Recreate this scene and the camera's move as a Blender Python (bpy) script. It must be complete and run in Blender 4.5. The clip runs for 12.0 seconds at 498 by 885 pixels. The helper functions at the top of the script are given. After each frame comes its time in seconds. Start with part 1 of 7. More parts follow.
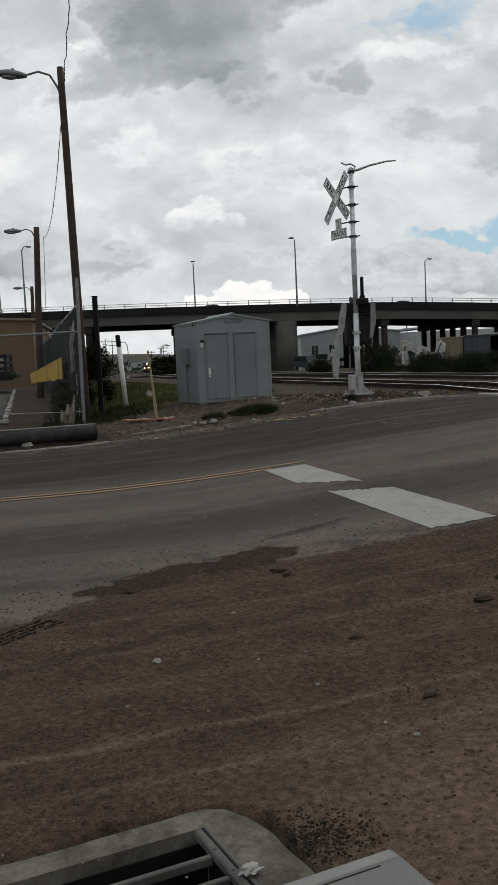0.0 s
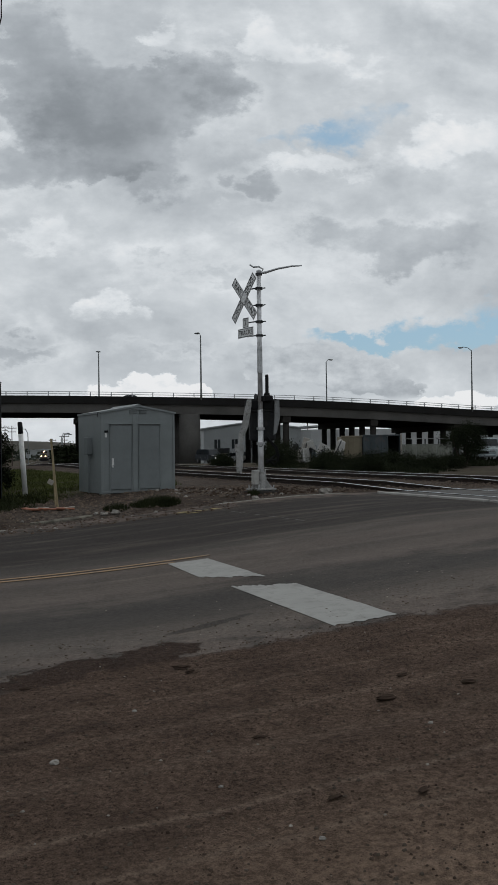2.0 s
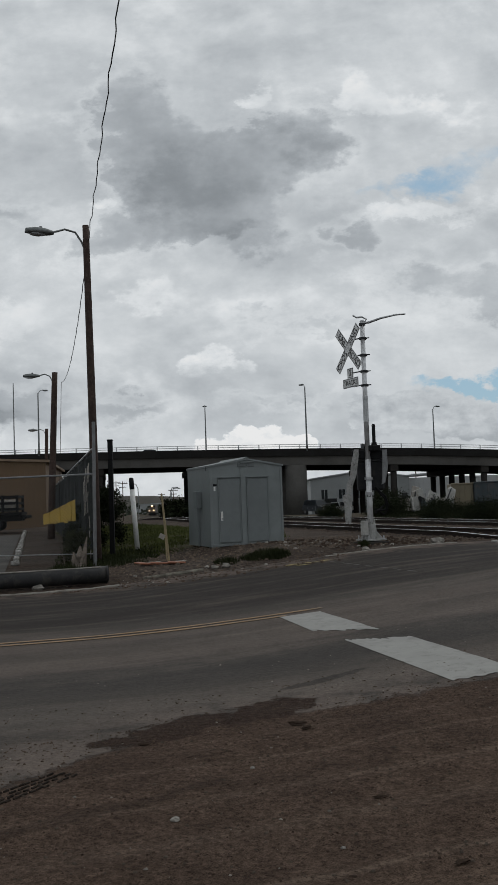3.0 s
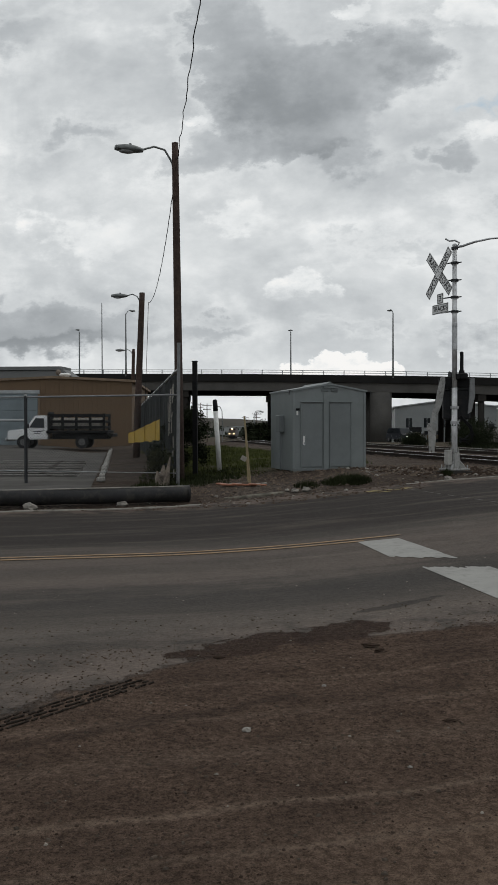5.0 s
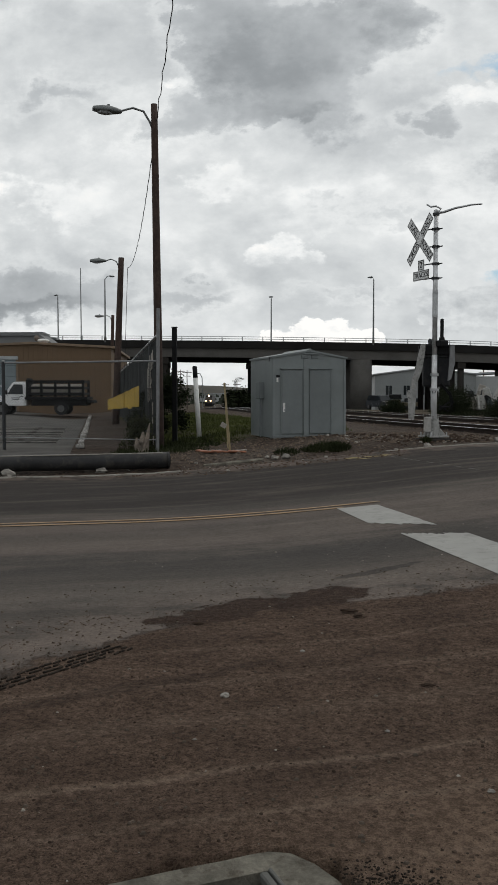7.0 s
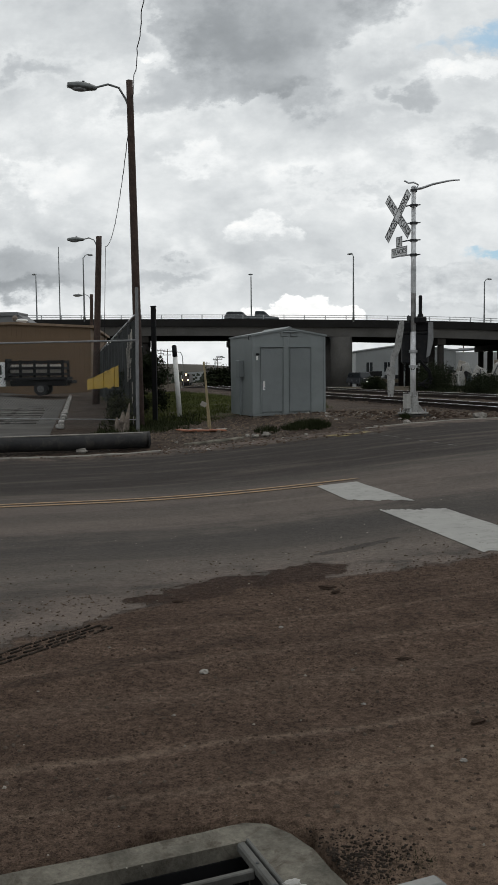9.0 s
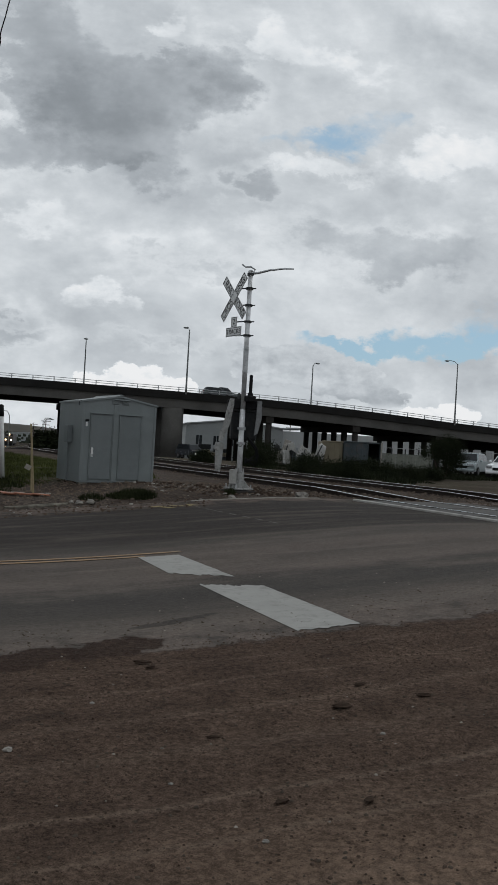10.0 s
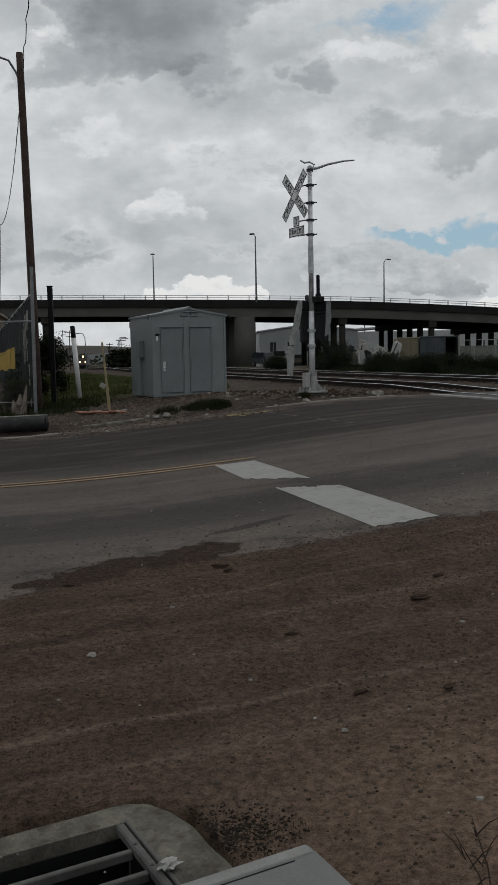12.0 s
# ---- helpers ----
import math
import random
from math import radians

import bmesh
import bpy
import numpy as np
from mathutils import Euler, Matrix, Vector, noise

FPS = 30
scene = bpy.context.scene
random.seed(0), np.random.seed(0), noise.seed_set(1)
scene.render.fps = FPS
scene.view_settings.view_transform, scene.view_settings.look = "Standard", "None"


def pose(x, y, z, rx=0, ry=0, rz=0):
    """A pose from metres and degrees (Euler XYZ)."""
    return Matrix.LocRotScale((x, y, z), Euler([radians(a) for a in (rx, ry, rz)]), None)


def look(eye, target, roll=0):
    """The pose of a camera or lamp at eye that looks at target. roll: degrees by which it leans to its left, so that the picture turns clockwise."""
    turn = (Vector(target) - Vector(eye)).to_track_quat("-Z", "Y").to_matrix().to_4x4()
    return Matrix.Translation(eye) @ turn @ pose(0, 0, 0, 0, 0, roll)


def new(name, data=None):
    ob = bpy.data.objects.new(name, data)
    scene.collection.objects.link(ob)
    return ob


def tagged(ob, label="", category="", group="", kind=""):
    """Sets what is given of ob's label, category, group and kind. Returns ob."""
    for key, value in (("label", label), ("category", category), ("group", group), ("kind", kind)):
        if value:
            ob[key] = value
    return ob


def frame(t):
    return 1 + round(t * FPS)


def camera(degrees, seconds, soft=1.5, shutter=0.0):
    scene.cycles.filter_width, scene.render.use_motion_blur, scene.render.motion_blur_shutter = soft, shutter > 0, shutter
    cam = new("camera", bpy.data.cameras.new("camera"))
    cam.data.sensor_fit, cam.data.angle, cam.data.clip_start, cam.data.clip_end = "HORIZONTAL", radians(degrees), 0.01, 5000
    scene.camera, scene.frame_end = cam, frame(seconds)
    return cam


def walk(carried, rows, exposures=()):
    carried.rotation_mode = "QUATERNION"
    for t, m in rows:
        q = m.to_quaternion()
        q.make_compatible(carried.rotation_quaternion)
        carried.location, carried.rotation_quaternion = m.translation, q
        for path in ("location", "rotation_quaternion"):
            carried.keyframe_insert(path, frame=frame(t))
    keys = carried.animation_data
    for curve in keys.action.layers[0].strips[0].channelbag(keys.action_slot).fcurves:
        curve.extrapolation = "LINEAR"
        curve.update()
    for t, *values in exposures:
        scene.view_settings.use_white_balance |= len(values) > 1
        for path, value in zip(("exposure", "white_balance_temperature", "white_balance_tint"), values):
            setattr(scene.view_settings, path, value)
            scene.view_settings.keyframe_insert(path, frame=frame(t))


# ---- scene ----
cam = camera(30.6, 12.0, 1.1)
PATH = [
    (0, (0.059, 0.005, 1.594), (0.02, 1.996, 1.408), -2.7),
    (0.2, (0.044, 0.015, 1.586), (0.002, 2.003, 1.39), -1.34),
    (0.3, (0.036, 0.019, 1.581), (0.014, 2.007, 1.375), -0.66),
    (0.4, (0.029, 0.024, 1.577), (0.03, 2.011, 1.346), 0.02),
    (0.5, (0.021, 0.029, 1.573), (0.051, 2.015, 1.337), 0.7),
    (0.6, (0.022, 0.026, 1.579), (0.084, 2.012, 1.284), 1.2),
    (0.7, (0.022, 0.023, 1.585), (0.11, 2.01, 1.295), 1.5),
    (0.8, (0.023, 0.019, 1.59), (0.096, 2.008, 1.327), 1.0),
    (0.9, (0.024, 0.016, 1.596), (0.064, 2.006, 1.403), -0.6),
    (1, (0.031, 0.016, 1.593), (0.292, 1.974, 1.28), 2.2),
    (1.2, (0.027, 0.012, 1.594), (0.256, 1.99, 1.4), 1.6),
    (1.5, (0.043, -0.008, 1.608), (0.233, 1.982, 1.552), -1.2),
    (2, (0.004, -0.028, 1.608), (0.188, 1.963, 1.619), -0.7),
    (2.3, (0.005, -0.025, 1.611), (0.081, 1.972, 1.651), 0.2),
    (2.5, (0.006, -0.023, 1.613), (0.06, 1.975, 1.689), 0.8),
    (2.7, (-0.005, -0.036, 1.617), (0.009, 1.961, 1.694), -0.32),
    (3, (-0.022, -0.055, 1.624), (-0.068, 1.94, 1.752), -2.0),
    (3.5, (-0.03, -0.053, 1.616), (-0.153, 1.941, 1.712), -1.8),
    (5.5, (0.0, -0.008, 1.601), (-0.237, 1.978, 1.545), -0.1),
    (6, (-0.003, 0.014, 1.595), (-0.226, 2.0, 1.527), 0.0),
    (6.5, (-0.003, 0.014, 1.6), (-0.208, 2.001, 1.512), 0.1),
    (7, (-0.003, 0.013, 1.597), (-0.192, 2.001, 1.491), -0.0),
    (8.8, (0.007, 0.011, 1.586), (-0.152, 1.991, 1.349), -0.3),
    (9, (0.031, -0.02, 1.605), (-0.118, 1.969, 1.451), -0.6),
    (9.2, (0.002, -0.021, 1.631), (-0.069, 1.977, 1.571), 0.7),
    (9.3, (0.004, -0.041, 1.633), (0.102, 1.951, 1.567), 2.67),
    (9.5, (0.007, -0.082, 1.637), (0.263, 1.901, 1.604), 6.6),
    (9.6, (0.013, -0.081, 1.637), (0.313, 1.896, 1.613), 5.94),
    (9.7, (0.02, -0.081, 1.638), (0.308, 1.899, 1.626), 5.28),
    (10, (0.039, -0.079, 1.639), (0.263, 1.909, 1.647), 3.3),
    (10.5, (0.038, -0.078, 1.632), (0.107, 1.921, 1.616), 1.1),
    (10.7, (0.046, -0.053, 1.618), (0.056, 1.946, 1.56), 0.66),
    (10.8, (0.05, -0.04, 1.61), (0.065, 1.958, 1.52), 0.44),
    (11, (0.058, -0.015, 1.596), (0.079, 1.981, 1.464), -0.0),
    (11.2, (0.083, -0.011, 1.594), (0.092, 1.983, 1.421), -0.36),
    (11.5, (0.121, -0.005, 1.59), (0.137, 1.985, 1.393), -0.9),
    (11.7, (0.131, -0.001, 1.59), (0.123, 1.99, 1.373), -0.98),
    (12, (0.145, 0.006, 1.591), (0.201, 1.995, 1.392), -1.1),
]
EXPOSURES = [(0.0, 0.0, 6600, 10), (0.9, 0.08, 6500, 10), (1.2, 0.05, 6400, 10), (1.5, -0.15, 6350, 10), (2.0, -0.25, 6350, 10), (2.5, -0.28, 6370, 10), (3.5, -0.24, 6500, 10), (5.5, -0.03, 6600, 10), (7.0, 0.04, 6650, 10), (9.0, 0.10, 6600, 10), (9.5, -0.15, 6350, 10), (10.0, -0.2, 6350, 10), (11.0, -0.26, 6500, 10), (11.5, -0.34, 6500, 10), (12.0, -0.33, 6500, 10)]
walk(cam, [(t, look(e, g, r)) for t, e, g, r in PATH], EXPOSURES)

# ---- world and light ----
def nd(tree, kind, **vals):
    n = tree.nodes.new(kind)
    for k, v in vals.items():
        if k.startswith("i_"):
            n.inputs[k[2:].replace("_", " ")].default_value = v
    return n


def maths(tree, op, a, b=None, c=None):
    n = tree.nodes.new("ShaderNodeMath")
    n.operation = op
    for i, v in enumerate((a, b, c)):
        if v is None:
            continue
        if isinstance(v, (int, float)):
            n.inputs[i].default_value = v
        else:
            tree.links.new(v, n.inputs[i])
    return n.outputs[0]


def ramp(tree, fac, lo, hi):
    n = tree.nodes.new("ShaderNodeMapRange")
    n.interpolation_type = "SMOOTHSTEP"
    n.inputs["From Min"].default_value, n.inputs["From Max"].default_value = lo, hi
    tree.links.new(fac, n.inputs["Value"])
    return n.outputs["Result"]


def mixc(tree, fac, a, b, mode="MIX"):
    n = tree.nodes.new("ShaderNodeMix")
    n.data_type, n.blend_type = "RGBA", mode
    for sock, v in ((n.inputs[0], fac), (n.inputs[6], a), (n.inputs[7], b)):
        if isinstance(v, (int, float)):
            sock.default_value = v
        elif isinstance(v, tuple):
            sock.default_value = (*v[:3], 1)
        else:
            tree.links.new(v, sock)
    return n.outputs[2]


def noise_tex(tree, vec, scale, detail=6, rough=0.55, dist=0.0):
    n = tree.nodes.new("ShaderNodeTexNoise")
    n.inputs["Scale"].default_value, n.inputs["Detail"].default_value = scale, detail
    n.inputs["Roughness"].default_value, n.inputs["Distortion"].default_value = rough, dist
    tree.links.new(vec, n.inputs["Vector"])
    return n


SUN_AZ, SUN_EL = -35.0, 52.0     # ahead and to the right, behind the cloud


def build_world():
    world = bpy.data.worlds.new("overcast_sky")
    scene.world = world
    world.use_nodes = True
    t = world.node_tree
    t.nodes.clear()
    out = t.nodes.new("ShaderNodeOutputWorld")
    bg = t.nodes.new("ShaderNodeBackground")
    t.links.new(bg.outputs[0], out.inputs[0])
    co = t.nodes.new("ShaderNodeTexCoord").outputs["Generated"]
    sep = t.nodes.new("ShaderNodeSeparateXYZ")
    t.links.new(co, sep.inputs[0])
    x, y, z = sep.outputs
    sky = t.nodes.new("ShaderNodeTexSky")
    sky.sky_type, sky.sun_disc = "NISHITA", False
    sky.sun_elevation, sky.sun_rotation = radians(SUN_EL), radians(-SUN_AZ)
    # cloud coordinates: bearing and height, flattening towards the horizon
    ys = maths(t, "MAXIMUM", maths(t, "ABSOLUTE", y), 0.05)
    gx, gz = maths(t, "DIVIDE", x, ys), maths(t, "DIVIDE", z, ys)
    vec = t.nodes.new("ShaderNodeCombineXYZ")
    t.links.new(gx, vec.inputs[0])
    t.links.new(maths(t, "MULTIPLY", gz, 1.5), vec.inputs[1])
    t.links.new(maths(t, "SIGN", y), vec.inputs[2])
    def shifted(dx, dz):
        n = t.nodes.new("ShaderNodeVectorMath")
        n.operation = "ADD"
        n.inputs[1].default_value = (dx, dz, 0)
        t.links.new(vec.outputs[0], n.inputs[0])
        return n.outputs[0]
    warp = noise_tex(t, vec.outputs[0], 11.0, 9, 0.60)
    fine = noise_tex(t, vec.outputs[0], 34.0, 9, 0.62)
    wide = noise_tex(t, vec.outputs[0], 4.6, 8, 0.55, 0.5)
    lit = noise_tex(t, shifted(0.010, 0.030), 11.0, 9, 0.60)
    ws = t.nodes.new("ShaderNodeSeparateColor")
    t.links.new(warp.outputs["Color"], ws.inputs[0])
    fs = t.nodes.new("ShaderNodeSeparateColor")
    t.links.new(fine.outputs["Color"], fs.inputs[0])
    wx = maths(t, "ADD", maths(t, "MULTIPLY_ADD", ws.outputs[0], 0.16, -0.08), maths(t, "MULTIPLY_ADD", fs.outputs[0], 0.05, -0.025))
    wz = maths(t, "ADD", maths(t, "MULTIPLY_ADD", ws.outputs[1], 0.11, -0.055), maths(t, "MULTIPLY_ADD", fs.outputs[1], 0.036, -0.018))
    px, pz = maths(t, "ADD", gx, wx), maths(t, "ADD", gz, wz)
    ahead = ramp(t, y, 0.0, 0.3)

    def heap(spots):
        total = None
        for cx, cz, sx, sz, k in spots:
            a = maths(t, "DIVIDE", maths(t, "SUBTRACT", px, cx), sx)
            b = maths(t, "DIVIDE", maths(t, "SUBTRACT", pz, cz), sz)
            d = maths(t, "ADD", maths(t, "MULTIPLY", a, a), maths(t, "MULTIPLY", b, b))
            e = maths(t, "MULTIPLY", maths(t, "EXPONENT", maths(t, "MULTIPLY", d, -1.0)), k)
            total = e if total is None else maths(t, "ADD", total, e)
        return maths(t, "MULTIPLY", total, ahead)

    bumpy = maths(t, "ADD", maths(t, "MULTIPLY_ADD", warp.outputs["Fac"], 0.55, -0.275), maths(t, "MULTIPLY_ADD", fine.outputs["Fac"], 0.34, -0.17))
    raw_dark, raw_light, raw_deep = maths(t, "ADD", heap(DARK), bumpy), maths(t, "ADD", heap(LIGHT), bumpy), heap(DEEP)
    body = maths(t, "ADD", maths(t, "MULTIPLY", ramp(t, raw_dark, 0.20, 0.40), 0.45), maths(t, "MULTIPLY", ramp(t, raw_dark, 0.12, 0.85), 0.55))
    dark = maths(t, "ADD", maths(t, "MULTIPLY", body, 0.20), maths(t, "MULTIPLY", ramp(t, maths(t, "ADD", raw_deep, maths(t, "MULTIPLY", bumpy, 0.6)), 0.03, 0.50), 0.20))
    glow = maths(t, "MULTIPLY", maths(t, "MULTIPLY", ramp(t, raw_dark, 0.02, 0.24), maths(t, "SUBTRACT", 1.0, body)), 0.07)
    light = maths(t, "ADD", maths(t, "MULTIPLY", maths(t, "ADD", maths(t, "MULTIPLY", ramp(t, raw_light, 0.24, 0.38), 0.35), maths(t, "MULTIPLY", ramp(t, raw_light, 0.05, 0.75), 0.65)), 0.19), glow)
    blue = heap(BLUE)
    relief = maths(t, "MULTIPLY", maths(t, "SUBTRACT", warp.outputs["Fac"], lit.outputs["Fac"]), 0.34)
    tone = maths(t, "MULTIPLY_ADD", ramp(t, wide.outputs["Fac"], 0.36, 0.64), 0.14, 0.655)
    tone = maths(t, "ADD", tone, maths(t, "MULTIPLY_ADD", fine.outputs["Fac"], 0.05, -0.025))
    tone = maths(t, "SUBTRACT", maths(t, "ADD", maths(t, "ADD", tone, relief), light), dark)
    # piled clouds with crisp crowns and flat shaded bases
    lump = noise_tex(t, vec.outputs[0], 26.0, 10, 0.62)
    lump_up = noise_tex(t, shifted(0.006, 0.016), 26.0, 10, 0.62)
    for spots, base, gain, soft in PILES:
        field, rise = None, None
        for cx, cz, sx, sz in spots:
            a = maths(t, "DIVIDE", maths(t, "SUBTRACT", gx, cx), sx)
            b = maths(t, "DIVIDE", maths(t, "SUBTRACT", gz, cz), sz)
            d = maths(t, "SUBTRACT", 1.0, maths(t, "ADD", maths(t, "MULTIPLY", a, a), maths(t, "MULTIPLY", b, b)))
            field = d if field is None else maths(t, "MAXIMUM", field, d)
            rise = b if rise is None else maths(t, "MAXIMUM", rise, b)
        field = maths(t, "ADD", field, maths(t, "MULTIPLY_ADD", lump.outputs["Fac"], 3.2, -1.6))
        mask = maths(t, "MULTIPLY", maths(t, "MULTIPLY", ramp(t, field, 0.0, soft), ramp(t, rise, -1.0, -0.2)), ahead)
        shade = maths(t, "MULTIPLY_ADD", ramp(t, rise, -0.8, 0.9), gain, base)
        shade = maths(t, "ADD", shade, maths(t, "MULTIPLY", maths(t, "SUBTRACT", lump.outputs["Fac"], lump_up.outputs["Fac"]), 0.55))
        tone = maths(t, "MULTIPLY_ADD", mask, maths(t, "SUBTRACT", shade, tone), tone)
    low = ramp(t, gz, 0.13, 0.0)
    tone = maths(t, "ADD", tone, maths(t, "MULTIPLY", low, 0.08))
    cr = t.nodes.new("ShaderNodeValToRGB")
    t.links.new(maths(t, "MULTIPLY", tone, 1.0), cr.inputs[0])
    els = cr.color_ramp.elements
    els[0].position, els[0].color = 0.10, (0.182, 0.20, 0.214, 1)
    els[1].position, els[1].color = 1.0, (0.98, 0.98, 0.97, 1)
    for q, c in ((0.36, (0.308, 0.334, 0.356, 1)), (0.58, (0.482, 0.515, 0.541, 1)), (0.74, (0.655, 0.69, 0.711, 1)), (0.88, (0.832, 0.862, 0.876, 1))):
        e = els.new(q)
        e.color = c
    hole = ramp(t, maths(t, "ADD", blue, maths(t, "MULTIPLY_ADD", fs.outputs[2], 0.5, -0.25)), 0.22, 0.92)
    blue_sky = mixc(t, 1.0, sky.outputs[0], (0.115, 0.125, 0.135), "MULTIPLY")
    blue_sky = mixc(t, 0.75, blue_sky, (0.30, 0.47, 0.575))
    col = mixc(t, hole, cr.outputs[0], blue_sky)
    t.links.new(col, bg.inputs[0])
    bg.inputs[1].default_value = SKY_POWER


# piled clouds: ellipses of bearing, height, half width, half height; then tone at the base, gain to the crown, softness of the rim
PILES = [([(-0.082, 0.150, 0.022, 0.015), (-0.056, 0.158, 0.026, 0.019), (-0.028, 0.146, 0.018, 0.011)], 0.72, 0.17, 0.55),
         ([(0.118, 0.092, 0.040, 0.025), (0.165, 0.092, 0.045, 0.026), (0.215, 0.080, 0.045, 0.022), (0.262, 0.064, 0.030, 0.015)], 0.43, 0.24, 0.30),
         ([(-0.060, 0.056, 0.026, 0.018), (-0.030, 0.060, 0.030, 0.023), (0.004, 0.060, 0.028, 0.023), (0.034, 0.054, 0.020, 0.017)], 0.84, 0.14, 0.25),
         ([(0.315, 0.045, 0.035, 0.012), (0.345, 0.048, 0.03, 0.014)], 0.86, 0.12, 0.3)]
# heaps of grey cloud, bright cloud and blue gaps: bearing, height, half width, half height, strength
DARK = [(-0.10, 0.375, 0.060, 0.055, 0.62), (-0.145, 0.44, 0.05, 0.05, 0.60), (-0.03, 0.36, 0.055, 0.04, 0.55), (0.060, 0.410, 0.036, 0.030, 0.62),
        (-0.07, 0.312, 0.085, 0.022, 0.55), (-0.175, 0.295, 0.05, 0.02, 0.5), (0.10, 0.292, 0.035, 0.022, 0.52), (0.0, 0.395, 0.045, 0.025, 0.55),
        (0.28, 0.225, 0.11, 0.030, 0.50), (0.16, 0.245, 0.05, 0.02, 0.30), 
        (-0.36, 0.108, 0.15, 0.030, 0.75), (0.02, 0.112, 0.07, 0.010, 0.30), (-0.14, 0.112, 0.05, 0.012, 0.30), (-0.30, 0.33, 0.08, 0.02, 0.40), (0.05, 0.20, 0.09, 0.018, 0.36), (-0.40, 0.44, 0.09, 0.03, 0.4)]
DEEP = [(-0.02, 0.293, 0.055, 0.016, 0.55), (-0.09, 0.35, 0.06, 0.05, 0.35), (0.055, 0.405, 0.03, 0.02, 0.25), (-0.36, 0.088, 0.10, 0.014, 0.6), (0.30, 0.205, 0.10, 0.02, 0.25)]
LIGHT = [(-0.015, 0.060, 0.060, 0.013, 0.5), (0.19, 0.315, 0.09, 0.016, 0.42),
         (0.015, 0.462, 0.022, 0.02, 0.55), (-0.31, 0.215, 0.08, 0.04, 0.50), (-0.13, 0.225, 0.07, 0.02, 0.40), (0.34, 0.34, 0.06, 0.03, 0.52), (0.12, 0.45, 0.04, 0.03, 0.42), (-0.18, 0.34, 0.022, 0.016, 0.5), (0.22, 0.43, 0.09, 0.02, 0.34)]
BLUE = [(0.150, 0.344, 0.045, 0.014, 0.42), (0.200, 0.345, 0.045, 0.020, 0.56), (0.250, 0.370, 0.040, 0.016, 0.46), (0.205, 0.116, 0.036, 0.009, 0.85), (0.25, 0.120, 0.055, 0.010, 0.85), (0.34, 0.132, 0.09, 0.013, 0.92), (0.40, 0.15, 0.08, 0.02, 0.7)]
SKY_POWER = 1.0
build_world()

sun = new("sun", bpy.data.lights.new("sun", "SUN"))
sun.data.energy, sun.data.angle, sun.data.color = 0.5, radians(18), (1.0, 0.96, 0.90)
sun.rotation_euler = (radians(90 - SUN_EL), 0, radians(180 + SUN_AZ + 180))
sun.matrix_world = look((0, 0, 60), (0 - 60 * math.sin(radians(-SUN_AZ)) * math.cos(radians(SUN_EL)), 0 - 60 * math.cos(radians(-SUN_AZ)) * math.cos(radians(SUN_EL)), 60 - 60 * math.sin(radians(SUN_EL))))


# ---- materials ----
def mat(name, base, rough=0.8, metal=0.0, vary=0.18, scale=3.0, grain=60.0, bump=0.15, dirt=None, dirt_amount=0.4, spec=0.25, emit=None, power=1.0, piece=0.0, dist=0.004):
    m = bpy.data.materials.new(name)
    m.use_nodes = True
    t = m.node_tree
    b = t.nodes["Principled BSDF"]
    co = t.nodes.new("ShaderNodeTexCoord").outputs["Object"]
    big, small = noise_tex(t, co, scale, 5, 0.6), noise_tex(t, co, grain, 4, 0.6)
    dark, lite = tuple(c * (1 - vary) for c in base), tuple(min(1, c * (1 + vary)) for c in base)
    col = mixc(t, ramp(t, big.outputs["Fac"], 0.3, 0.7), dark, lite)
    col = mixc(t, ramp(t, small.outputs["Fac"], 0.3, 0.75), mixc(t, vary * 0.6, col, (0, 0, 0)), col)
    if dirt:
        stain = noise_tex(t, co, scale * 2.3, 8, 0.7, 0.6)
        col = mixc(t, maths(t, "MULTIPLY", ramp(t, stain.outputs["Fac"], 0.48, 0.68), dirt_amount), col, dirt)
    if piece:
        info = t.nodes.new("ShaderNodeObjectInfo")
        col = mixc(t, maths(t, "MULTIPLY", info.outputs["Random"], piece), col, (0.02, 0.02, 0.02))
    t.links.new(col, b.inputs["Base Color"])
    b.inputs["Roughness"].default_value, b.inputs["Metallic"].default_value = rough, metal
    t.links.new(maths(t, "MULTIPLY_ADD", big.outputs["Fac"], 0.25, rough - 0.12), b.inputs["Roughness"])
    b.inputs["Specular IOR Level"].default_value = spec
    if bump:
        bn = t.nodes.new("ShaderNodeBump")
        bn.inputs["Strength"].default_value, bn.inputs["Distance"].default_value = bump, dist
        t.links.new(small.outputs["Fac"], bn.inputs["Height"])
        t.links.new(bn.outputs[0], b.inputs["Normal"])
    if emit:
        b.inputs["Emission Color"].default_value, b.inputs["Emission Strength"].default_value = (*emit, 1), power
    return m


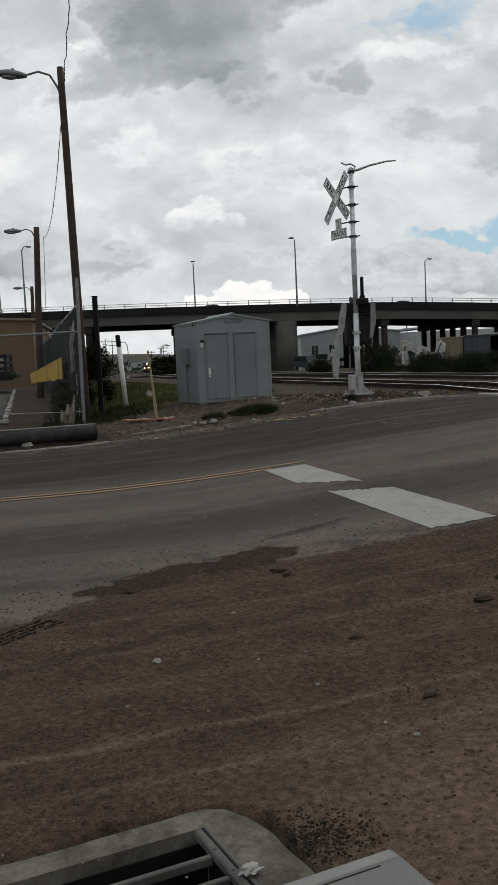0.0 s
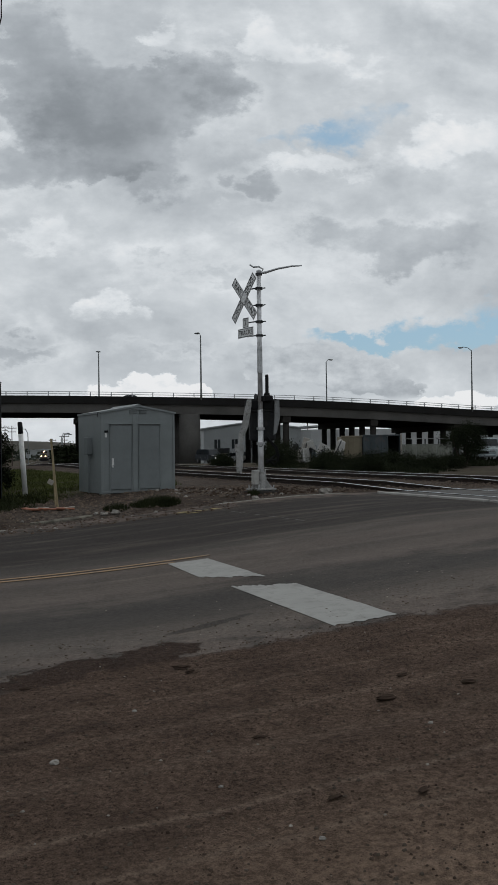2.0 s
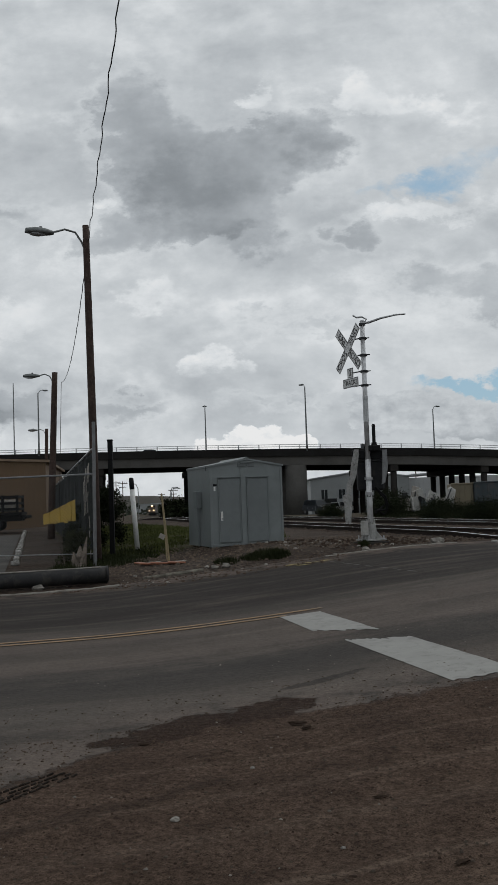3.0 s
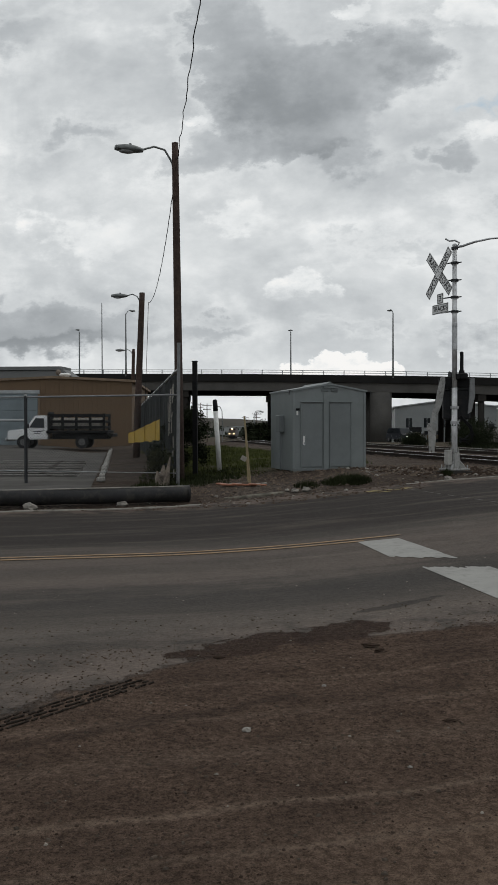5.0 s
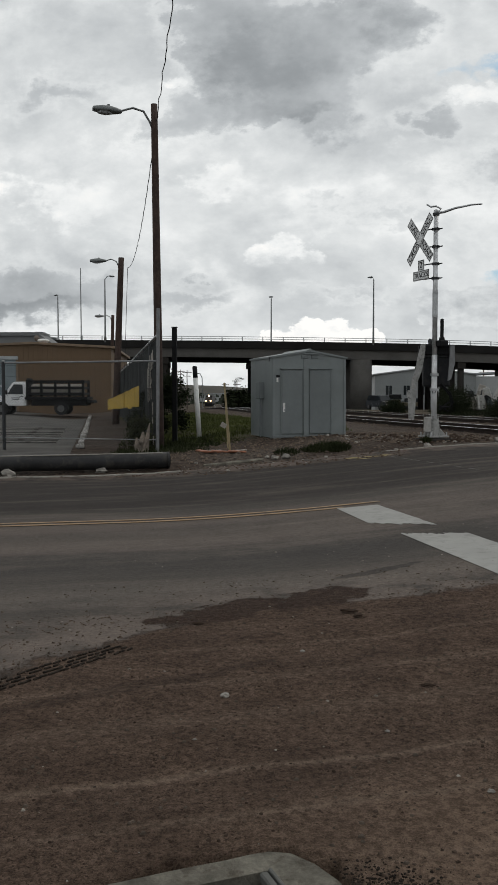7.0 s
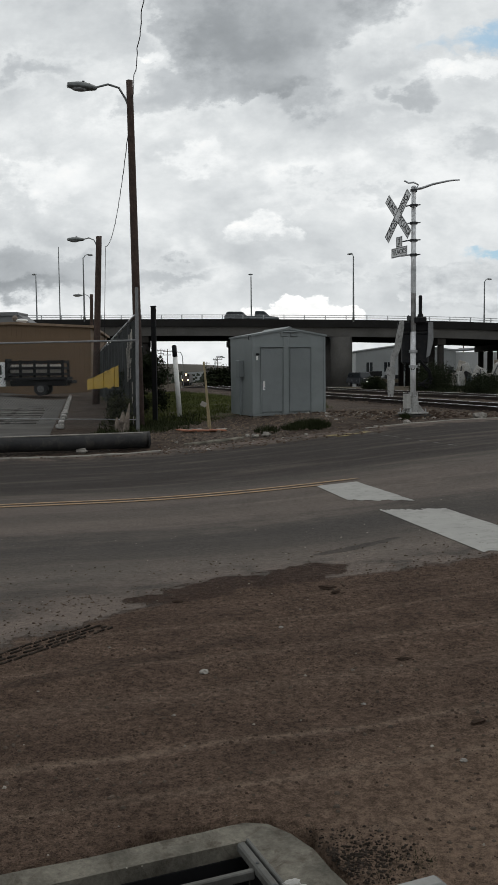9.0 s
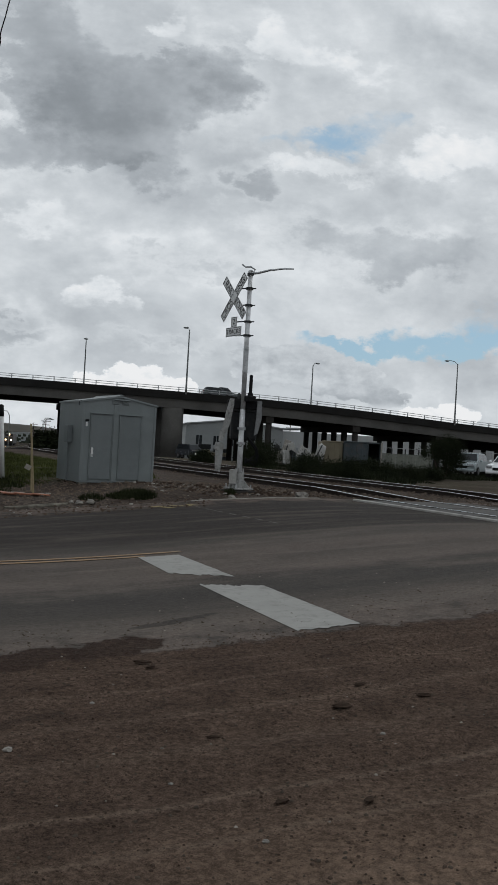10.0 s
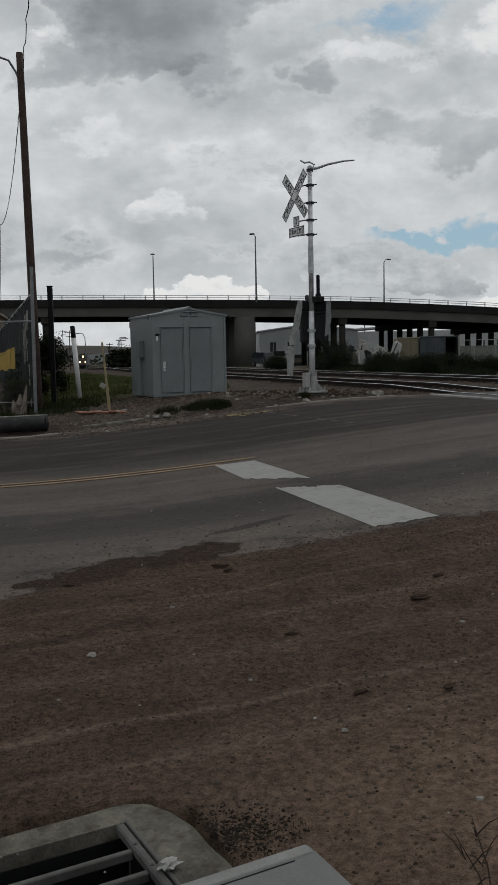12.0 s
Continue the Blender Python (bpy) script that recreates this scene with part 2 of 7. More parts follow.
M = {
    "apron": mat("dirty_apron_concrete", (0.138, 0.128, 0.106), 0.95, vary=0.45, dirt=(0.055, 0.044, 0.035), dirt_amount=0.75, scale=5, grain=60, bump=0.7, spec=0.1, dist=0.008),
    "concrete": mat("concrete", (0.235, 0.225, 0.20), 0.9, vary=0.25, dirt=(0.12, 0.10, 0.085), dirt_amount=0.65, scale=2.5, grain=90, bump=0.3),
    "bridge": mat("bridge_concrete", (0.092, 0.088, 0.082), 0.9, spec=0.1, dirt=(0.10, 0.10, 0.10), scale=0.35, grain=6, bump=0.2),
    # pier: the columns' backlit darkness is put into the concrete colour
    "pier": mat("pier_shaded_concrete", (0.038, 0.035, 0.032), 0.95, dirt=(0.03, 0.028, 0.026), scale=0.5, grain=6, bump=0.2, spec=0.1),
    # same bridge concrete with the under-deck shade put into its colour
    "bridge_shaded": mat("bridge_shaded_concrete", (0.022, 0.021, 0.020), 0.95, dirt=(0.03, 0.03, 0.03), scale=0.3, grain=5, bump=0.2, spec=0.05),
    "pale_concrete": mat("kerb_slab", (0.174, 0.174, 0.168), 0.85, dirt=(0.128, 0.125, 0.118), scale=2.0, grain=120, bump=0.35, dirt_amount=0.5),
    "shed": mat("shed_paint", (0.196, 0.216, 0.217), 0.5, vary=0.08, dirt=(0.15, 0.17, 0.17), dirt_amount=0.35, scale=1.2, grain=40, bump=0.05),
    "shed_door": mat("shed_door_paint", (0.166, 0.183, 0.185), 0.5, vary=0.08, dirt=(0.13, 0.145, 0.15), scale=1.4, grain=40, bump=0.05),
    "dark_metal": mat("dark_steel", (0.045, 0.047, 0.05), 0.55, 0.4, scale=6),
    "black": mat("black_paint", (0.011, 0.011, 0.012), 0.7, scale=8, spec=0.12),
    "galv": mat("galvanised_steel", (0.42, 0.43, 0.44), 0.42, 0.7, scale=7, dirt=(0.2, 0.19, 0.18)),
    "alu": mat("weathered_aluminium", (0.62, 0.63, 0.64), 0.42, 0.45, scale=5, dirt=(0.30, 0.29, 0.28), dirt_amount=0.5),
    "white": mat("white_paint", (0.72, 0.72, 0.70), 0.55, scale=5, dirt=(0.42, 0.41, 0.39), vary=0.06),
    "sign": mat("sign_sheet", (0.66, 0.67, 0.67), 0.5, scale=5, vary=0.05, dirt=(0.45, 0.45, 0.44)),
    "wood": mat("pole_wood", (0.052, 0.034, 0.028), 0.85, vary=0.35, scale=5, grain=35, bump=0.5, dirt=(0.12, 0.09, 0.075)),
    "stake": mat("stake_wood", (0.27, 0.22, 0.13), 0.8, vary=0.2, scale=8),
    "yellow": mat("yellow_plastic", (0.47, 0.30, 0.022), 0.5, scale=6, dirt=(0.35, 0.24, 0.06)),
    "orange": mat("orange_plastic", (0.30, 0.125, 0.075), 0.6, scale=9, dirt=(0.30, 0.18, 0.13)),
    "tan": mat("tan_siding", (0.142, 0.095, 0.058), 0.7, vary=0.08, scale=0.5, grain=12, dirt=(0.14, 0.10, 0.068)),
    "tan_trim": mat("tan_trim", (0.20, 0.145, 0.10), 0.6, scale=2),
    "grey_siding": mat("grey_siding", (0.30, 0.315, 0.315), 0.6, vary=0.06, scale=0.3, grain=8, dirt=(0.23, 0.24, 0.24)),
    "roof": mat("roof_metal", (0.34, 0.36, 0.37), 0.5, 0.2, scale=0.5, grain=10),
    "glass": mat("window_glass", (0.02, 0.023, 0.026), 0.12, spec=0.22, vary=0.1, bump=0),
    "rubber": mat("rubber", (0.02, 0.02, 0.021), 0.85, scale=10),
    # rail: rust brown, darkened to include the shadow on the rail web
    "rail": mat("rail_steel_shaded", (0.026, 0.018, 0.015), 0.9, 0.0, scale=4),
    "rail_top": mat("rail_running_face", (0.75, 0.75, 0.74), 0.22, 0.95, scale=2, vary=0.05, bump=0.02),
    "tie": mat("tie_wood", (0.038, 0.031, 0.027), 0.9, vary=0.3, scale=4, grain=30, bump=0.5, piece=0.5),
    "car_white": mat("white_car_paint", (0.70, 0.71, 0.72), 0.25, scale=1, vary=0.03, bump=0),
    "car_silver": mat("silver_car_paint", (0.27, 0.31, 0.32), 0.3, 0.4, scale=1, vary=0.04, bump=0),
    # silver-grey paint darkened to give a backlit silhouette on the overpass
    "car_backlit": mat("backlit_car_paint", (0.10, 0.108, 0.112), 0.35, 0.2, scale=1, vary=0.04, bump=0),
    "car_dark": mat("dark_car_paint", (0.03, 0.034, 0.04), 0.25, scale=1, vary=0.04, bump=0),
    "lamp_head": mat("street_lamp_casting", (0.17, 0.18, 0.18), 0.5, 0.3, scale=8),
    "lens": mat("lamp_lens", (0.30, 0.31, 0.32), 0.3, scale=8),
    "pipe": mat("pipe_shell", (0.024, 0.024, 0.025), 0.55, 0.1, vary=0.25, scale=2.5, grain=40, dirt=(0.085, 0.075, 0.065)),
    "rock": mat("pale_rock", (0.30, 0.28, 0.25), 0.95, scale=9, vary=0.25, bump=0.6, piece=0.3),
    "pebble": mat("pebble_stone", (0.150, 0.116, 0.090), 0.95, scale=12, vary=0.3, bump=0.4, piece=0.5, spec=0.08),
    "clod": mat("dirt_clod", (0.056, 0.040, 0.031), 1.0, spec=0.02, scale=12, vary=0.3, bump=0.6),
    "leaf": mat("leaf", (0.020, 0.025, 0.013), 0.85, vary=0.4, scale=2, grain=15, bump=0, spec=0.04),
    "leaf_olive": mat("olive_leaf", (0.060, 0.064, 0.030), 0.85, vary=0.4, scale=2, grain=15, bump=0, spec=0.06),
    "grass": mat("grass_blade", (0.078, 0.090, 0.028), 0.85, vary=0.45, scale=0.6, grain=9, bump=0, spec=0.08),
    "tuft": mat("dark_tuft", (0.028, 0.034, 0.015), 0.9, vary=0.3, scale=1.5, grain=12, bump=0, spec=0.06),
    "gate_white": mat("grimy_white_paint", (0.36, 0.355, 0.335), 0.6, scale=4, vary=0.12, dirt=(0.24, 0.23, 0.21), dirt_amount=0.6),
    "post_grey": mat("grey_post_steel", (0.20, 0.205, 0.21), 0.5, 0.4, scale=5, dirt=(0.1, 0.095, 0.09)),
    "dry": mat("dry_stem", (0.055, 0.038, 0.027), 0.9, vary=0.3, scale=6),
    "cloth": mat("dusty_plastic_sheet", (0.30, 0.28, 0.25), 0.75, scale=7, vary=0.2, dirt=(0.2, 0.18, 0.15)),
    "letters": mat("black_letter_film", (0.022, 0.022, 0.024), 0.5, vary=0.05, bump=0),
    "amber": mat("headlamp", (0.9, 0.75, 0.5), 0.3, emit=(1.0, 0.66, 0.36), power=6.0, bump=0),
    "lamp_on": mat("car_headlamp", (0.9, 0.9, 0.85), 0.3, emit=(1.0, 0.95, 0.85), power=5.0, bump=0),
    "loco": mat("locomotive_paint", (0.035, 0.03, 0.027), 0.5, scale=1, vary=0.2),
    "blue_bin": mat("blue_grey_steel", (0.055, 0.068, 0.075), 0.6, 0.1, scale=0.9, vary=0.2, dirt=(0.13, 0.09, 0.07)),
    "tan_bin": mat("tan_steel", (0.19, 0.165, 0.115), 0.65, scale=0.9, vary=0.12, dirt=(0.18, 0.14, 0.1)),
    "mesh": mat("chain_link_wire", (0.055, 0.058, 0.058), 0.7, 0.3, scale=9),
    "slat": mat("fence_slat_green_grey", (0.028, 0.033, 0.032), 0.9, scale=2, vary=0.25, piece=0.4, spec=0.1),
    "hill": mat("far_hill", (0.065, 0.060, 0.050), 1.0, scale=0.02, grain=0.3, vary=0.2, bump=0),
    "far_tree": mat("far_foliage", (0.035, 0.042, 0.03), 1.0, scale=0.2, grain=2, vary=0.35, bump=0),
}


# ---- building blocks ----
def part(name, bm, material, parent=None, label="", smooth=False):
    me = bpy.data.meshes.new(name)
    bm.to_mesh(me)
    bm.free()
    return part_of(name, me, material, parent, label, smooth)


def part_of(name, me, material, parent=None, label="", smooth=False):
    if material is not None:
        for one in material if isinstance(material, (list, tuple)) else (material,):
            me.materials.append(one)
    if smooth:
        me.shade_smooth()
    ob = new(name, me)
    ob.parent = parent
    if label:
        ob["label"] = label
    return ob


def thing(name, m, label, category, group="", kind=""):
    ob = new(name)
    ob.empty_display_size = 0.2
    ob.matrix_world = m
    return tagged(ob, label, category, group, kind)


def B():
    return bmesh.new()


def box(bm, at, size, bevel=0.0, turn=None, seg=1):
    m = Matrix.Translation(at) @ (turn or Matrix()) @ Matrix.Diagonal((*size, 1))
    vs = bmesh.ops.create_cube(bm, size=1.0, matrix=m)["verts"]
    if bevel:
        es = list({e for v in vs for e in v.link_edges})
        bmesh.ops.bevel(bm, geom=es, offset=bevel, segments=seg, affect="EDGES", profile=0.5)
    return bm


def rod(bm, a, b, r0, r1=None, seg=10):
    a, b = Vector(a), Vector(b)
    r1 = r0 if r1 is None else r1
    q = (b - a).to_track_quat("Z", "Y").to_matrix().to_4x4()
    m = Matrix.Translation((a + b) / 2) @ q
    bmesh.ops.create_cone(bm, cap_ends=True, segments=seg, radius1=r0, radius2=max(r1, 0.0001), depth=(b - a).length, matrix=m)
    return bm


def tube(bm, pts, r, seg=6):
    """A round tube along points; r a number or a list."""
    pts = [Vector(p) for p in pts]
    rings = []
    for i, p in enumerate(pts):
        d = (pts[min(i + 1, len(pts) - 1)] - pts[max(i - 1, 0)]).normalized()
        s = d.cross(Vector((0, 0, 1)))
        s = s.normalized() if s.length > 0.05 else Vector((1, 0, 0))
        u = s.cross(d)
        rr = r[i] if isinstance(r, (list, tuple)) else r
        rings.append([bm.verts.new(p + (s * math.cos(a) + u * math.sin(a)) * rr) for a in [2 * math.pi * k / seg for k in range(seg)]])
    for r0, r1 in zip(rings, rings[1:]):
        for k in range(seg):
            bm.faces.new((r0[k], r0[(k + 1) % seg], r1[(k + 1) % seg], r1[k]))
    bm.faces.new(rings[0][::-1])
    bm.faces.new(rings[-1])
    return bm


def prism(bm, outline, depth, m=None):
    """An outline in x, z drawn out along y from 0 to depth."""
    m = m or Matrix()
    a = [bm.verts.new(m @ Vector((x, 0, z))) for x, z in outline]
    b = [bm.verts.new(m @ Vector((x, depth, z))) for x, z in outline]
    n = len(a)
    bm.faces.new(a)
    bm.faces.new(b[::-1])
    for i in range(n):
        bm.faces.new((a[i], b[i], b[(i + 1) % n], a[(i + 1) % n]))
    bmesh.ops.recalc_face_normals(bm, faces=bm.faces)
    return bm


def blob(bm, at, size, rough=0.25, sub=2, seed=0):
    vs = bmesh.ops.create_icosphere(bm, subdivisions=sub, radius=1.0)["verts"]
    for v in vs:
        k = 1 + rough * noise.noise(v.co * 1.7 + Vector((seed * 3.1, seed, 0)))
        v.co = Vector(at) + Vector((v.co.x * size[0], v.co.y * size[1], v.co.z * size[2])) * k
    return bm


def letters(text, size, material, parent, m, name="lettering", extrude=0.002):
    cu = bpy.data.curves.new("letter_curve", "FONT")
    cu.body, cu.size, cu.extrude, cu.align_x, cu.align_y = text, size, extrude, "CENTER", "CENTER"
    ob = bpy.data.objects.new("letter_curve", cu)
    scene.collection.objects.link(ob)
    me = bpy.data.meshes.new_from_object(ob.evaluated_get(bpy.context.evaluated_depsgraph_get()))
    bpy.data.objects.remove(ob)
    me.materials.clear()
    out = part_of(name, me, material, parent)
    out.matrix_local = m
    return out


# ---- lie of the land ----
def ease(t):
    t = min(1.0, max(0.0, t))
    return t * t * (3 - 2 * t)


TRACK_YAW, KERB_YAW = radians(18.5), radians(20)
U = Vector((math.cos(KERB_YAW), math.sin(KERB_YAW), 0))       # along the road, towards the crossing
N = Vector((-math.sin(KERB_YAW), math.cos(KERB_YAW), 0))      # across the road, away


def off_rail(x, y):
    return (5.33 - x) * math.cos(TRACK_YAW) + (21.8 - y) * math.sin(TRACK_YAW)


def past_kerb(x, y):
    return -(x + 6.83) * math.sin(KERB_YAW) + (y - 16.8) * math.cos(KERB_YAW)


def along(x, y):
    return x * U.x + y * U.y


def land(x, y):
    w = off_rail(x, y)
    h = 0.52 * ease((11 - w) / 9.5)
    h += 0.13 * ease(past_kerb(x, y) / 1.0) * ease((w - 2) / 3)
    h += 0.28 * ease((y - 28) / 24) * ease((w - 9) / 5)
    return h - min(3.9, 0.018 * max(0.0, y - 65))


def road_point(s, v):
    """s along the road, v past the far kerb (negative towards the camera)."""
    p = Vector((-6.83, 16.8, 0)) + N * v
    p += U * (s - along(-6.83, 16.8))
    return p.x, p.y


def sheet(name, us, vs, put, material, lift=0.0, label="", category="", smooth=True):
    """A sheet over the land, on a grid of us by vs through put(u, v) -> x, y, extra height."""
    verts, faces = [], []
    for v in vs:
        for u in us:
            x, y, e = put(u, v)
            verts.append((x, y, land(x, y) + lift + e))
    n = len(us)
    for j in range(len(vs) - 1):
        for i in range(n - 1):
            a = j * n + i
            faces.append((a, a + 1, a + n + 1, a + n))
    me = bpy.data.meshes.new(name)
    me.from_pydata(verts, [], faces)
    ob = part_of(name, me, material, None, "", smooth)
    return tagged(ob, label, category, "", "structure")


def steps(*stops):
    """Evenly spread values through (start, step) pairs up to the last value."""
    out = []
    for (a, st), (b, _) in zip(stops, stops[1:]):
        n = max(1, round((b - a) / st))
        out += [a + (b - a) * i / n for i in range(n)]
    return out + [stops[-1][0]]


def ground_material():
    m = bpy.data.materials.new("open_ground")
    m.use_nodes = True
    t = m.node_tree
    b = t.nodes["Principled BSDF"]
    pos = t.nodes.new("ShaderNodeNewGeometry").outputs["Position"]
    sep = t.nodes.new("ShaderNodeSeparateXYZ")
    t.links.new(pos, sep.inputs[0])
    big, mid, fine = noise_tex(t, pos, 0.35, 6, 0.6), noise_tex(t, pos, 3.0, 7, 0.65), noise_tex(t, pos, 40.0, 5, 0.7)
    soil = mixc(t, ramp(t, mid.outputs["Fac"], 0.3, 0.7), (0.030, 0.022, 0.018), (0.075, 0.057, 0.045))
    stones = t.nodes.new("ShaderNodeTexVoronoi")
    stones.inputs["Scale"].default_value = 22.0
    t.links.new(pos, stones.inputs["Vector"])
    ss = t.nodes.new("ShaderNodeSeparateColor")
    t.links.new(stones.outputs["Color"], ss.inputs[0])
    gravel = mixc(t, ss.outputs[0], (0.024, 0.019, 0.016), (0.115, 0.094, 0.079))
    col = mixc(t, ramp(t, big.outputs["Fac"], 0.38, 0.6), soil, gravel)
    weeds = mixc(t, fine.outputs["Fac"], (0.026, 0.030, 0.013), (0.060, 0.062, 0.026))
    # weeds thin out towards the road
    wide = noise_tex(t, pos, 0.9, 6, 0.65)
    x, y = sep.outputs["X"], sep.outputs["Y"]
    rail = maths(t, "ADD", maths(t, "MULTIPLY_ADD", x, -0.9483, 5.054), maths(t, "MULTIPLY_ADD", y, -0.3173, 6.917))
    strip_w = maths(t, "MULTIPLY", ramp(t, rail, 3.4, 5.2), ramp(t, maths(t, "ADD", x, maths(t, "MULTIPLY", y, 0.27)), 1.1, 2.2))
    where = maths(t, "ADD", maths(t, "MULTIPLY", strip_w, ramp(t, y, 23.5, 26.5)), maths(t, "MULTIPLY", ramp(t, rail, -8.0, -9.5), 0.35))
    green = maths(t, "MULTIPLY", ramp(t, wide.outputs["Fac"], 0.34, 0.52), maths(t, "MINIMUM", where, 1.0))
    col = mixc(t, maths(t, "MULTIPLY", green, 0.8), col, weeds)
    t.links.new(col, b.inputs["Base Color"])
    b.inputs["Roughness"].default_value, b.inputs["Specular IOR Level"].default_value = 0.95, 0.04
    bn = t.nodes.new("ShaderNodeBump")
    bn.inputs["Strength"].default_value, bn.inputs["Distance"].default_value = 0.7, 0.03
    t.links.new(stones.outputs["Distance"], bn.inputs["Height"])
    t.links.new(bn.outputs[0], b.inputs["Normal"])
    return m


def road_material():
    """Worn asphalt that runs under a ragged apron of brown mud on the near side."""
    m = bpy.data.materials.new("muddy_asphalt")
    m.use_nodes = True
    t = m.node_tree
    b = t.nodes["Principled BSDF"]
    pos = t.nodes.new("ShaderNodeNewGeometry").outputs["Position"]
    mp = t.nodes.new("ShaderNodeMapping")
    mp.vector_type = "TEXTURE"
    mp.inputs["Rotation"].default_value = (0, 0, KERB_YAW)
    mp.inputs["Location"].default_value = (-6.83, 16.8, 0)
    t.links.new(pos, mp.inputs[0])
    rv = mp.outputs[0]
    sep = t.nodes.new("ShaderNodeSeparateXYZ")
    t.links.new(rv, sep.inputs[0])
    s, v = sep.outputs[0], sep.outputs[1]
    # long streaks along the traffic
    st = t.nodes.new("ShaderNodeMapping")
    st.inputs["Scale"].default_value = (0.12, 1.0, 1.0)
    t.links.new(rv, st.inputs[0])
    streak, streak2 = noise_tex(t, st.outputs[0], 1.6, 6, 0.6, 0.2), noise_tex(t, st.outputs[0], 3.2, 4, 0.55, 0.3)
    mid, fine, edge = noise_tex(t, pos, 2.2, 8, 0.68), noise_tex(t, pos, 55.0, 6, 0.75), noise_tex(t, pos, 0.9, 9, 0.68, 0.4)
    grit = t.nodes.new("ShaderNodeTexVoronoi")
    grit.inputs["Scale"].default_value = 130.0
    t.links.new(pos, grit.inputs["Vector"])
    gs = t.nodes.new("ShaderNodeSeparateColor")
    t.links.new(grit.outputs["Color"], gs.inputs[0])
    grain, gran = noise_tex(t, pos, 150.0, 3, 0.8), noise_tex(t, pos, 24.0, 7, 0.78)
    # asphalt
    asp = mixc(t, ramp(t, maths(t, "ADD", maths(t, "MULTIPLY", streak.outputs["Fac"], 0.5), maths(t, "MULTIPLY", mid.outputs["Fac"], 0.5)), 0.36, 0.64), ASPHALT[0], ASPHALT[1])
    asp = mixc(t, maths(t, "MULTIPLY", ramp(t, streak2.outputs["Fac"], 0.45, 0.75), 0.55), asp, ASPHALT[2])
    asp = mixc(t, maths(t, "MULTIPLY", ramp(t, gran.outputs["Fac"], 0.50, 0.72), 0.40), asp, (0.020, 0.0175, 0.0155))
    asp = mixc(t, maths(t, "MULTIPLY", ramp(t, fine.outputs["Fac"], 0.42, 0.72), 0.55), asp, (0.092, 0.082, 0.073))
    # darker newer patch towards the far kerb and the crossing
    worn = maths(t, "ADD", ramp(t, maths(t, "ADD", v, maths(t, "MULTIPLY_ADD", mid.outputs["Fac"], 1.6, -0.8)), -6.4, -5.0), 0.0)
    worn = maths(t, "MULTIPLY", worn, ramp(t, v, 0.2, -0.7))
    tracks = maths(t, "MULTIPLY", maths(t, "MULTIPLY", ramp(t, streak.outputs["Fac"], 0.48, 0.64), ramp(t, mid.outputs["Fac"], 0.3, 0.7)), 0.6)
    asp = mixc(t, tracks, asp, ASPHALT[2])
    asp = mixc(t, maths(t, "MULTIPLY", maths(t, "MULTIPLY", worn, maths(t, "MULTIPLY_ADD", ramp(t, streak2.outputs["Fac"], 0.72, 0.42), 0.45, 0.55)), 0.88), asp, (0.0235, 0.0198, 0.0175))
    spill = maths(t, "MULTIPLY", ramp(t, maths(t, "ADD", v, maths(t, "MULTIPLY_ADD", edge.outputs["Fac"], 2.2, -1.1)), -1.5, -0.3), ramp(t, mid.outputs["Fac"], 0.40, 0.60))
    asp = mixc(t, maths(t, "MULTIPLY", spill, 0.9), asp, (0.135, 0.104, 0.087))
    # dusty and dark bands worn by the traffic
    vb = maths(t, "ADD", v, maths(t, "ADD", maths(t, "MULTIPLY_ADD", streak.outputs["Fac"], 1.6, -0.8), maths(t, "MULTIPLY_ADD", mid.outputs["Fac"], 0.8, -0.4)))
    for at, half, power, tone in ((-7.3, 0.60, 0.45, (0.142, 0.114, 0.098)), (-8.5, 0.45, 0.45, (0.138, 0.112, 0.097)), (-9.8, 0.60, 0.62, (0.046, 0.0425, 0.0395)), (-10.9, 0.35, 0.40, (0.150, 0.130, 0.112))):
        d = maths(t, "DIVIDE", maths(t, "SUBTRACT", vb, at), half)
        e = maths(t, "MULTIPLY", maths(t, "EXPONENT", maths(t, "MULTIPLY", maths(t, "MULTIPLY", d, d), -1.0)), power)
        asp = mixc(t, e, asp, tone)
    # mud
    mud = mixc(t, ramp(t, mid.outputs["Fac"], 0.3, 0.72), MUD[0], MUD[1])
    mud = mixc(t, maths(t, "MULTIPLY", ramp(t, streak2.outputs["Fac"], 0.48, 0.75), 0.22), mud, MUD[2])
    mud = mixc(t, maths(t, "MULTIPLY", ramp(t, gs.outputs[0], 0.86, 1.0), 0.45), mud, (0.10, 0.080, 0.064))
    mud = mixc(t, maths(t, "MULTIPLY", ramp(t, gs.outputs[1], 0.6, 1.0), 0.6), mud, (0.026, 0.0180, 0.0140))
    warp = maths(t, "MULTIPLY_ADD", edge.outputs["Fac"], 2.4, -1.2)
    wet = maths(t, "ADD", maths(t, "MULTIPLY", ramp(t, edge.outputs["Fac"], 0.42, 0.66), 0.30), maths(t, "MULTIPLY", ramp(t, maths(t, "ADD", v, warp), -13.6, -12.0), 0.22))
    mud = mixc(t, wet, mud, (0.074, 0.0520, 0.0425))
    sand = maths(t, "MULTIPLY", ramp(t, maths(t, "ADD", s, warp), 0.8, 3.0), ramp(t, maths(t, "ADD", v, maths(t, "MULTIPLY", warp, 0.6)), -14.3, -15.6))
    # pale wheel lines dragged through the mud along the traffic
    wob = noise_tex(t, pos, 0.8, 3, 0.5)
    brk = noise_tex(t, st.outputs[0], 3.0, 5, 0.6)
    vv = maths(t, "ADD", v, maths(t, "MULTIPLY_ADD", wob.outputs["Fac"], 0.16, -0.08))
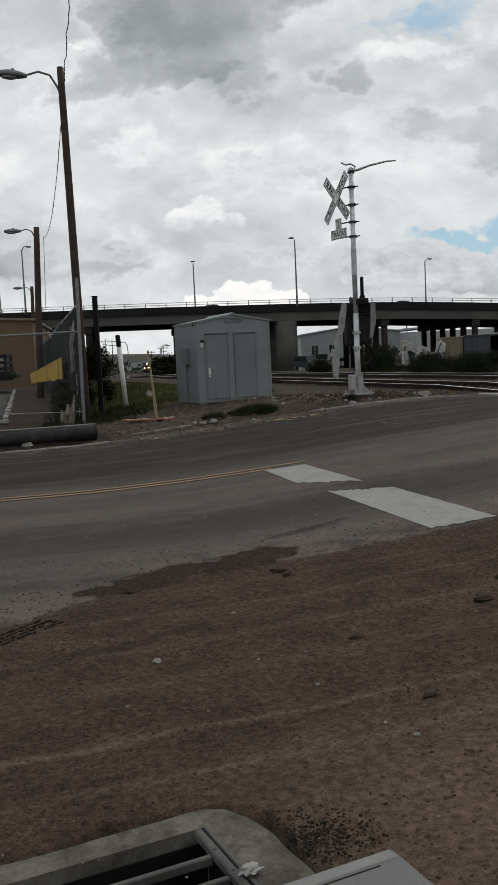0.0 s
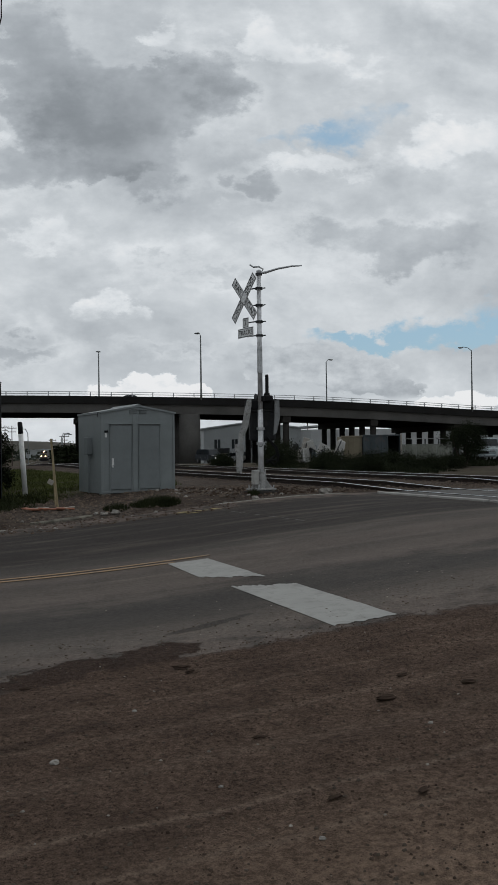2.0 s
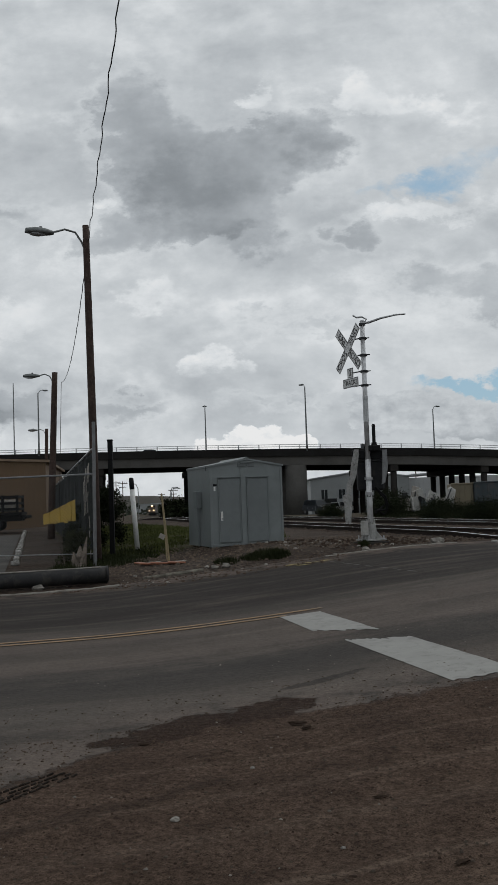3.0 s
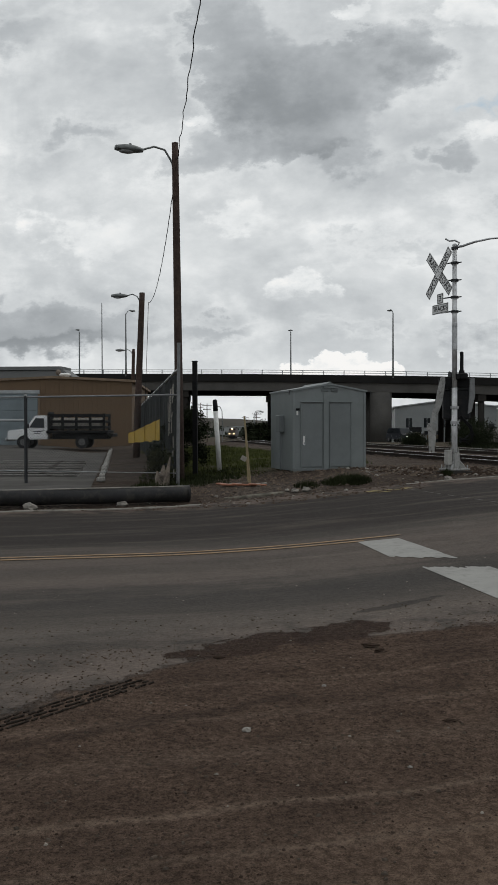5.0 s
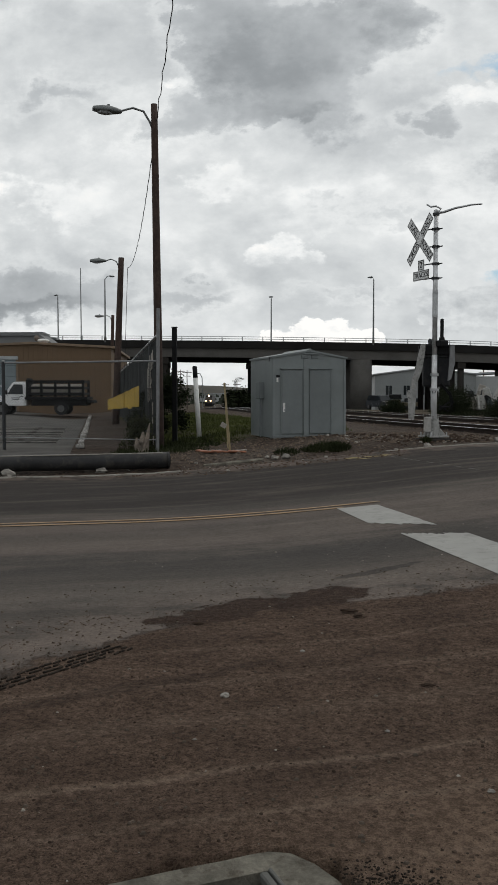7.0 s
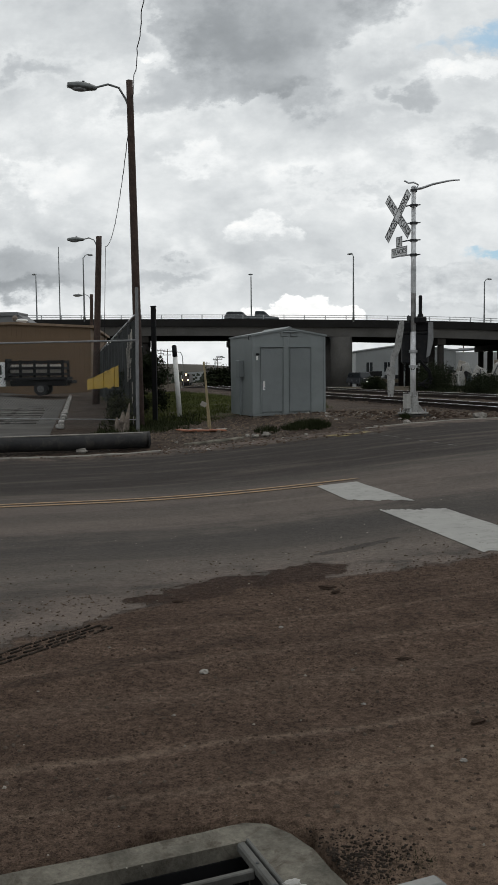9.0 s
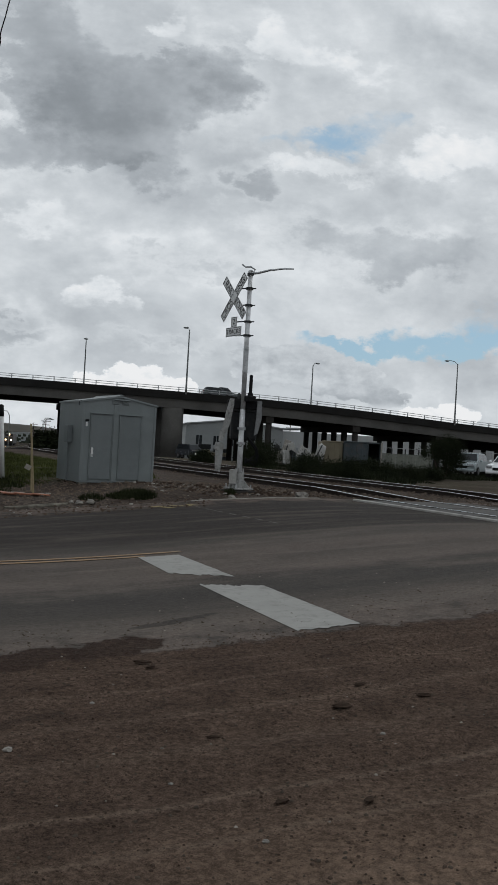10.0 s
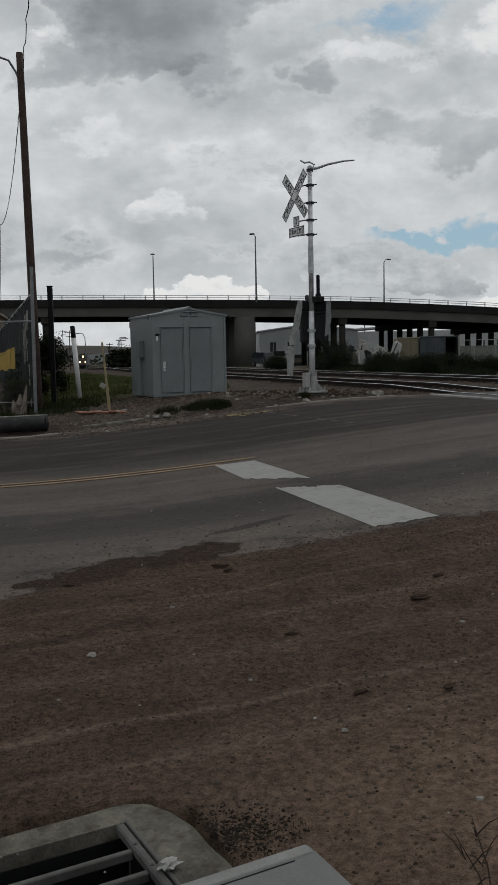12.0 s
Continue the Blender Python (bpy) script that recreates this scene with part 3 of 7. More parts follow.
    vv = maths(t, "ADD", vv, maths(t, "MULTIPLY_ADD", gran.outputs["Fac"], 0.03, -0.015))
    pale = None
    for at, half, power in WHEEL_LINES:
        d = maths(t, "DIVIDE", maths(t, "SUBTRACT", vv, at), half)
        e = maths(t, "MULTIPLY", maths(t, "EXPONENT", maths(t, "MULTIPLY", maths(t, "MULTIPLY", d, d), -1.0)), power)
        pale = e if pale is None else maths(t, "MAXIMUM", pale, e)
    mud = mixc(t, maths(t, "MULTIPLY", sand, 0.85), mud, (0.262, 0.186, 0.136))
    mud = mixc(t, maths(t, "MULTIPLY", pale, ramp(t, brk.outputs["Fac"], 0.24, 0.50)), mud, (0.235, 0.175, 0.134))
    # the mud's ragged rim
    tatter = maths(t, "ADD", maths(t, "MULTIPLY_ADD", edge.outputs["Fac"], 1.3, -0.65), maths(t, "MULTIPLY_ADD", gran.outputs["Fac"], 0.30, -0.15))
    rim = maths(t, "ADD", v, tatter)
    rim = maths(t, "ADD", rim, maths(t, "MULTIPLY", maths(t, "MAXIMUM", maths(t, "SUBTRACT", 2.0, s), 0.0), 0.8))
    muddy = ramp(t, rim, -11.66, -11.80)
    dusty = maths(t, "MULTIPLY", ramp(t, rim, -10.3, -11.6), 0.8)
    asp = mixc(t, maths(t, "MULTIPLY", dusty, ramp(t, mid.outputs["Fac"], 0.32, 0.62)), asp, (0.150, 0.120, 0.102))
    # stains of wet mud with torn outlines
    st2 = noise_tex(t, pos, 3.6, 9, 0.66, 0.3)
    for cs, cv, hs, hv, power, tone in STAINS:
        a = maths(t, "DIVIDE", maths(t, "SUBTRACT", s, cs), hs)
        d = maths(t, "DIVIDE", maths(t, "SUBTRACT", maths(t, "SUBTRACT", v, cv), maths(t, "MULTIPLY", maths(t, "SUBTRACT", s, cs), 0.33)), hv)
        e = maths(t, "SUBTRACT", 1.0, maths(t, "ADD", maths(t, "MULTIPLY", a, a), maths(t, "MULTIPLY", d, d)))
        e = maths(t, "ADD", e, maths(t, "ADD", maths(t, "MULTIPLY_ADD", st2.outputs["Fac"], 4.0, -2.0), maths(t, "MULTIPLY_ADD", gran.outputs["Fac"], 2.2, -1.1)))
        e = maths(t, "MULTIPLY", ramp(t, e, 0.0, 0.30), power)
        asp, mud = mixc(t, e, asp, tone), mixc(t, e, mud, tone)
        if hv > 0.2:
            muddy = maths(t, "MAXIMUM", muddy, e)
    col = mixc(t, muddy, asp, mud)
    # crisp grain
    g = maths(t, "ADD", maths(t, "MULTIPLY", ramp(t, grain.outputs["Fac"], 0.30, 0.70), 0.65), maths(t, "MULTIPLY", ramp(t, gran.outputs["Fac"], 0.34, 0.68), 1.15))
    g = maths(t, "MULTIPLY_ADD", g, maths(t, "MULTIPLY_ADD", muddy, 0.32, 0.42), maths(t, "MULTIPLY_ADD", muddy, -0.22, 0.58))
    gc = t.nodes.new("ShaderNodeCombineColor")
    for k in range(3):
        t.links.new(g, gc.inputs[k])
    col = mixc(t, 1.0, col, gc.outputs[0], "MULTIPLY")
    t.links.new(col, b.inputs["Base Color"])
    t.links.new(maths(t, "MULTIPLY_ADD", muddy, -0.06, 0.08), b.inputs["Specular IOR Level"])
    t.links.new(maths(t, "MULTIPLY_ADD", streak.outputs["Fac"], 0.25, 0.72), b.inputs["Roughness"])
    hgt = maths(t, "ADD", maths(t, "MULTIPLY", fine.outputs["Fac"], 0.5), maths(t, "MULTIPLY", maths(t, "MULTIPLY", gran.outputs["Fac"], muddy), 4.0))
    hgt = maths(t, "ADD", hgt, maths(t, "MULTIPLY", maths(t, "SUBTRACT", 1.0, grit.outputs["Distance"]), maths(t, "MULTIPLY_ADD", muddy, 0.5, 0.15)))
    hgt = maths(t, "ADD", hgt, maths(t, "MULTIPLY", maths(t, "MULTIPLY", streak2.outputs["Fac"], muddy), 0.5))
    bn = t.nodes.new("ShaderNodeBump")
    bn.inputs["Strength"].default_value, bn.inputs["Distance"].default_value = 0.9, 0.016
    t.links.new(hgt, bn.inputs["Height"])
    t.links.new(bn.outputs[0], b.inputs["Normal"])
    return m


STAINS = ((2.25, -11.62, 0.62, 0.26, 0.85, (0.056, 0.0385, 0.0310)), (2.95, -11.48, 0.48, 0.26, 0.85, (0.056, 0.0385, 0.0310)), (3.75, -10.75, 0.50, 0.09, 0.70, (0.036, 0.0320, 0.0290)), (1.35, -13.2, 0.9, 0.10, 0.5, (0.05, 0.036, 0.030)))
ASPHALT = ((0.052, 0.0450, 0.0398), (0.088, 0.0760, 0.0668), (0.132, 0.110, 0.094))
MUD = ((0.100, 0.0690, 0.0525), (0.171, 0.120, 0.0905), (0.210, 0.150, 0.114))
WHEEL_LINES = ((-14.42, 0.034, 0.62), (-14.85, 0.032, 0.52), (-13.24, 0.06, 0.30), (-12.61, 0.03, 0.30), (-13.8, 0.10, 0.25), (-15.3, 0.03, 0.28), (-12.1, 0.03, 0.2))


DRAIN_YAW = radians(27)
DRAIN = Matrix.Translation((0.35, 2.46, 0)) @ Matrix.Rotation(DRAIN_YAW, 4, "Z")     # x along the kerb, y towards the street


def drain_at(x, y):
    q = DRAIN.inverted() @ Vector((x, y, 0))
    return q.x, q.y


def build_ground():
    xs = steps((-1500, 250), (-200, 25), (-50, 5), (-14, 0.6), (14, 5), (60, 25), (200, 250), (1500, 1))
    ys = steps((-300, 50), (-20, 2), (0, 0.6), (32, 2), (70, 10), (200, 40), (500, 250), (2200, 1))
    def put(x, y):
        dip = -0.10 if -17.2 < past_kerb(x, y) < -0.2 and -24 < x < 34 else 0.0
        a, b = drain_at(x, y)
        if -4 < a < 0.2 and -2.5 < b < 1.2:
            dip -= 0.9
        return x, y, dip - 0.012 * (abs(x) < 60)
    return sheet("ground", xs, ys, put, ground_material(), 0, "bare gravelly soil with patches of weeds", "ground")


def mud_relief(x, y):
    """Ruts and lumps of the muddy near edge, over the land."""
    s, v = along(x, y), past_kerb(x, y)
    k = ease((-11.4 - v - 0.8 * max(0.0, 1.8 - s)) / 1.0)
    rough = 0.016 * noise.noise((x * 2.2, y * 2.2, 3)) + 0.012 * noise.noise((s * 0.9, v * 5.5, 7))
    ruts = 0.010 * math.sin(v * 7.0 + 0.5 * noise.noise((s * 0.35, v, 1)) * 6)
    a, b = drain_at(x, y)
    return k * ease(max(b - 0.82, a + 0.08) / 0.5) * (rough + ruts)


def build_road():
    s0, s1 = along(-6.83, 16.8) - 26, along(-6.83, 16.8) + 40
    us = steps((s0, 1.0), (along(-3, 4), 0.12), (along(4, 9), 0.3), (s1, 1))
    vs = steps((-17.5, 0.12), (-9.0, 0.15), (0.0, 1))
    def put(s, v):
        x, y = road_point(s, v)
        a, b = drain_at(x, y)
        fall = -0.5 if (b < 0.80 and a < -0.14) or (b < -0.03 and a < -0.03) else 0.0
        return x, y, mud_relief(x, y) + fall
    return sheet("road", us, vs, put, road_material(), 0.0, "worn grey asphalt street with brown mud along its edge", "road")


ground = build_ground()
road = build_road()


def paint_material(name, base, wear, under=(0.08, 0.074, 0.068)):
    m = mat(name, base, 0.75, vary=0.08, scale=3, grain=70, bump=0.1, dirt=under, dirt_amount=wear)
    return m


M["stop_paint"] = paint_material("stop_bar_paint", (0.275, 0.272, 0.255), 0.30)
M["line_yellow"] = paint_material("yellow_line_paint", (0.27, 0.175, 0.098), 0.7)


def ragged_patch(name, corners, material, ragged, label, lift=0.004, n=26, category="road marking"):
    """A thin coat between four corners, with broken edges where ragged says (start, right, end, left)."""
    a, b, c, d = [Vector((*p, 0)) for p in corners]
    verts, faces = [], []
    for j in range(n + 1):
        for i in range(n + 1):
            fu, fv = i / n, j / n
            nz = lambda k: noise.noise((fu * 6 + k, fv * 9, k * 2.3)) * 0.6 + noise.noise((fu * 19, fv * 23 + k, k)) * 0.4
            eu = fu + (ragged[3] * (1 - fu) * max(0, nz(1) + 0.3)) - ragged[1] * fu * max(0, nz(2) + 0.3)
            ev = fv + (ragged[0] * (1 - fv) * max(0, nz(3) + 0.3)) - ragged[2] * fv * max(0, nz(4) + 0.3)
            p = (a * (1 - eu) + b * eu) * (1 - ev) + (d * (1 - eu) + c * eu) * ev
            verts.append((p.x, p.y, land(p.x, p.y) + lift))
    w = n + 1
    for j in range(n):
        for i in range(n):
            faces.append((j * w + i, j * w + i + 1, (j + 1) * w + i + 1, (j + 1) * w + i))
    me = bpy.data.meshes.new(name)
    me.from_pydata(verts, [], faces)
    ob = part_of(name, me, material)
    mod = ob.modifiers.new("coat", "SOLIDIFY")
    mod.thickness = 0.002
    return tagged(ob, label, category, "", "structure")


ragged_patch("stop_bar", [(0.02, 11.83), (0.56, 11.98), (1.14, 10.16), (0.42, 10.42)], M["stop_paint"], (0.0, 0.04, 0.22, 0.0), "pale worn stop bar panel painted on asphalt")
ragged_patch("stop_bar", [(0.68, 9.83), (1.37, 9.66), (1.99, 7.68), (1.41, 7.45)], M["stop_paint"], (0.10, 0.03, 0.05, 0.0), "pale worn stop bar panel painted on asphalt")


def strip(name, p0, p1, width, material, label, lift=0.009, n=60):
    p0, p1 = Vector((*p0, 0)), Vector((*p1, 0))
    side = (p1 - p0).normalized().cross(Vector((0, 0, 1))) * width / 2
    verts, faces = [], []
    for i in range(n + 1):
        p = p0.lerp(p1, i / n)
        for k in (-1, 1):
            q = p + side * k * (1 + 0.12 * noise.noise((i * 0.9, k, 2)))
            verts.append((q.x, q.y, land(q.x, q.y) + lift))
    for i in range(n):
        faces.append((2 * i, 2 * i + 1, 2 * i + 3, 2 * i + 2))
    me = bpy.data.meshes.new(name)
    me.from_pydata(verts, [], faces)
    ob = part_of(name, me, material)
    ob.modifiers.new("coat", "SOLIDIFY").thickness = 0.003
    return tagged(ob, label, "road marking", "", "structure")


for shift in (0.0, 0.21):
    d = Vector((4.3, 1.36, 0)).normalized()
    q = Vector((-d.y, d.x, 0)) * shift
    strip("yellow_line", (-4.3 - 9 * d.x + q.x, 10.52 - 9 * d.y + q.y), (0.10 + q.x + (0.55 if shift else 0), 11.90 + q.y + (0.17 if shift else 0)), 0.078, M["line_yellow"], "faded yellow centre line on the asphalt")


# ---- railway ----
def track_x(y):
    """The near rail's x at y: straight past the crossing, then bending towards the distance."""
    x, at = 5.33 - (45 - 21.8) * math.tan(TRACK_YAW), 45.0
    if y <= 45:
        return 5.33 - (y - 21.8) * math.tan(TRACK_YAW)
    for lo, hi, s0, s1 in ((45, 80, -0.3346, -0.16), (80, 300, -0.16, -0.16), (300, 340, -0.16, -0.05), (340, 2000, -0.05, -0.05)):
        e = min(y, hi)
        f = (e - lo) / (hi - lo)
        x += (e - lo) * (s0 + (s0 + (s1 - s0) * f)) / 2
        if y <= hi:
            break
    return x


def track_point(y, off):
    x0, x1 = track_x(y - 0.5), track_x(y + 0.5)
    d = Vector((x1 - x0, 1.0, 0)).normalized()
    side = Vector((d.y, -d.x, 0))
    p = Vector((track_x(y), y, 0)) + side * off
    return p, d


def rail_z(x, y):
    return land(x, y) + 0.10 + 0.02


def sweep(bm, outline, stations):
    """Outline (side, up) carried along stations of (point, direction)."""
    rings = []
    for p, d in stations:
        side = Vector((d.y, -d.x, 0))
        rings.append([bm.verts.new(p + side * a + Vector((0, 0, b))) for a, b in outline])
    n = len(outline)
    for r0, r1 in zip(rings, rings[1:]):
        for k in range(n):
            bm.faces.new((r0[k], r1[k], r1[(k + 1) % n], r0[(k + 1) % n]))
    bm.faces.new(rings[0])
    bm.faces.new(rings[-1][::-1])
    bmesh.ops.recalc_face_normals(bm, faces=bm.faces)
    return bm


RAIL = [(-0.07, -0.16), (0.07, -0.16), (0.07, -0.145), (0.012, -0.13), (0.012, -0.045), (0.036, -0.035), (0.036, -0.002), (-0.036, -0.002), (-0.036, -0.035), (-0.012, -0.045), (-0.012, -0.13), (-0.07, -0.145)]
FACE = [(-0.036, -0.012), (0.036, -0.012), (0.034, 0.004), (-0.034, 0.004)]


def track_height(y, off):
    """Rails ride level across: the land's height at the near rail, eased to the crossing."""
    p, d = track_point(y, 0)
    return land(p.x, p.y) + 0.03 + 0.10 * ease((y - 20.5) / 3)


def build_track(first, label):
    tr = thing("railway_track", Matrix(), label, "railway track", "tracks over the crossing")
    ys = steps((-30, 3), (60, 5), (120, 15), (520, 1))
    for off in (first, first + 1.435):
        st = []
        for y in ys:
            p, d = track_point(y, off)
            st.append((Vector((p.x, p.y, track_height(y, off))), d))
        r = part("rail", sweep(B(), RAIL, st), M["rail"], tr, "rusty brown steel rail with shade in its colour")
        part("running_face", sweep(B(), FACE, st), M["rail_top"], r, "bright polished rail top")
    me = None
    y = 12.0
    n = 0
    while n < 95:
        p, d = track_point(y, first + 0.7175)
        if me is None:
            bm = box(B(), (0, 0, 0), (2.6, 0.22, 0.18), 0.012)
            me = bpy.data.meshes.new("tie")
            bm.to_mesh(me)
            bm.free()
            me.materials.append(M["tie"])
        o = new("tie", me)
        o.parent = tr
        o.matrix_world = Matrix.Translation((p.x, p.y, track_height(y, 0) - 0.245)) @ Matrix.Rotation(math.atan2(d.y, d.x) - math.pi / 2 + random.uniform(-0.01, 0.01), 4, "Z")
        y += 0.55
        n += 1
    return tr


build_track(0.0, "near railway track with shiny worn rail tops")
build_track(4.4, "far railway track with shiny worn rail tops")


def ballast_material():
    m = bpy.data.materials.new("track_ballast")
    m.use_nodes = True
    t = m.node_tree
    b = t.nodes["Principled BSDF"]
    pos = t.nodes.new("ShaderNodeNewGeometry").outputs["Position"]
    vor = t.nodes.new("ShaderNodeTexVoronoi")
    vor.inputs["Scale"].default_value = 14.0
    t.links.new(pos, vor.inputs["Vector"])
    sc = t.nodes.new("ShaderNodeSeparateColor")
    t.links.new(vor.outputs["Color"], sc.inputs[0])
    big = noise_tex(t, pos, 0.7, 6, 0.6)
    col = mixc(t, sc.outputs[0], (0.0100, 0.0082, 0.0072), (0.0380, 0.0325, 0.0285))
    col = mixc(t, maths(t, "MULTIPLY", ramp(t, big.outputs["Fac"], 0.4, 0.65), 0.6), col, (0.0180, 0.0138, 0.0108))
    t.links.new(col, b.inputs["Base Color"])
    b.inputs["Roughness"].default_value, b.inputs["Specular IOR Level"].default_value = 0.95, 0.04
    bn = t.nodes.new("ShaderNodeBump")
    bn.inputs["Strength"].default_value, bn.inputs["Distance"].default_value = 1.0, 0.05
    t.links.new(vor.outputs["Distance"], bn.inputs["Height"])
    t.links.new(bn.outputs[0], b.inputs["Normal"])
    return m


M["ballast"] = ballast_material()


def build_ballast():
    """One bed of crushed stone under both tracks, beyond the crossing."""
    offs = [-2.2, -1.4, -0.8, 0.7, 2.2, 3.0, 3.8, 5.1, 6.6, 7.4, 8.2]
    drop = [-0.30, -0.19, -0.16, -0.16, -0.19, -0.26, -0.19, -0.16, -0.16, -0.19, -0.35]
    ys = steps((20.6, 0.5), (60, 3), (120, 15), (520, 1))
    verts, faces = [], []
    for y in ys:
        for o, dz in zip(offs, drop):
            p, d = track_point(y, o)
            z = track_height(y, 0) + dz + 0.03 * noise.noise((p.x * 1.5, p.y * 1.5, 0))
            verts.append((p.x, p.y, z))
    n = len(offs)
    for j in range(len(ys) - 1):
        for i in range(n - 1):
            a = j * n + i
            faces.append((a, a + 1, a + n + 1, a + n))
    me = bpy.data.meshes.new("ballast")
    me.from_pydata(verts, [], faces)
    return tagged(part_of("ballast", me, M["ballast"], None, "", True), "dark crushed stone bed under the railway tracks", "ballast", "", "stuff")


build_ballast()


# ---- signal shed ----
def build_shed():
    wd, dp, h, ridge = 2.08, 1.95, 2.10, 2.27
    a = radians(22)
    o = thing("signal_shed", Matrix.Translation((-1.66, 23.88, 0.45)) @ Matrix.Rotation(a, 4, "Z"), "grey painted metal railway signal shed with two doors on gravel", "shed")
    body = [(0, 0), (wd, 0), (wd, h), (wd / 2, ridge), (0, h)]
    wall = part("body", prism(B(), body, dp), M["shed"], o)
    rf = B()
    for x0, z0, x1, z1 in ((-0.03, h - 0.01, wd / 2, ridge + 0.005), (wd / 2, ridge + 0.005, wd + 0.03, h - 0.01)):
        prism(rf, [(x0, z0), (x1, z1), (x1, z1 + 0.045), (x0, z0 + 0.045)], dp + 0.08, Matrix.Translation((0, -0.04, 0)))
    roof = part("roof", rf, M["shed"], o)
    rc = prism(B(), [(wd / 2 - 0.10, ridge + 0.03), (wd / 2, ridge + 0.055), (wd / 2 + 0.10, ridge + 0.03), (wd / 2, ridge + 0.085)], dp + 0.10, Matrix.Translation((0, -0.05, 0)))
    part("ridge_cap", rc, M["shed"], roof)
    # vertical corner and centre trims
    for x in (0.035, wd * 0.455, wd - 0.035):
        part("trim", box(B(), (x, -0.008, h * 0.5), (0.06 if x != wd * 0.455 else 0.15, 0.02, h - 0.06), 0.005), M["shed"], o)
    part("base_rail", box(B(), (wd / 2, -0.006, 0.03), (wd, 0.03, 0.06), 0.006), M["shed_door"], o)
    for x in (0.05, wd * 0.5, wd - 0.2):
        part("foot", box(B(), (x + 0.1, 0.15, -0.09), (0.22, 0.3, 0.18), 0.01), M["concrete"], o)
    # doors
    for i, (x0, x1) in enumerate(((0.125 * wd, 0.40 * wd), (0.51 * wd, 0.785 * wd))):
        door = part("door", box(B(), ((x0 + x1) / 2, -0.022, 0.94), (x1 - x0, 0.03, 1.68), 0.008), M["shed_door"], o)
        for dx, dz, sx, sz in ((0, 0.875, x1 - x0 + 0.05, 0.03), (-(x1 - x0) / 2 - 0.012, 0, 0.022, 1.74), ((x1 - x0) / 2 + 0.012, 0, 0.022, 1.74)):
            part("door_frame", box(B(), ((x0 + x1) / 2 + dx, -0.028, 0.94 + dz), (sx, 0.03, sz), 0.004), M["shed"], door)
        part("drip_edge", box(B(), ((x0 + x1) / 2, -0.045, 1.815), (x1 - x0 + 0.09, 0.05, 0.02), 0.004), M["shed_door"], door)
        for z in (0.35, 1.0, 1.6):
            part("hinge", rod(B(), (x1 + 0.004 if i == 0 else x1 + 0.004, -0.045, z - 0.05), (x1 + 0.004, -0.045, z + 0.05), 0.012), M["shed"], door)
        if i == 0:
            plate = part("lock_plate", box(B(), (x0 + 0.055, -0.042, 0.80), (0.06, 0.012, 0.24), 0.004), M["white"], door, "bright metal lock plate")
            part("handle", box(B(), (x0 + 0.06, -0.065, 0.85), (0.03, 0.03, 0.10), 0.006), M["white"], plate, "pale handle with padlock")
            part("padlock", box(B(), (x0 + 0.06, -0.06, 0.73), (0.035, 0.025, 0.05), 0.008), M["galv"], plate)
    # small sign and its bracket by the door
    part("notice", box(B(), (0.072 * wd, -0.02, 1.62), (0.10, 0.02, 0.055), 0.003), M["black"], o, "small black plate")
    part("notice", box(B(), (0.066 * wd, -0.018, 1.52), (0.05, 0.012, 0.11), 0.003), M["white"], o, "small pale notice")
    # vents in the gable
    for x in (wd / 2 - 0.14, wd / 2 + 0.14):
        v = part("vent", box(B(), (x, -0.012, h + 0.035), (0.2, 0.025, 0.10), 0.006), M["shed_door"], o)
        for k in range(3):
            part("louvre", box(B(), (x, -0.03, h + 0.01 + 0.028 * k), (0.17, 0.015, 0.012)), M["shed"], v)
    part("vent_hood", box(B(), (wd / 2 + 0.03, -0.04, h + 0.105), (0.42, 0.06, 0.025), 0.006), M["shed"], o)
    # meter box and conduit on the side facing along the road
    mb = part("meter_box", box(B(), (-0.07, 0.85, 1.25), (0.14, 0.32, 0.46), 0.015), M["shed_door"], o)
    part("conduit", rod(B(), (-0.06, 0.85, 1.02), (-0.06, 0.85, 0.0), 0.022), M["shed_door"], mb)
    for x in (-0.05, wd + 0.05):
        part("eave_hook", tube(B(), [(x, -0.06, h + 0.02), (x + math.copysign(0.05, x - 1), -0.08, h + 0.01), (x + math.copysign(0.06, x - 1), -0.08, h - 0.10)], 0.012), M["dark_metal"], o)
    return o


build_shed()


# ---- crossing signal ----
M["gear"] = mat("gate_machine_paint", (0.022, 0.023, 0.025), 0.7, scale=5, dirt=(0.05, 0.045, 0.04), spec=0.12)
M["arm_plate"] = mat("scuffed_grey_white_paint", (0.30, 0.30, 0.29), 0.65, scale=6, vary=0.25, dirt=(0.09, 0.085, 0.08), dirt_amount=0.8)


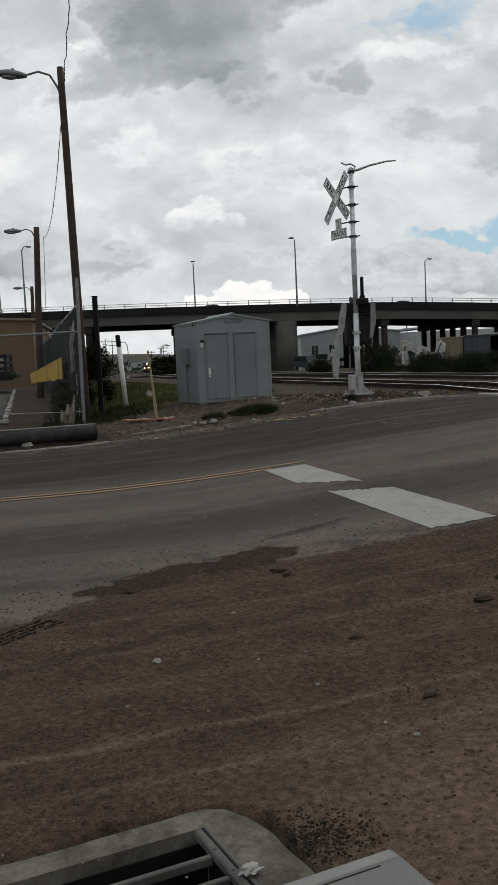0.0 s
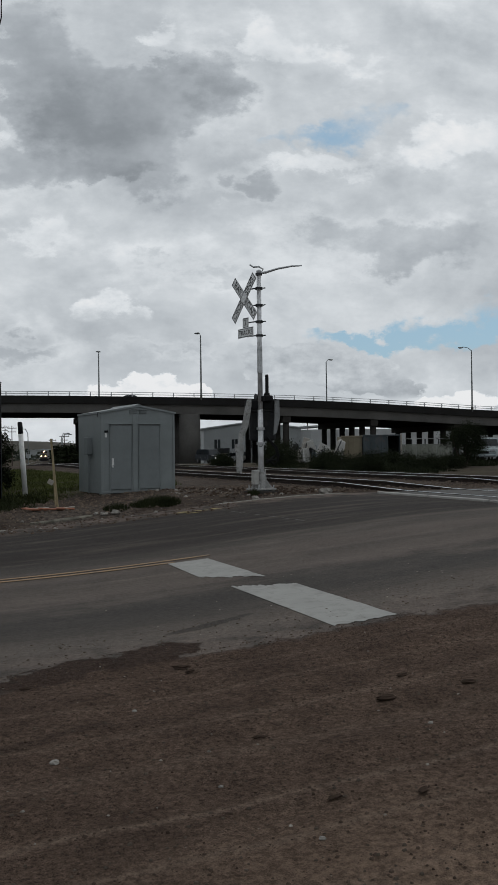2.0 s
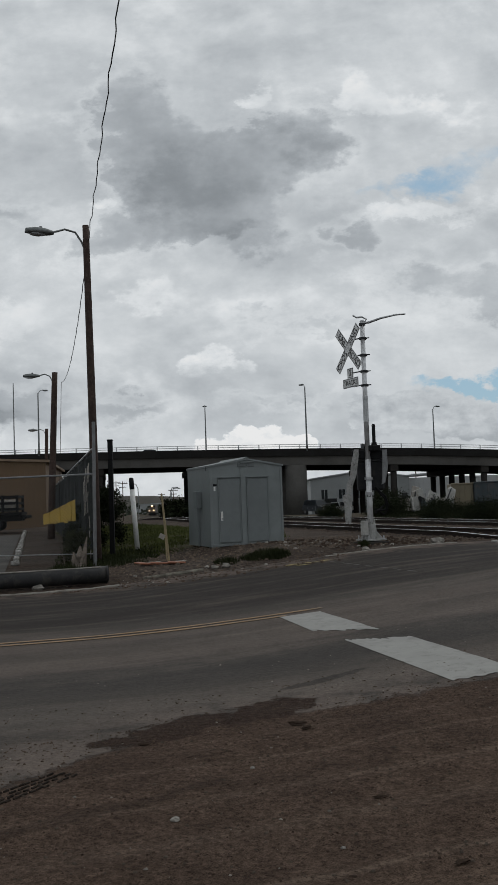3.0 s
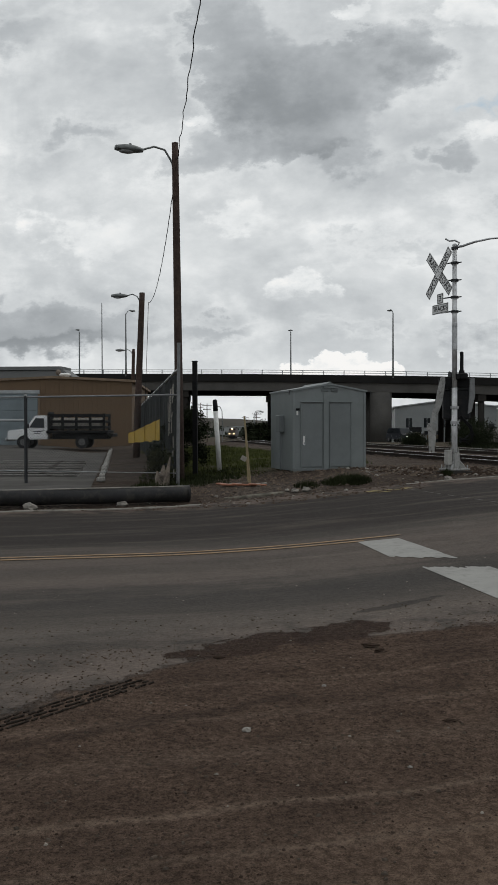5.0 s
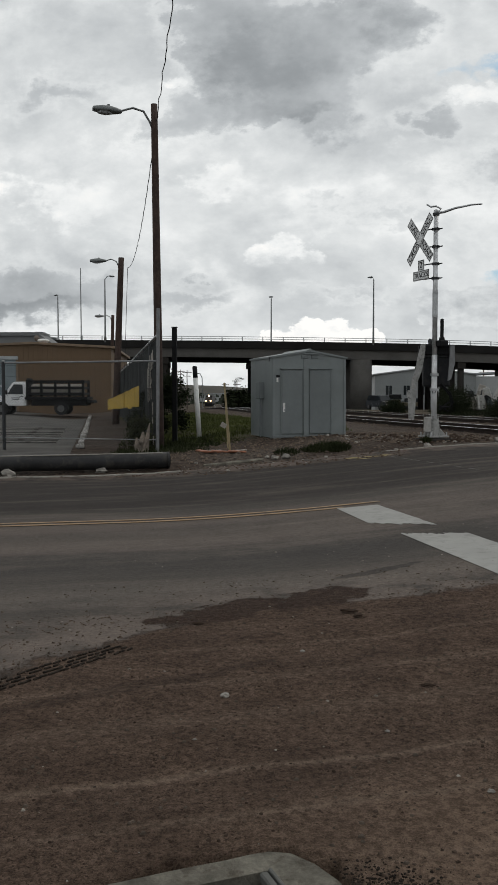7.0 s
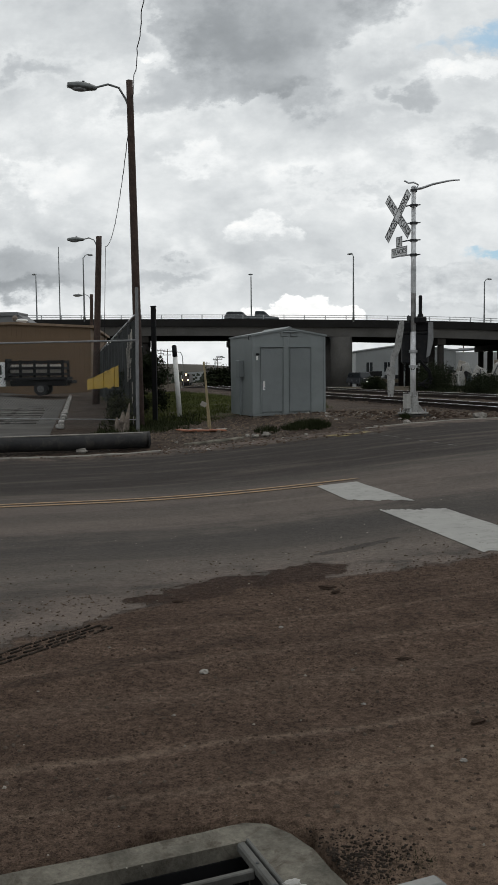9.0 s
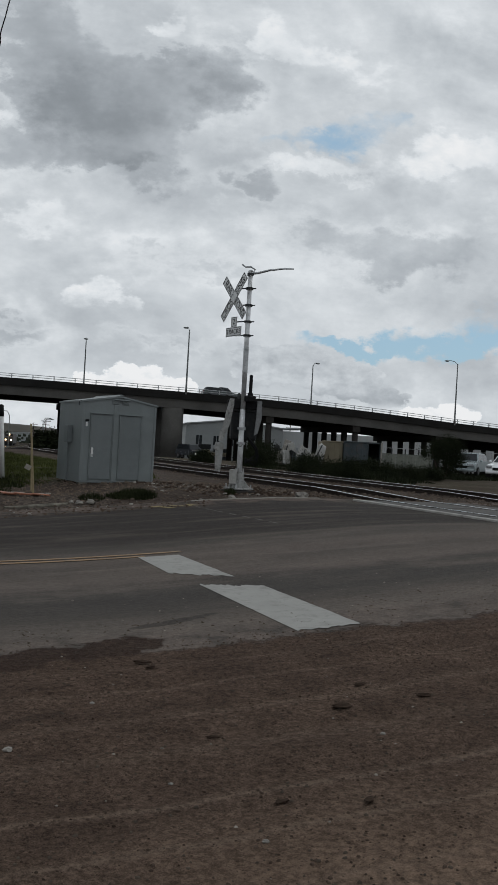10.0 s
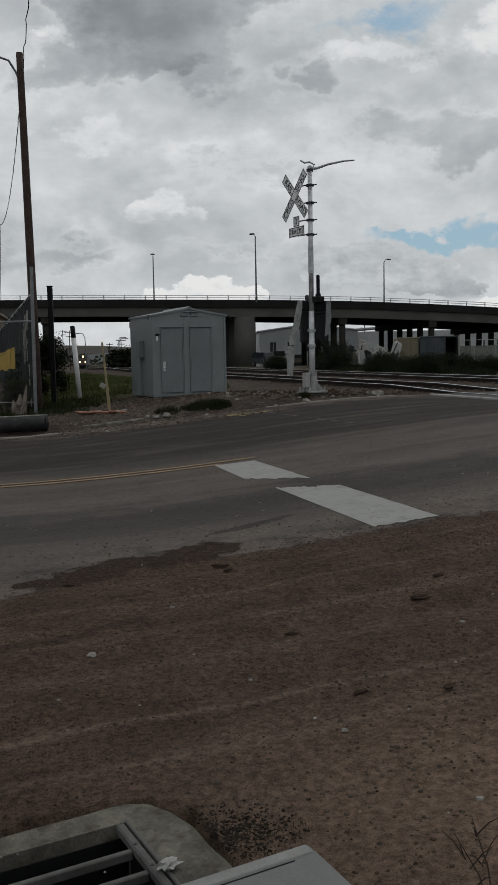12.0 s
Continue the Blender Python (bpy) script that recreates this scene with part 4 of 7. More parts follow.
def build_signal():
    base = Vector((2.27, 21.45, 0.60))
    face = Matrix.Translation(base) @ Matrix.Rotation(radians(-63), 4, "Z")    # local x: a driver's right, -y: towards the driver
    o = thing("crossing_signal", face, "railroad crossing signal mast with crossbuck and folded gate machinery", "crossing signal")
    bm = B()
    rod(bm, (0, 0, 0.05), (0, 0, 1.9), 0.068, 0.066, 16)
    rod(bm, (0, 0, 1.9), (0, 0, 5.18), 0.060, 0.054, 16)
    mast = part("mast", bm, M["alu"], o, "scuffed silver mast", True)
    for z, h in ((2.78, 0.55), (3.30, 0.10), (3.62, 0.06)):
        part("band", rod(B(), (0, 0, z), (0, 0, z + h), 0.064, 0.064, 16), M["galv"], mast)
    part("cap", blob(B(), (0, 0, 5.19), (0.06, 0.06, 0.04), 0), M["galv"], mast)
    # foot: a casting with four splayed corners on a concrete block
    bm = B()
    rod(bm, (0, 0, 0.03), (0, 0, 0.42), 0.15, 0.10, 12)
    for ax, ay in ((1, 1), (1, -1), (-1, 1), (-1, -1)):
        prism(bm, [(0, 0.03), (0.27, 0.03), (0.25, 0.08), (0.13, 0.22), (0.10, 0.50), (0.0, 0.50)], 0.03, Matrix.Rotation(math.atan2(ay, ax), 4, "Z") @ Matrix.Translation((0, -0.015, 0)))
    box(bm, (0, 0, 0.02), (0.52, 0.52, 0.04), 0.008)
    part("foot_casting", bm, M["arm_plate"], o)
    for ax, ay in ((1, 1), (1, -1), (-1, 1), (-1, -1)):
        part("anchor_bolt", rod(B(), (0.21 * ax, 0.21 * ay, 0.0), (0.21 * ax, 0.21 * ay, 0.12), 0.018, None, 6), M["galv"], o)
    part("junction_box", box(B(), (0.06, -0.21, 0.30), (0.16, 0.12, 0.34), 0.012), M["gate_white"], o)
    part("foundation", box(B(), (0, 0, -0.14), (0.60, 0.60, 0.24), 0.02), M["pier"], o)
    # crossbuck
    cb = new("crossbuck")
    cb.parent = o
    cb.matrix_local = Matrix.Translation((0.12, -0.29, 4.55))
    for word, turn, y in (("RAILROAD", -45, 0.0), ("CROSSING", 45, -0.012)):
        blade = part("blade", box(B(), (0, 0, 0), (1.36, 0.008, 0.235), 0.002), M["sign"], cb, "white crossbuck blade with black lettering")
        blade.matrix_local = Matrix.Translation((-0.32, y, 0)) @ Matrix.Rotation(radians(-turn), 4, "Y")
        pieces = [(word[:4], -0.36), (word[4:], 0.36)] if word == "CROSSING" else [(word[:4], -0.36), (word[4:], 0.36)]
        for bit, x in pieces:
            letters(bit, 0.205, M["letters"], blade, Matrix.Translation((x, -0.007, 0)) @ Matrix.Rotation(math.pi / 2, 4, "X"))
        part("border", frame_outline(1.33, 0.205, 0.012, -0.006), M["letters"], blade)
    # number of tracks
    plate = part("tracks_sign", box(B(), (-0.34, -0.17, 3.76), (0.68, 0.008, 0.225), 0.002), M["sign"], o, "white plate reading TRACKS")
    letters("TRACKS", 0.165, M["letters"], plate, Matrix.Translation((-0.34, -0.177, 3.76)) @ Matrix.Rotation(math.pi / 2, 4, "X"))
    f = part("border", frame_outline(0.65, 0.20, 0.012, -0.006), M["letters"], plate)
    f.matrix_local = Matrix.Translation((-0.34, -0.17, 3.76))
    two = part("number_sign", box(B(), (-0.34, -0.17, 3.995), (0.26, 0.008, 0.24), 0.002), M["sign"], o, "white plate with the number 2")
    letters("2", 0.2, M["letters"], two, Matrix.Translation((-0.34, -0.177, 3.995)) @ Matrix.Rotation(math.pi / 2, 4, "X"))
    f = part("border", frame_outline(0.23, 0.215, 0.012, -0.006), M["letters"], two)
    f.matrix_local = Matrix.Translation((-0.34, -0.17, 3.995))
    # clamps and their stubs
    for z, reach in ((4.78, 0.0), (4.38, 0.0), (3.99, 0.34), (3.66, 0.34)):
        c = part("clamp", rod(B(), (0, 0, z - 0.025), (0, 0, z + 0.025), 0.09, None, 12), M["dark_metal"], o)
        part("bracket", tube(B(), [(0.09, 0, z), (-0.05, -0.10, z), (-0.3, -0.155, z)], 0.016), M["dark_metal"], c)
        part("bolt", rod(B(), (0.06, 0.05, z), (0.15, 0.08, z), 0.014, None, 6), M["dark_metal"], c)
    # top: curved arm and hook
    arm = part("top_arm", tube(B(), [(-0.03, 0.0, 5.14), (0.10, 0.14, 5.16), (0.25, 0.36, 5.24), (0.44, 0.66, 5.30), (0.56, 0.86, 5.31)], [0.03, 0.03, 0.026, 0.022, 0.016]), M["galv"], o)
    part("top_hook", tube(B(), [(0.02, 0.05, 5.16), (0.06, 0.09, 5.24), (0.0, 0.0, 5.30), (-0.10, -0.08, 5.30), (-0.17, -0.14, 5.36)], 0.022), M["galv"], arm)
    part("top_collar", rod(B(), (0, 0, 5.09), (0, 0, 5.15), 0.078, None, 12), M["dark_metal"], o)
    # flasher seen edge on, with its hood
    fl = part("flasher_backing", box(B(), (0.14, 0.10, 2.42), (0.075, 0.075, 0.62), 0.02), M["black"], o, "slim black upright flasher housing")
    part("flasher_hood", box(B(), (0.14, 0.10, 2.16), (0.22, 0.22, 0.14), 0.02), M["black"], fl)
    part("flasher_body", rod(B(), (0.14, 0.10, 2.22), (0.14, 0.10, 2.30), 0.07, 0.06, 12), M["black"], fl)
    part("bell", rod(B(), (-0.13, -0.05, 2.22), (-0.13, 0.02, 2.22), 0.07, 0.05, 14), M["dark_metal"], o)
    # gate machinery
    part("cross_bar", box(B(), (-0.09, 0.06, 2.02), (0.74, 0.16, 0.22), 0.02, Matrix.Rotation(radians(63), 4, "Z")), M["black"], o, "black crossing gate housing")
    gear = part("gate_machine", box(B(), (-0.27, 0.22, 1.52), (0.62, 0.44, 0.70), 0.04, Matrix.Rotation(radians(63), 4, "Z")), M["gear"], o, "dark grey gate machine")
    part("gear_lid", box(B(), (-0.27, 0.22, 1.88), (0.66, 0.48, 0.05), 0.015, Matrix.Rotation(radians(63), 4, "Z")), M["dark_metal"], gear)
    for z in (1.10, 1.45):
        part("strap", rod(B(), (0, 0, z - 0.03), (0, 0, z + 0.03), 0.10, None, 12), M["galv"], gear)
    near = [(-0.03, 2.14), (0.07, 2.14), (0.07, 2.0), (0.0, 1.55), (-0.10, 1.28), (-0.14, 1.12), (-0.25, 1.12), (-0.24, 1.32), (-0.16, 1.50), (-0.10, 1.85)]
    bm = prism(B(), [(x - 0.30, z) for x, z in near], 0.05, Matrix.Rotation(radians(66), 4, "Z") @ Matrix.Translation((0, -0.12, 0)))
    w = part("gate_arm_support", bm, M["arm_plate"], o, "white gate arm support plate")
    bm = prism(B(), [(-0.60, 0.42), (-0.56, 0.41), (-0.545, 0.50), (-0.53, 0.40), (-0.48, 0.40), (-0.46, 0.60), (-0.43, 0.98), (-0.42, 1.06), (-0.50, 1.11), (-0.62, 1.09), (-0.66, 0.95), (-0.62, 0.9)], 0.06, Matrix.Rotation(radians(66), 4, "Z") @ Matrix.Translation((0, -0.16, 0)))
    part("gate_stub", bm, M["arm_plate"], o, "white stub of the gate arm hanging down")
    bm = prism(B(), [(0.34, 2.12), (0.45, 2.12), (0.46, 1.7), (0.38, 1.35), (0.30, 1.30), (0.33, 1.7)], 0.05, Matrix.Rotation(radians(66), 4, "Z") @ Matrix.Translation((0, -0.05, 0)))
    part("gate_arm_support", bm, M["post_grey"], o, "grey gate arm support plate")
    for k, (sag, xo) in enumerate(((0.55, 0.12), (0.45, 0.16), (0.38, 0.09))):
        part("cable", tube(B(), [(0.08 + 0.02 * k, 0.10, 1.25), (xo + 0.06, 0.30, 1.25 - sag * 0.5), (xo + 0.05, 0.38, 1.25 - sag), (xo, 0.30, 1.2 - sag * 1.1), (0.09, 0.08, 0.75 - 0.06 * k)], 0.022), M["black"], o, "sagging black cable")
    letters("D", 0.15, M["letters"], mast, Matrix.Rotation(radians(52), 4, "Z") @ Matrix.Translation((0, -0.078, 1.06)) @ Matrix.Rotation(math.pi / 2, 4, "X"))
    return o


def frame_outline(w, h, t, y):
    bm = B()
    for x, z, sx, sz in ((0, h / 2 - t / 2, w, t), (0, -h / 2 + t / 2, w, t), (-w / 2 + t / 2, 0, t, h - 2 * t), (w / 2 - t / 2, 0, t, h - 2 * t)):
        box(bm, (x, y, z), (sx, 0.002, sz))
    return bm


build_signal()


# ---- overpass ----
def deck_y(x):
    return 120.0 + (0.0035 * x * x if x > 0 else 0.0)


def deck_z(x):
    """The top of the parapet."""
    return float(np.interp(x, [-210, -130, -60, -40, -14, 5, 18, 29, 44, 54, 80, 130], [6.0, 8.2, 8.95, 8.95, 8.66, 8.28, 7.95, 7.45, 6.66, 6.28, 5.0, 2.8]))


def build_overpass():
    o = thing("overpass", Matrix(), "long grey concrete road overpass on column bents", "bridge")
    xs = steps((-210, 10), (-60, 4), (64, 8), (130, 1))

    def run(name, outline, material, label=""):
        st = []
        for x in xs:
            y0, y1 = deck_y(x - 1), deck_y(x + 1)
            st.append((Vector((x, deck_y(x), deck_z(x))), Vector((2.0, y1 - y0, 0)).normalized()))
        return part(name, sweep(B(), outline, st), material, o, label)
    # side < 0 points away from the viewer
    # near parapet, deck and inner girders take the concrete with painted-in shade
    run("parapet", [(0.0, 0.0), (0.0, -0.42), (-0.3, -0.42), (-0.3, 0.0)], M["bridge_shaded"])
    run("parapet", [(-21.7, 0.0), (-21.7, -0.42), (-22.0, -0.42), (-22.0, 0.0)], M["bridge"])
    run("deck", [(0.25, -0.42), (0.25, -1.0), (-22.2, -1.0), (-22.2, -0.42)], M["bridge_shaded"])
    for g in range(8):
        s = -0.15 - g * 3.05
        run("girder", [(s + 0.1, -1.0), (s + 0.1, -2.2), (s - 0.35, -2.2), (s - 0.35, -1.0)], M["bridge"] if g == 0 else M["bridge_shaded"])
    for dz in (0.30, 0.58):
        run("guard_rail", [(-0.12, dz), (-0.12, dz - 0.07), (-0.19, dz - 0.07), (-0.19, dz)], M["galv"])
        run("guard_rail", [(-21.8, dz), (-21.8, dz - 0.07), (-21.87, dz - 0.07), (-21.87, dz)], M["galv"])
    post = None
    for i in range(96):
        x = -150 + i * 2.7
        if post is None:
            post = part("rail_post", box(B(), (0, 0, 0.29), (0.12, 0.1, 0.6)), M["galv"], o)
            ob = post
        else:
            ob = new("rail_post", post.data)
            ob.parent = o
        ob.matrix_world = Matrix.Translation((x, deck_y(x) + 0.15, deck_z(x)))
    # bents: columns in rows that run along the railway
    for bx in (-195, -180, -165, -150, -135, -120, -105, -90, -75.6, -62.4, -49.2, -36.0, -22.8, -9.8, 3.4, 16.3, 28.7, 41.5, 54.5, 68, 82):
        solid = abs(bx - 3.4) < 0.1
        cap = None
        top = deck_z(bx) - 2.2
        d = Vector((-0.17, 1.0, 0)).normalized()
        # caps and slim columns take the concrete darkened for shade
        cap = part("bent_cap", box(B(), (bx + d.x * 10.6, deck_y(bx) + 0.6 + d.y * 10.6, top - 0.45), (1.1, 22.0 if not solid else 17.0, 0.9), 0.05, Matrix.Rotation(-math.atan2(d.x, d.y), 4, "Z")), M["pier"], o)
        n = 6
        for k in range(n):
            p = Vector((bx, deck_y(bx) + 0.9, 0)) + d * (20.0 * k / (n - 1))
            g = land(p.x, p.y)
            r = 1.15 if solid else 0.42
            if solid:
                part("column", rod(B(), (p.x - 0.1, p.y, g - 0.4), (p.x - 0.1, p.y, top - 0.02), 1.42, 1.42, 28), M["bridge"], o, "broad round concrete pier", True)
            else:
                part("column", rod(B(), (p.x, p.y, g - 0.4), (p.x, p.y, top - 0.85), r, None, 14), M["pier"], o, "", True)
    return o


build_overpass()


def build_bridge_lamp(x, h, arm, side, label):
    """A tall lamp on the parapet; the arm reaches over the deck or along it."""
    o = thing("street_lamp", Matrix.Translation((x, deck_y(x) + 0.1 + side, deck_z(x))), label, "street lamp", "lamps on the overpass")
    part("pole", rod(B(), (0, 0, -0.3), (0, 0, h), 0.13, 0.075, 8), M["lamp_head"], o)
    d = Vector(arm)
    part("arm", tube(B(), [(0, 0, h - 0.1), d * 0.35 + Vector((0, 0, h + 0.35)), d * 0.8 + Vector((0, 0, h + 0.5)), d + Vector((0, 0, h + 0.48))], 0.05), M["lamp_head"], o)
    part("head", blob(B(), d * 1.15 + Vector((0, 0, h + 0.42)), (0.38, 0.22, 0.12), 0.05), M["lamp_head"], o)
    part("base_box", box(B(), (0, 0, 0.1), (0.3, 0.3, 0.5), 0.03), M["bridge"], o)
    return o


build_bridge_lamp(-43.4, 7.8, (-0.5, 0.9, 0), 20, "slender lamp post on the far edge of the overpass")
build_bridge_lamp(-30.75, 8.1, (0.7, 0.6, 0), 0, "tall slender lamp post on the overpass")
build_bridge_lamp(-9.9, 7.6, (-0.1, 1.0, 0), 20, "slender lamp post on the far edge of the overpass")
build_bridge_lamp(4.85, 8.2, (-0.35, 1.1, 0), 0, "tall slender lamp post on the overpass")
build_bridge_lamp(25.6, 7.4, (0.8, 0.7, 0), 20, "slender lamp post on the far edge of the overpass")
build_bridge_lamp(43.9, 8.5, (-1.2, 0.6, 0), 0, "tall slender lamp post on the overpass")
o = thing("antenna_mast", Matrix.Translation((-37.7, 121, deck_z(-37.7))), "thin tall antenna mast behind the overpass", "mast")
part("pole", rod(B(), (0, 12, -8), (0, 12, 11.3), 0.12, 0.06, 6), M["lamp_head"], o)


# ---- utility poles ----
def build_pole(foot, top, r0, r1, lamp, label):
    foot, top = Vector(foot), Vector(top)
    o = thing("utility_pole", Matrix.Translation(foot), label, "utility pole", "wooden poles along the fence")
    t = top - foot
    bm = tube(B(), [t * (k / 12) - Vector((0, 0, 0.3 if k == 0 else 0)) for k in range(13)], [r0 + (r1 - r0) * k / 12 for k in range(13)], 14)
    part("shaft", bm, M["wood"], o, "dark weathered wooden shaft", True)
    l = Vector(lamp)
    d = Vector((l.x, l.y, 0))
    start = t - Vector((0, 0, 0.75))
    reach = t + l
    arm = part("lamp_arm", tube(B(), [start, start.lerp(reach, 0.12) + Vector((0, 0, 0.22)), start.lerp(reach, 0.3) + Vector((0, 0, 0.40)), start.lerp(reach, 0.6) + Vector((0, 0, 0.32)), reach], 0.028), M["lamp_head"], o)
    part("arm_bracket", box(B(), start, (0.1, 0.1, 0.3), 0.015), M["dark_metal"], arm)
    q = Matrix.Rotation(math.atan2(d.y, d.x), 4, "Z")
    head = new("lamp_head")
    head.parent = o
    head.matrix_local = Matrix.Translation(reach + d.normalized() * 0.28) @ q
    bm = B()
    rings = []
    for k in range(9):
        f = k / 8
        x = -0.36 + 0.74 * f
        wdt = 0.055 + 0.115 * math.sin(min(1, f * 1.05 + 0.05) * math.pi * 0.86) ** 0.8
        hh = 0.05 + 0.07 * math.sin(min(1, f * 1.0 + 0.02) * math.pi * 0.9)
        rings.append([bm.verts.new((x, wdt * math.cos(a), hh * math.sin(a) * (1 if math.sin(a) > 0 else 0.75))) for a in [2 * math.pi * j / 12 for j in range(12)]])
    for ra, rb in zip(rings, rings[1:]):
        for j in range(12):
            bm.faces.new((ra[j], ra[(j + 1) % 12], rb[(j + 1) % 12], rb[j]))
    bm.faces.new(rings[0][::-1])
    bm.faces.new(rings[-1])
    bmesh.ops.recalc_face_normals(bm, faces=bm.faces)
    part("housing", bm, M["lamp_head"], head, "grey cobra-head housing", True)
    part("lens", blob(B(), (0.08, 0, -0.06), (0.22, 0.13, 0.06), 0), M["lens"], head, "", True)
    part("photocell", rod(B(), (-0.02, 0, 0.09), (-0.02, 0, 0.15), 0.035, None, 10), M["dark_metal"], head)
    return o


build_pole((-4.62, 23.70, 0.10), (-4.79, 24.02, 9.2), 0.120, 0.088, (-0.85, -0.45, -0.30), "tall dark wooden pole with grey street lamp by fence")
build_pole((-10.1, 41.2, 0.3), (-9.8, 41.3, 7.83), 0.17, 0.13, (-0.75, -0.1, -0.15), "dark wooden utility pole with a street lamp beside the yard")
build_pole((-18.4, 73.6, 0.1), (-18.2, 73.6, 8.07), 0.17, 0.13, (-0.8, -0.1, -0.1), "far dark wooden utility pole with a street lamp")


def build_wire(name, a, b, sag, r, label, twist=True):
    a, b = Vector(a), Vector(b)
    wave = (0.016 if sag == 0 else 0.005) if twist else 0.0
    pts = [a.lerp(b, k / 90) - Vector((0, 0, sag * 4 * (k / 90) * (1 - k / 90))) + Vector((math.sin(k * 1.1) + 0.6 * math.sin(k * 2.3), 0, math.cos(k * 1.4))) * wave for k in range(91)]
    ob = part(name, tube(B(), pts, r, 5), M["black"])
    return tagged(ob, label, "cable")


build_wire("overhead_cable", (-4.72, 23.98, 8.75), (2.6, -6.0, 9.5), 0.0, 0.011, "twisted black overhead service cable")
build_wire("overhead_cable", (-4.78, 24.1, 8.55), (-9.46, 41.15, 7.35), 0.9, 0.012, "slack black cable between two poles")
build_wire("overhead_cable", (-9.46, 41.1, 7.35), (-9.66, 41.0, 1.3), 0.0, 0.012, "thin ground wire down the pole", False)


# ---- street drain and kerb slab at the near corner ----
def build_drain():
    o = thing("street_drain", DRAIN, "steel grate street drain in a rough concrete apron", "drain")
    # apron round the pit
    bm = B()
    z, th = 0.014, 0.30
    def edge_noise(a):
        return 0.012 * noise.noise((a * 5, 0, 1)) + 0.010 * noise.noise((a * 19, 3, 1))
    outer = [(-3.0, 0.80)] + [(x, 0.815 + edge_noise(x)) for x in [-2.6 + 0.1 * k for k in range(24)]]
    outer += [(-0.23, 0.815), (-0.165, 0.775), (-0.12, 0.68), (-0.095, 0.55), (-0.10, 0.42), (-0.09, 0.30), (-0.10, 0.12), (-0.10, 0.0)]
    inner = [(-3.0, 0.72)] + [(x, 0.72) for x in [-2.6 + 0.1 * k for k in range(24)]] + [(-0.27, 0.72), (-0.265, 0.715), (-0.262, 0.70), (-0.26, 0.55), (-0.26, 0.42), (-0.26, 0.30), (-0.26, 0.12), (-0.26, 0.0)]
    top = [(bm.verts.new((a, b, z + 0.006 * noise.noise((a * 3, b * 3, 0)))), bm.verts.new((c, d, z - 0.012))) for (a, b), (c, d) in zip(outer, inner)]
    low = [(bm.verts.new((a, b, z - th)), bm.verts.new((c, d, z - th))) for (a, b), (c, d) in zip(outer, inner)]
    for k in range(len(top) - 1):
        (a, b), (c, d) = top[k], top[k + 1]
        (e, f), (g, h) = low[k], low[k + 1]
        bm.faces.new((a, b, d, c))
        bm.faces.new((a, c, g, e))
        bm.faces.new((b, f, h, d))
    bmesh.ops.recalc_face_normals(bm, faces=bm.faces)
    part("apron", bm, M["apron"], o, "stained concrete apron with chipped rim")
    # pit walls and floor in plain black, standing in for the shade below
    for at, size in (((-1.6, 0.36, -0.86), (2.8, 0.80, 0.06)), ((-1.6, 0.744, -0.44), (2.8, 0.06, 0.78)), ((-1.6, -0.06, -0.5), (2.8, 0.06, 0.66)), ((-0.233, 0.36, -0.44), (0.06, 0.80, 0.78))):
        part("pit_wall", box(B(), at, size), M["black"], o, "pit wall coloured black as deep shade")
    fr = B()
    box(fr, (-0.267, 0.36, -0.004), (0.013, 0.72, 0.03), 0.003)
    part("rim", fr, M["grate"], o)
    part("side_bar", box(B(), (-0.295, 0.35, -0.008), (0.030, 0.72, 0.035), 0.006), M["grate"], o)
    for k, b in enumerate((0.56, 0.42, 0.28, 0.14, 0.0)):
        part("bar", box(B(), (-1.64, b, -0.022), (2.66, 0.022, 0.032), 0.004), M["grate"], o)
        part("rivet", rod(B(), (-0.297, b, 0.006), (-0.297, b, 0.012), 0.006, None, 8), M["dark_metal"], o)
    return o


M["grate"] = mat("grate_steel", (0.098, 0.097, 0.090), 0.75, 0.1, vary=0.25, scale=6, grain=60, dirt=(0.05, 0.042, 0.034))
build_drain()


M["kerb_lip"] = mat("kerb_nosing", (0.235, 0.235, 0.225), 0.85, scale=4, grain=80, dirt=(0.2, 0.19, 0.17), bump=0.3)


def build_slab():
    bm = B()
    out = [(-7.0, 0.0), (0.004, 0.0), (0.011, -0.006), (0.012, -0.05), (-0.006, -0.6), (-0.03, -6.0), (-7.0, -6.0)]
    lip = 0.055
    low = [bm.verts.new((a, b, -0.35)) for a, b in out]
    mid = [bm.verts.new((a, b, 0.185)) for a, b in out]
    top = [bm.verts.new((a - 0.008 * (a > -1), b - 0.008 * (b > -1), 0.198)) for a, b in out]
    n = len(out)
    for ra, rb in ((low, mid), (mid, top)):
        for k in range(n):
            bm.faces.new((ra[k], ra[(k + 1) % n], rb[(k + 1) % n], rb[k]))
    bm.faces.new(top)
    bmesh.ops.recalc_face_normals(bm, faces=bm.faces)
    ob = part("kerb_slab", bm, M["pale_concrete"])
    ob.matrix_world = DRAIN
    tagged(ob, "pale grey concrete kerb slab beside the drain", "kerb", "", "structure")
    nose = part("nosing", box(B(), (-1.562, -0.030, 0.195), (3.12, 0.044, 0.014), 0.003), M["kerb_lip"], ob, "worn paler nosing strip")
    part("joint", box(B(), (-1.62, -0.062, 0.197), (3.1, 0.004, 0.005)), M["black"], ob, "dirty joint line")
    return ob


build_slab()


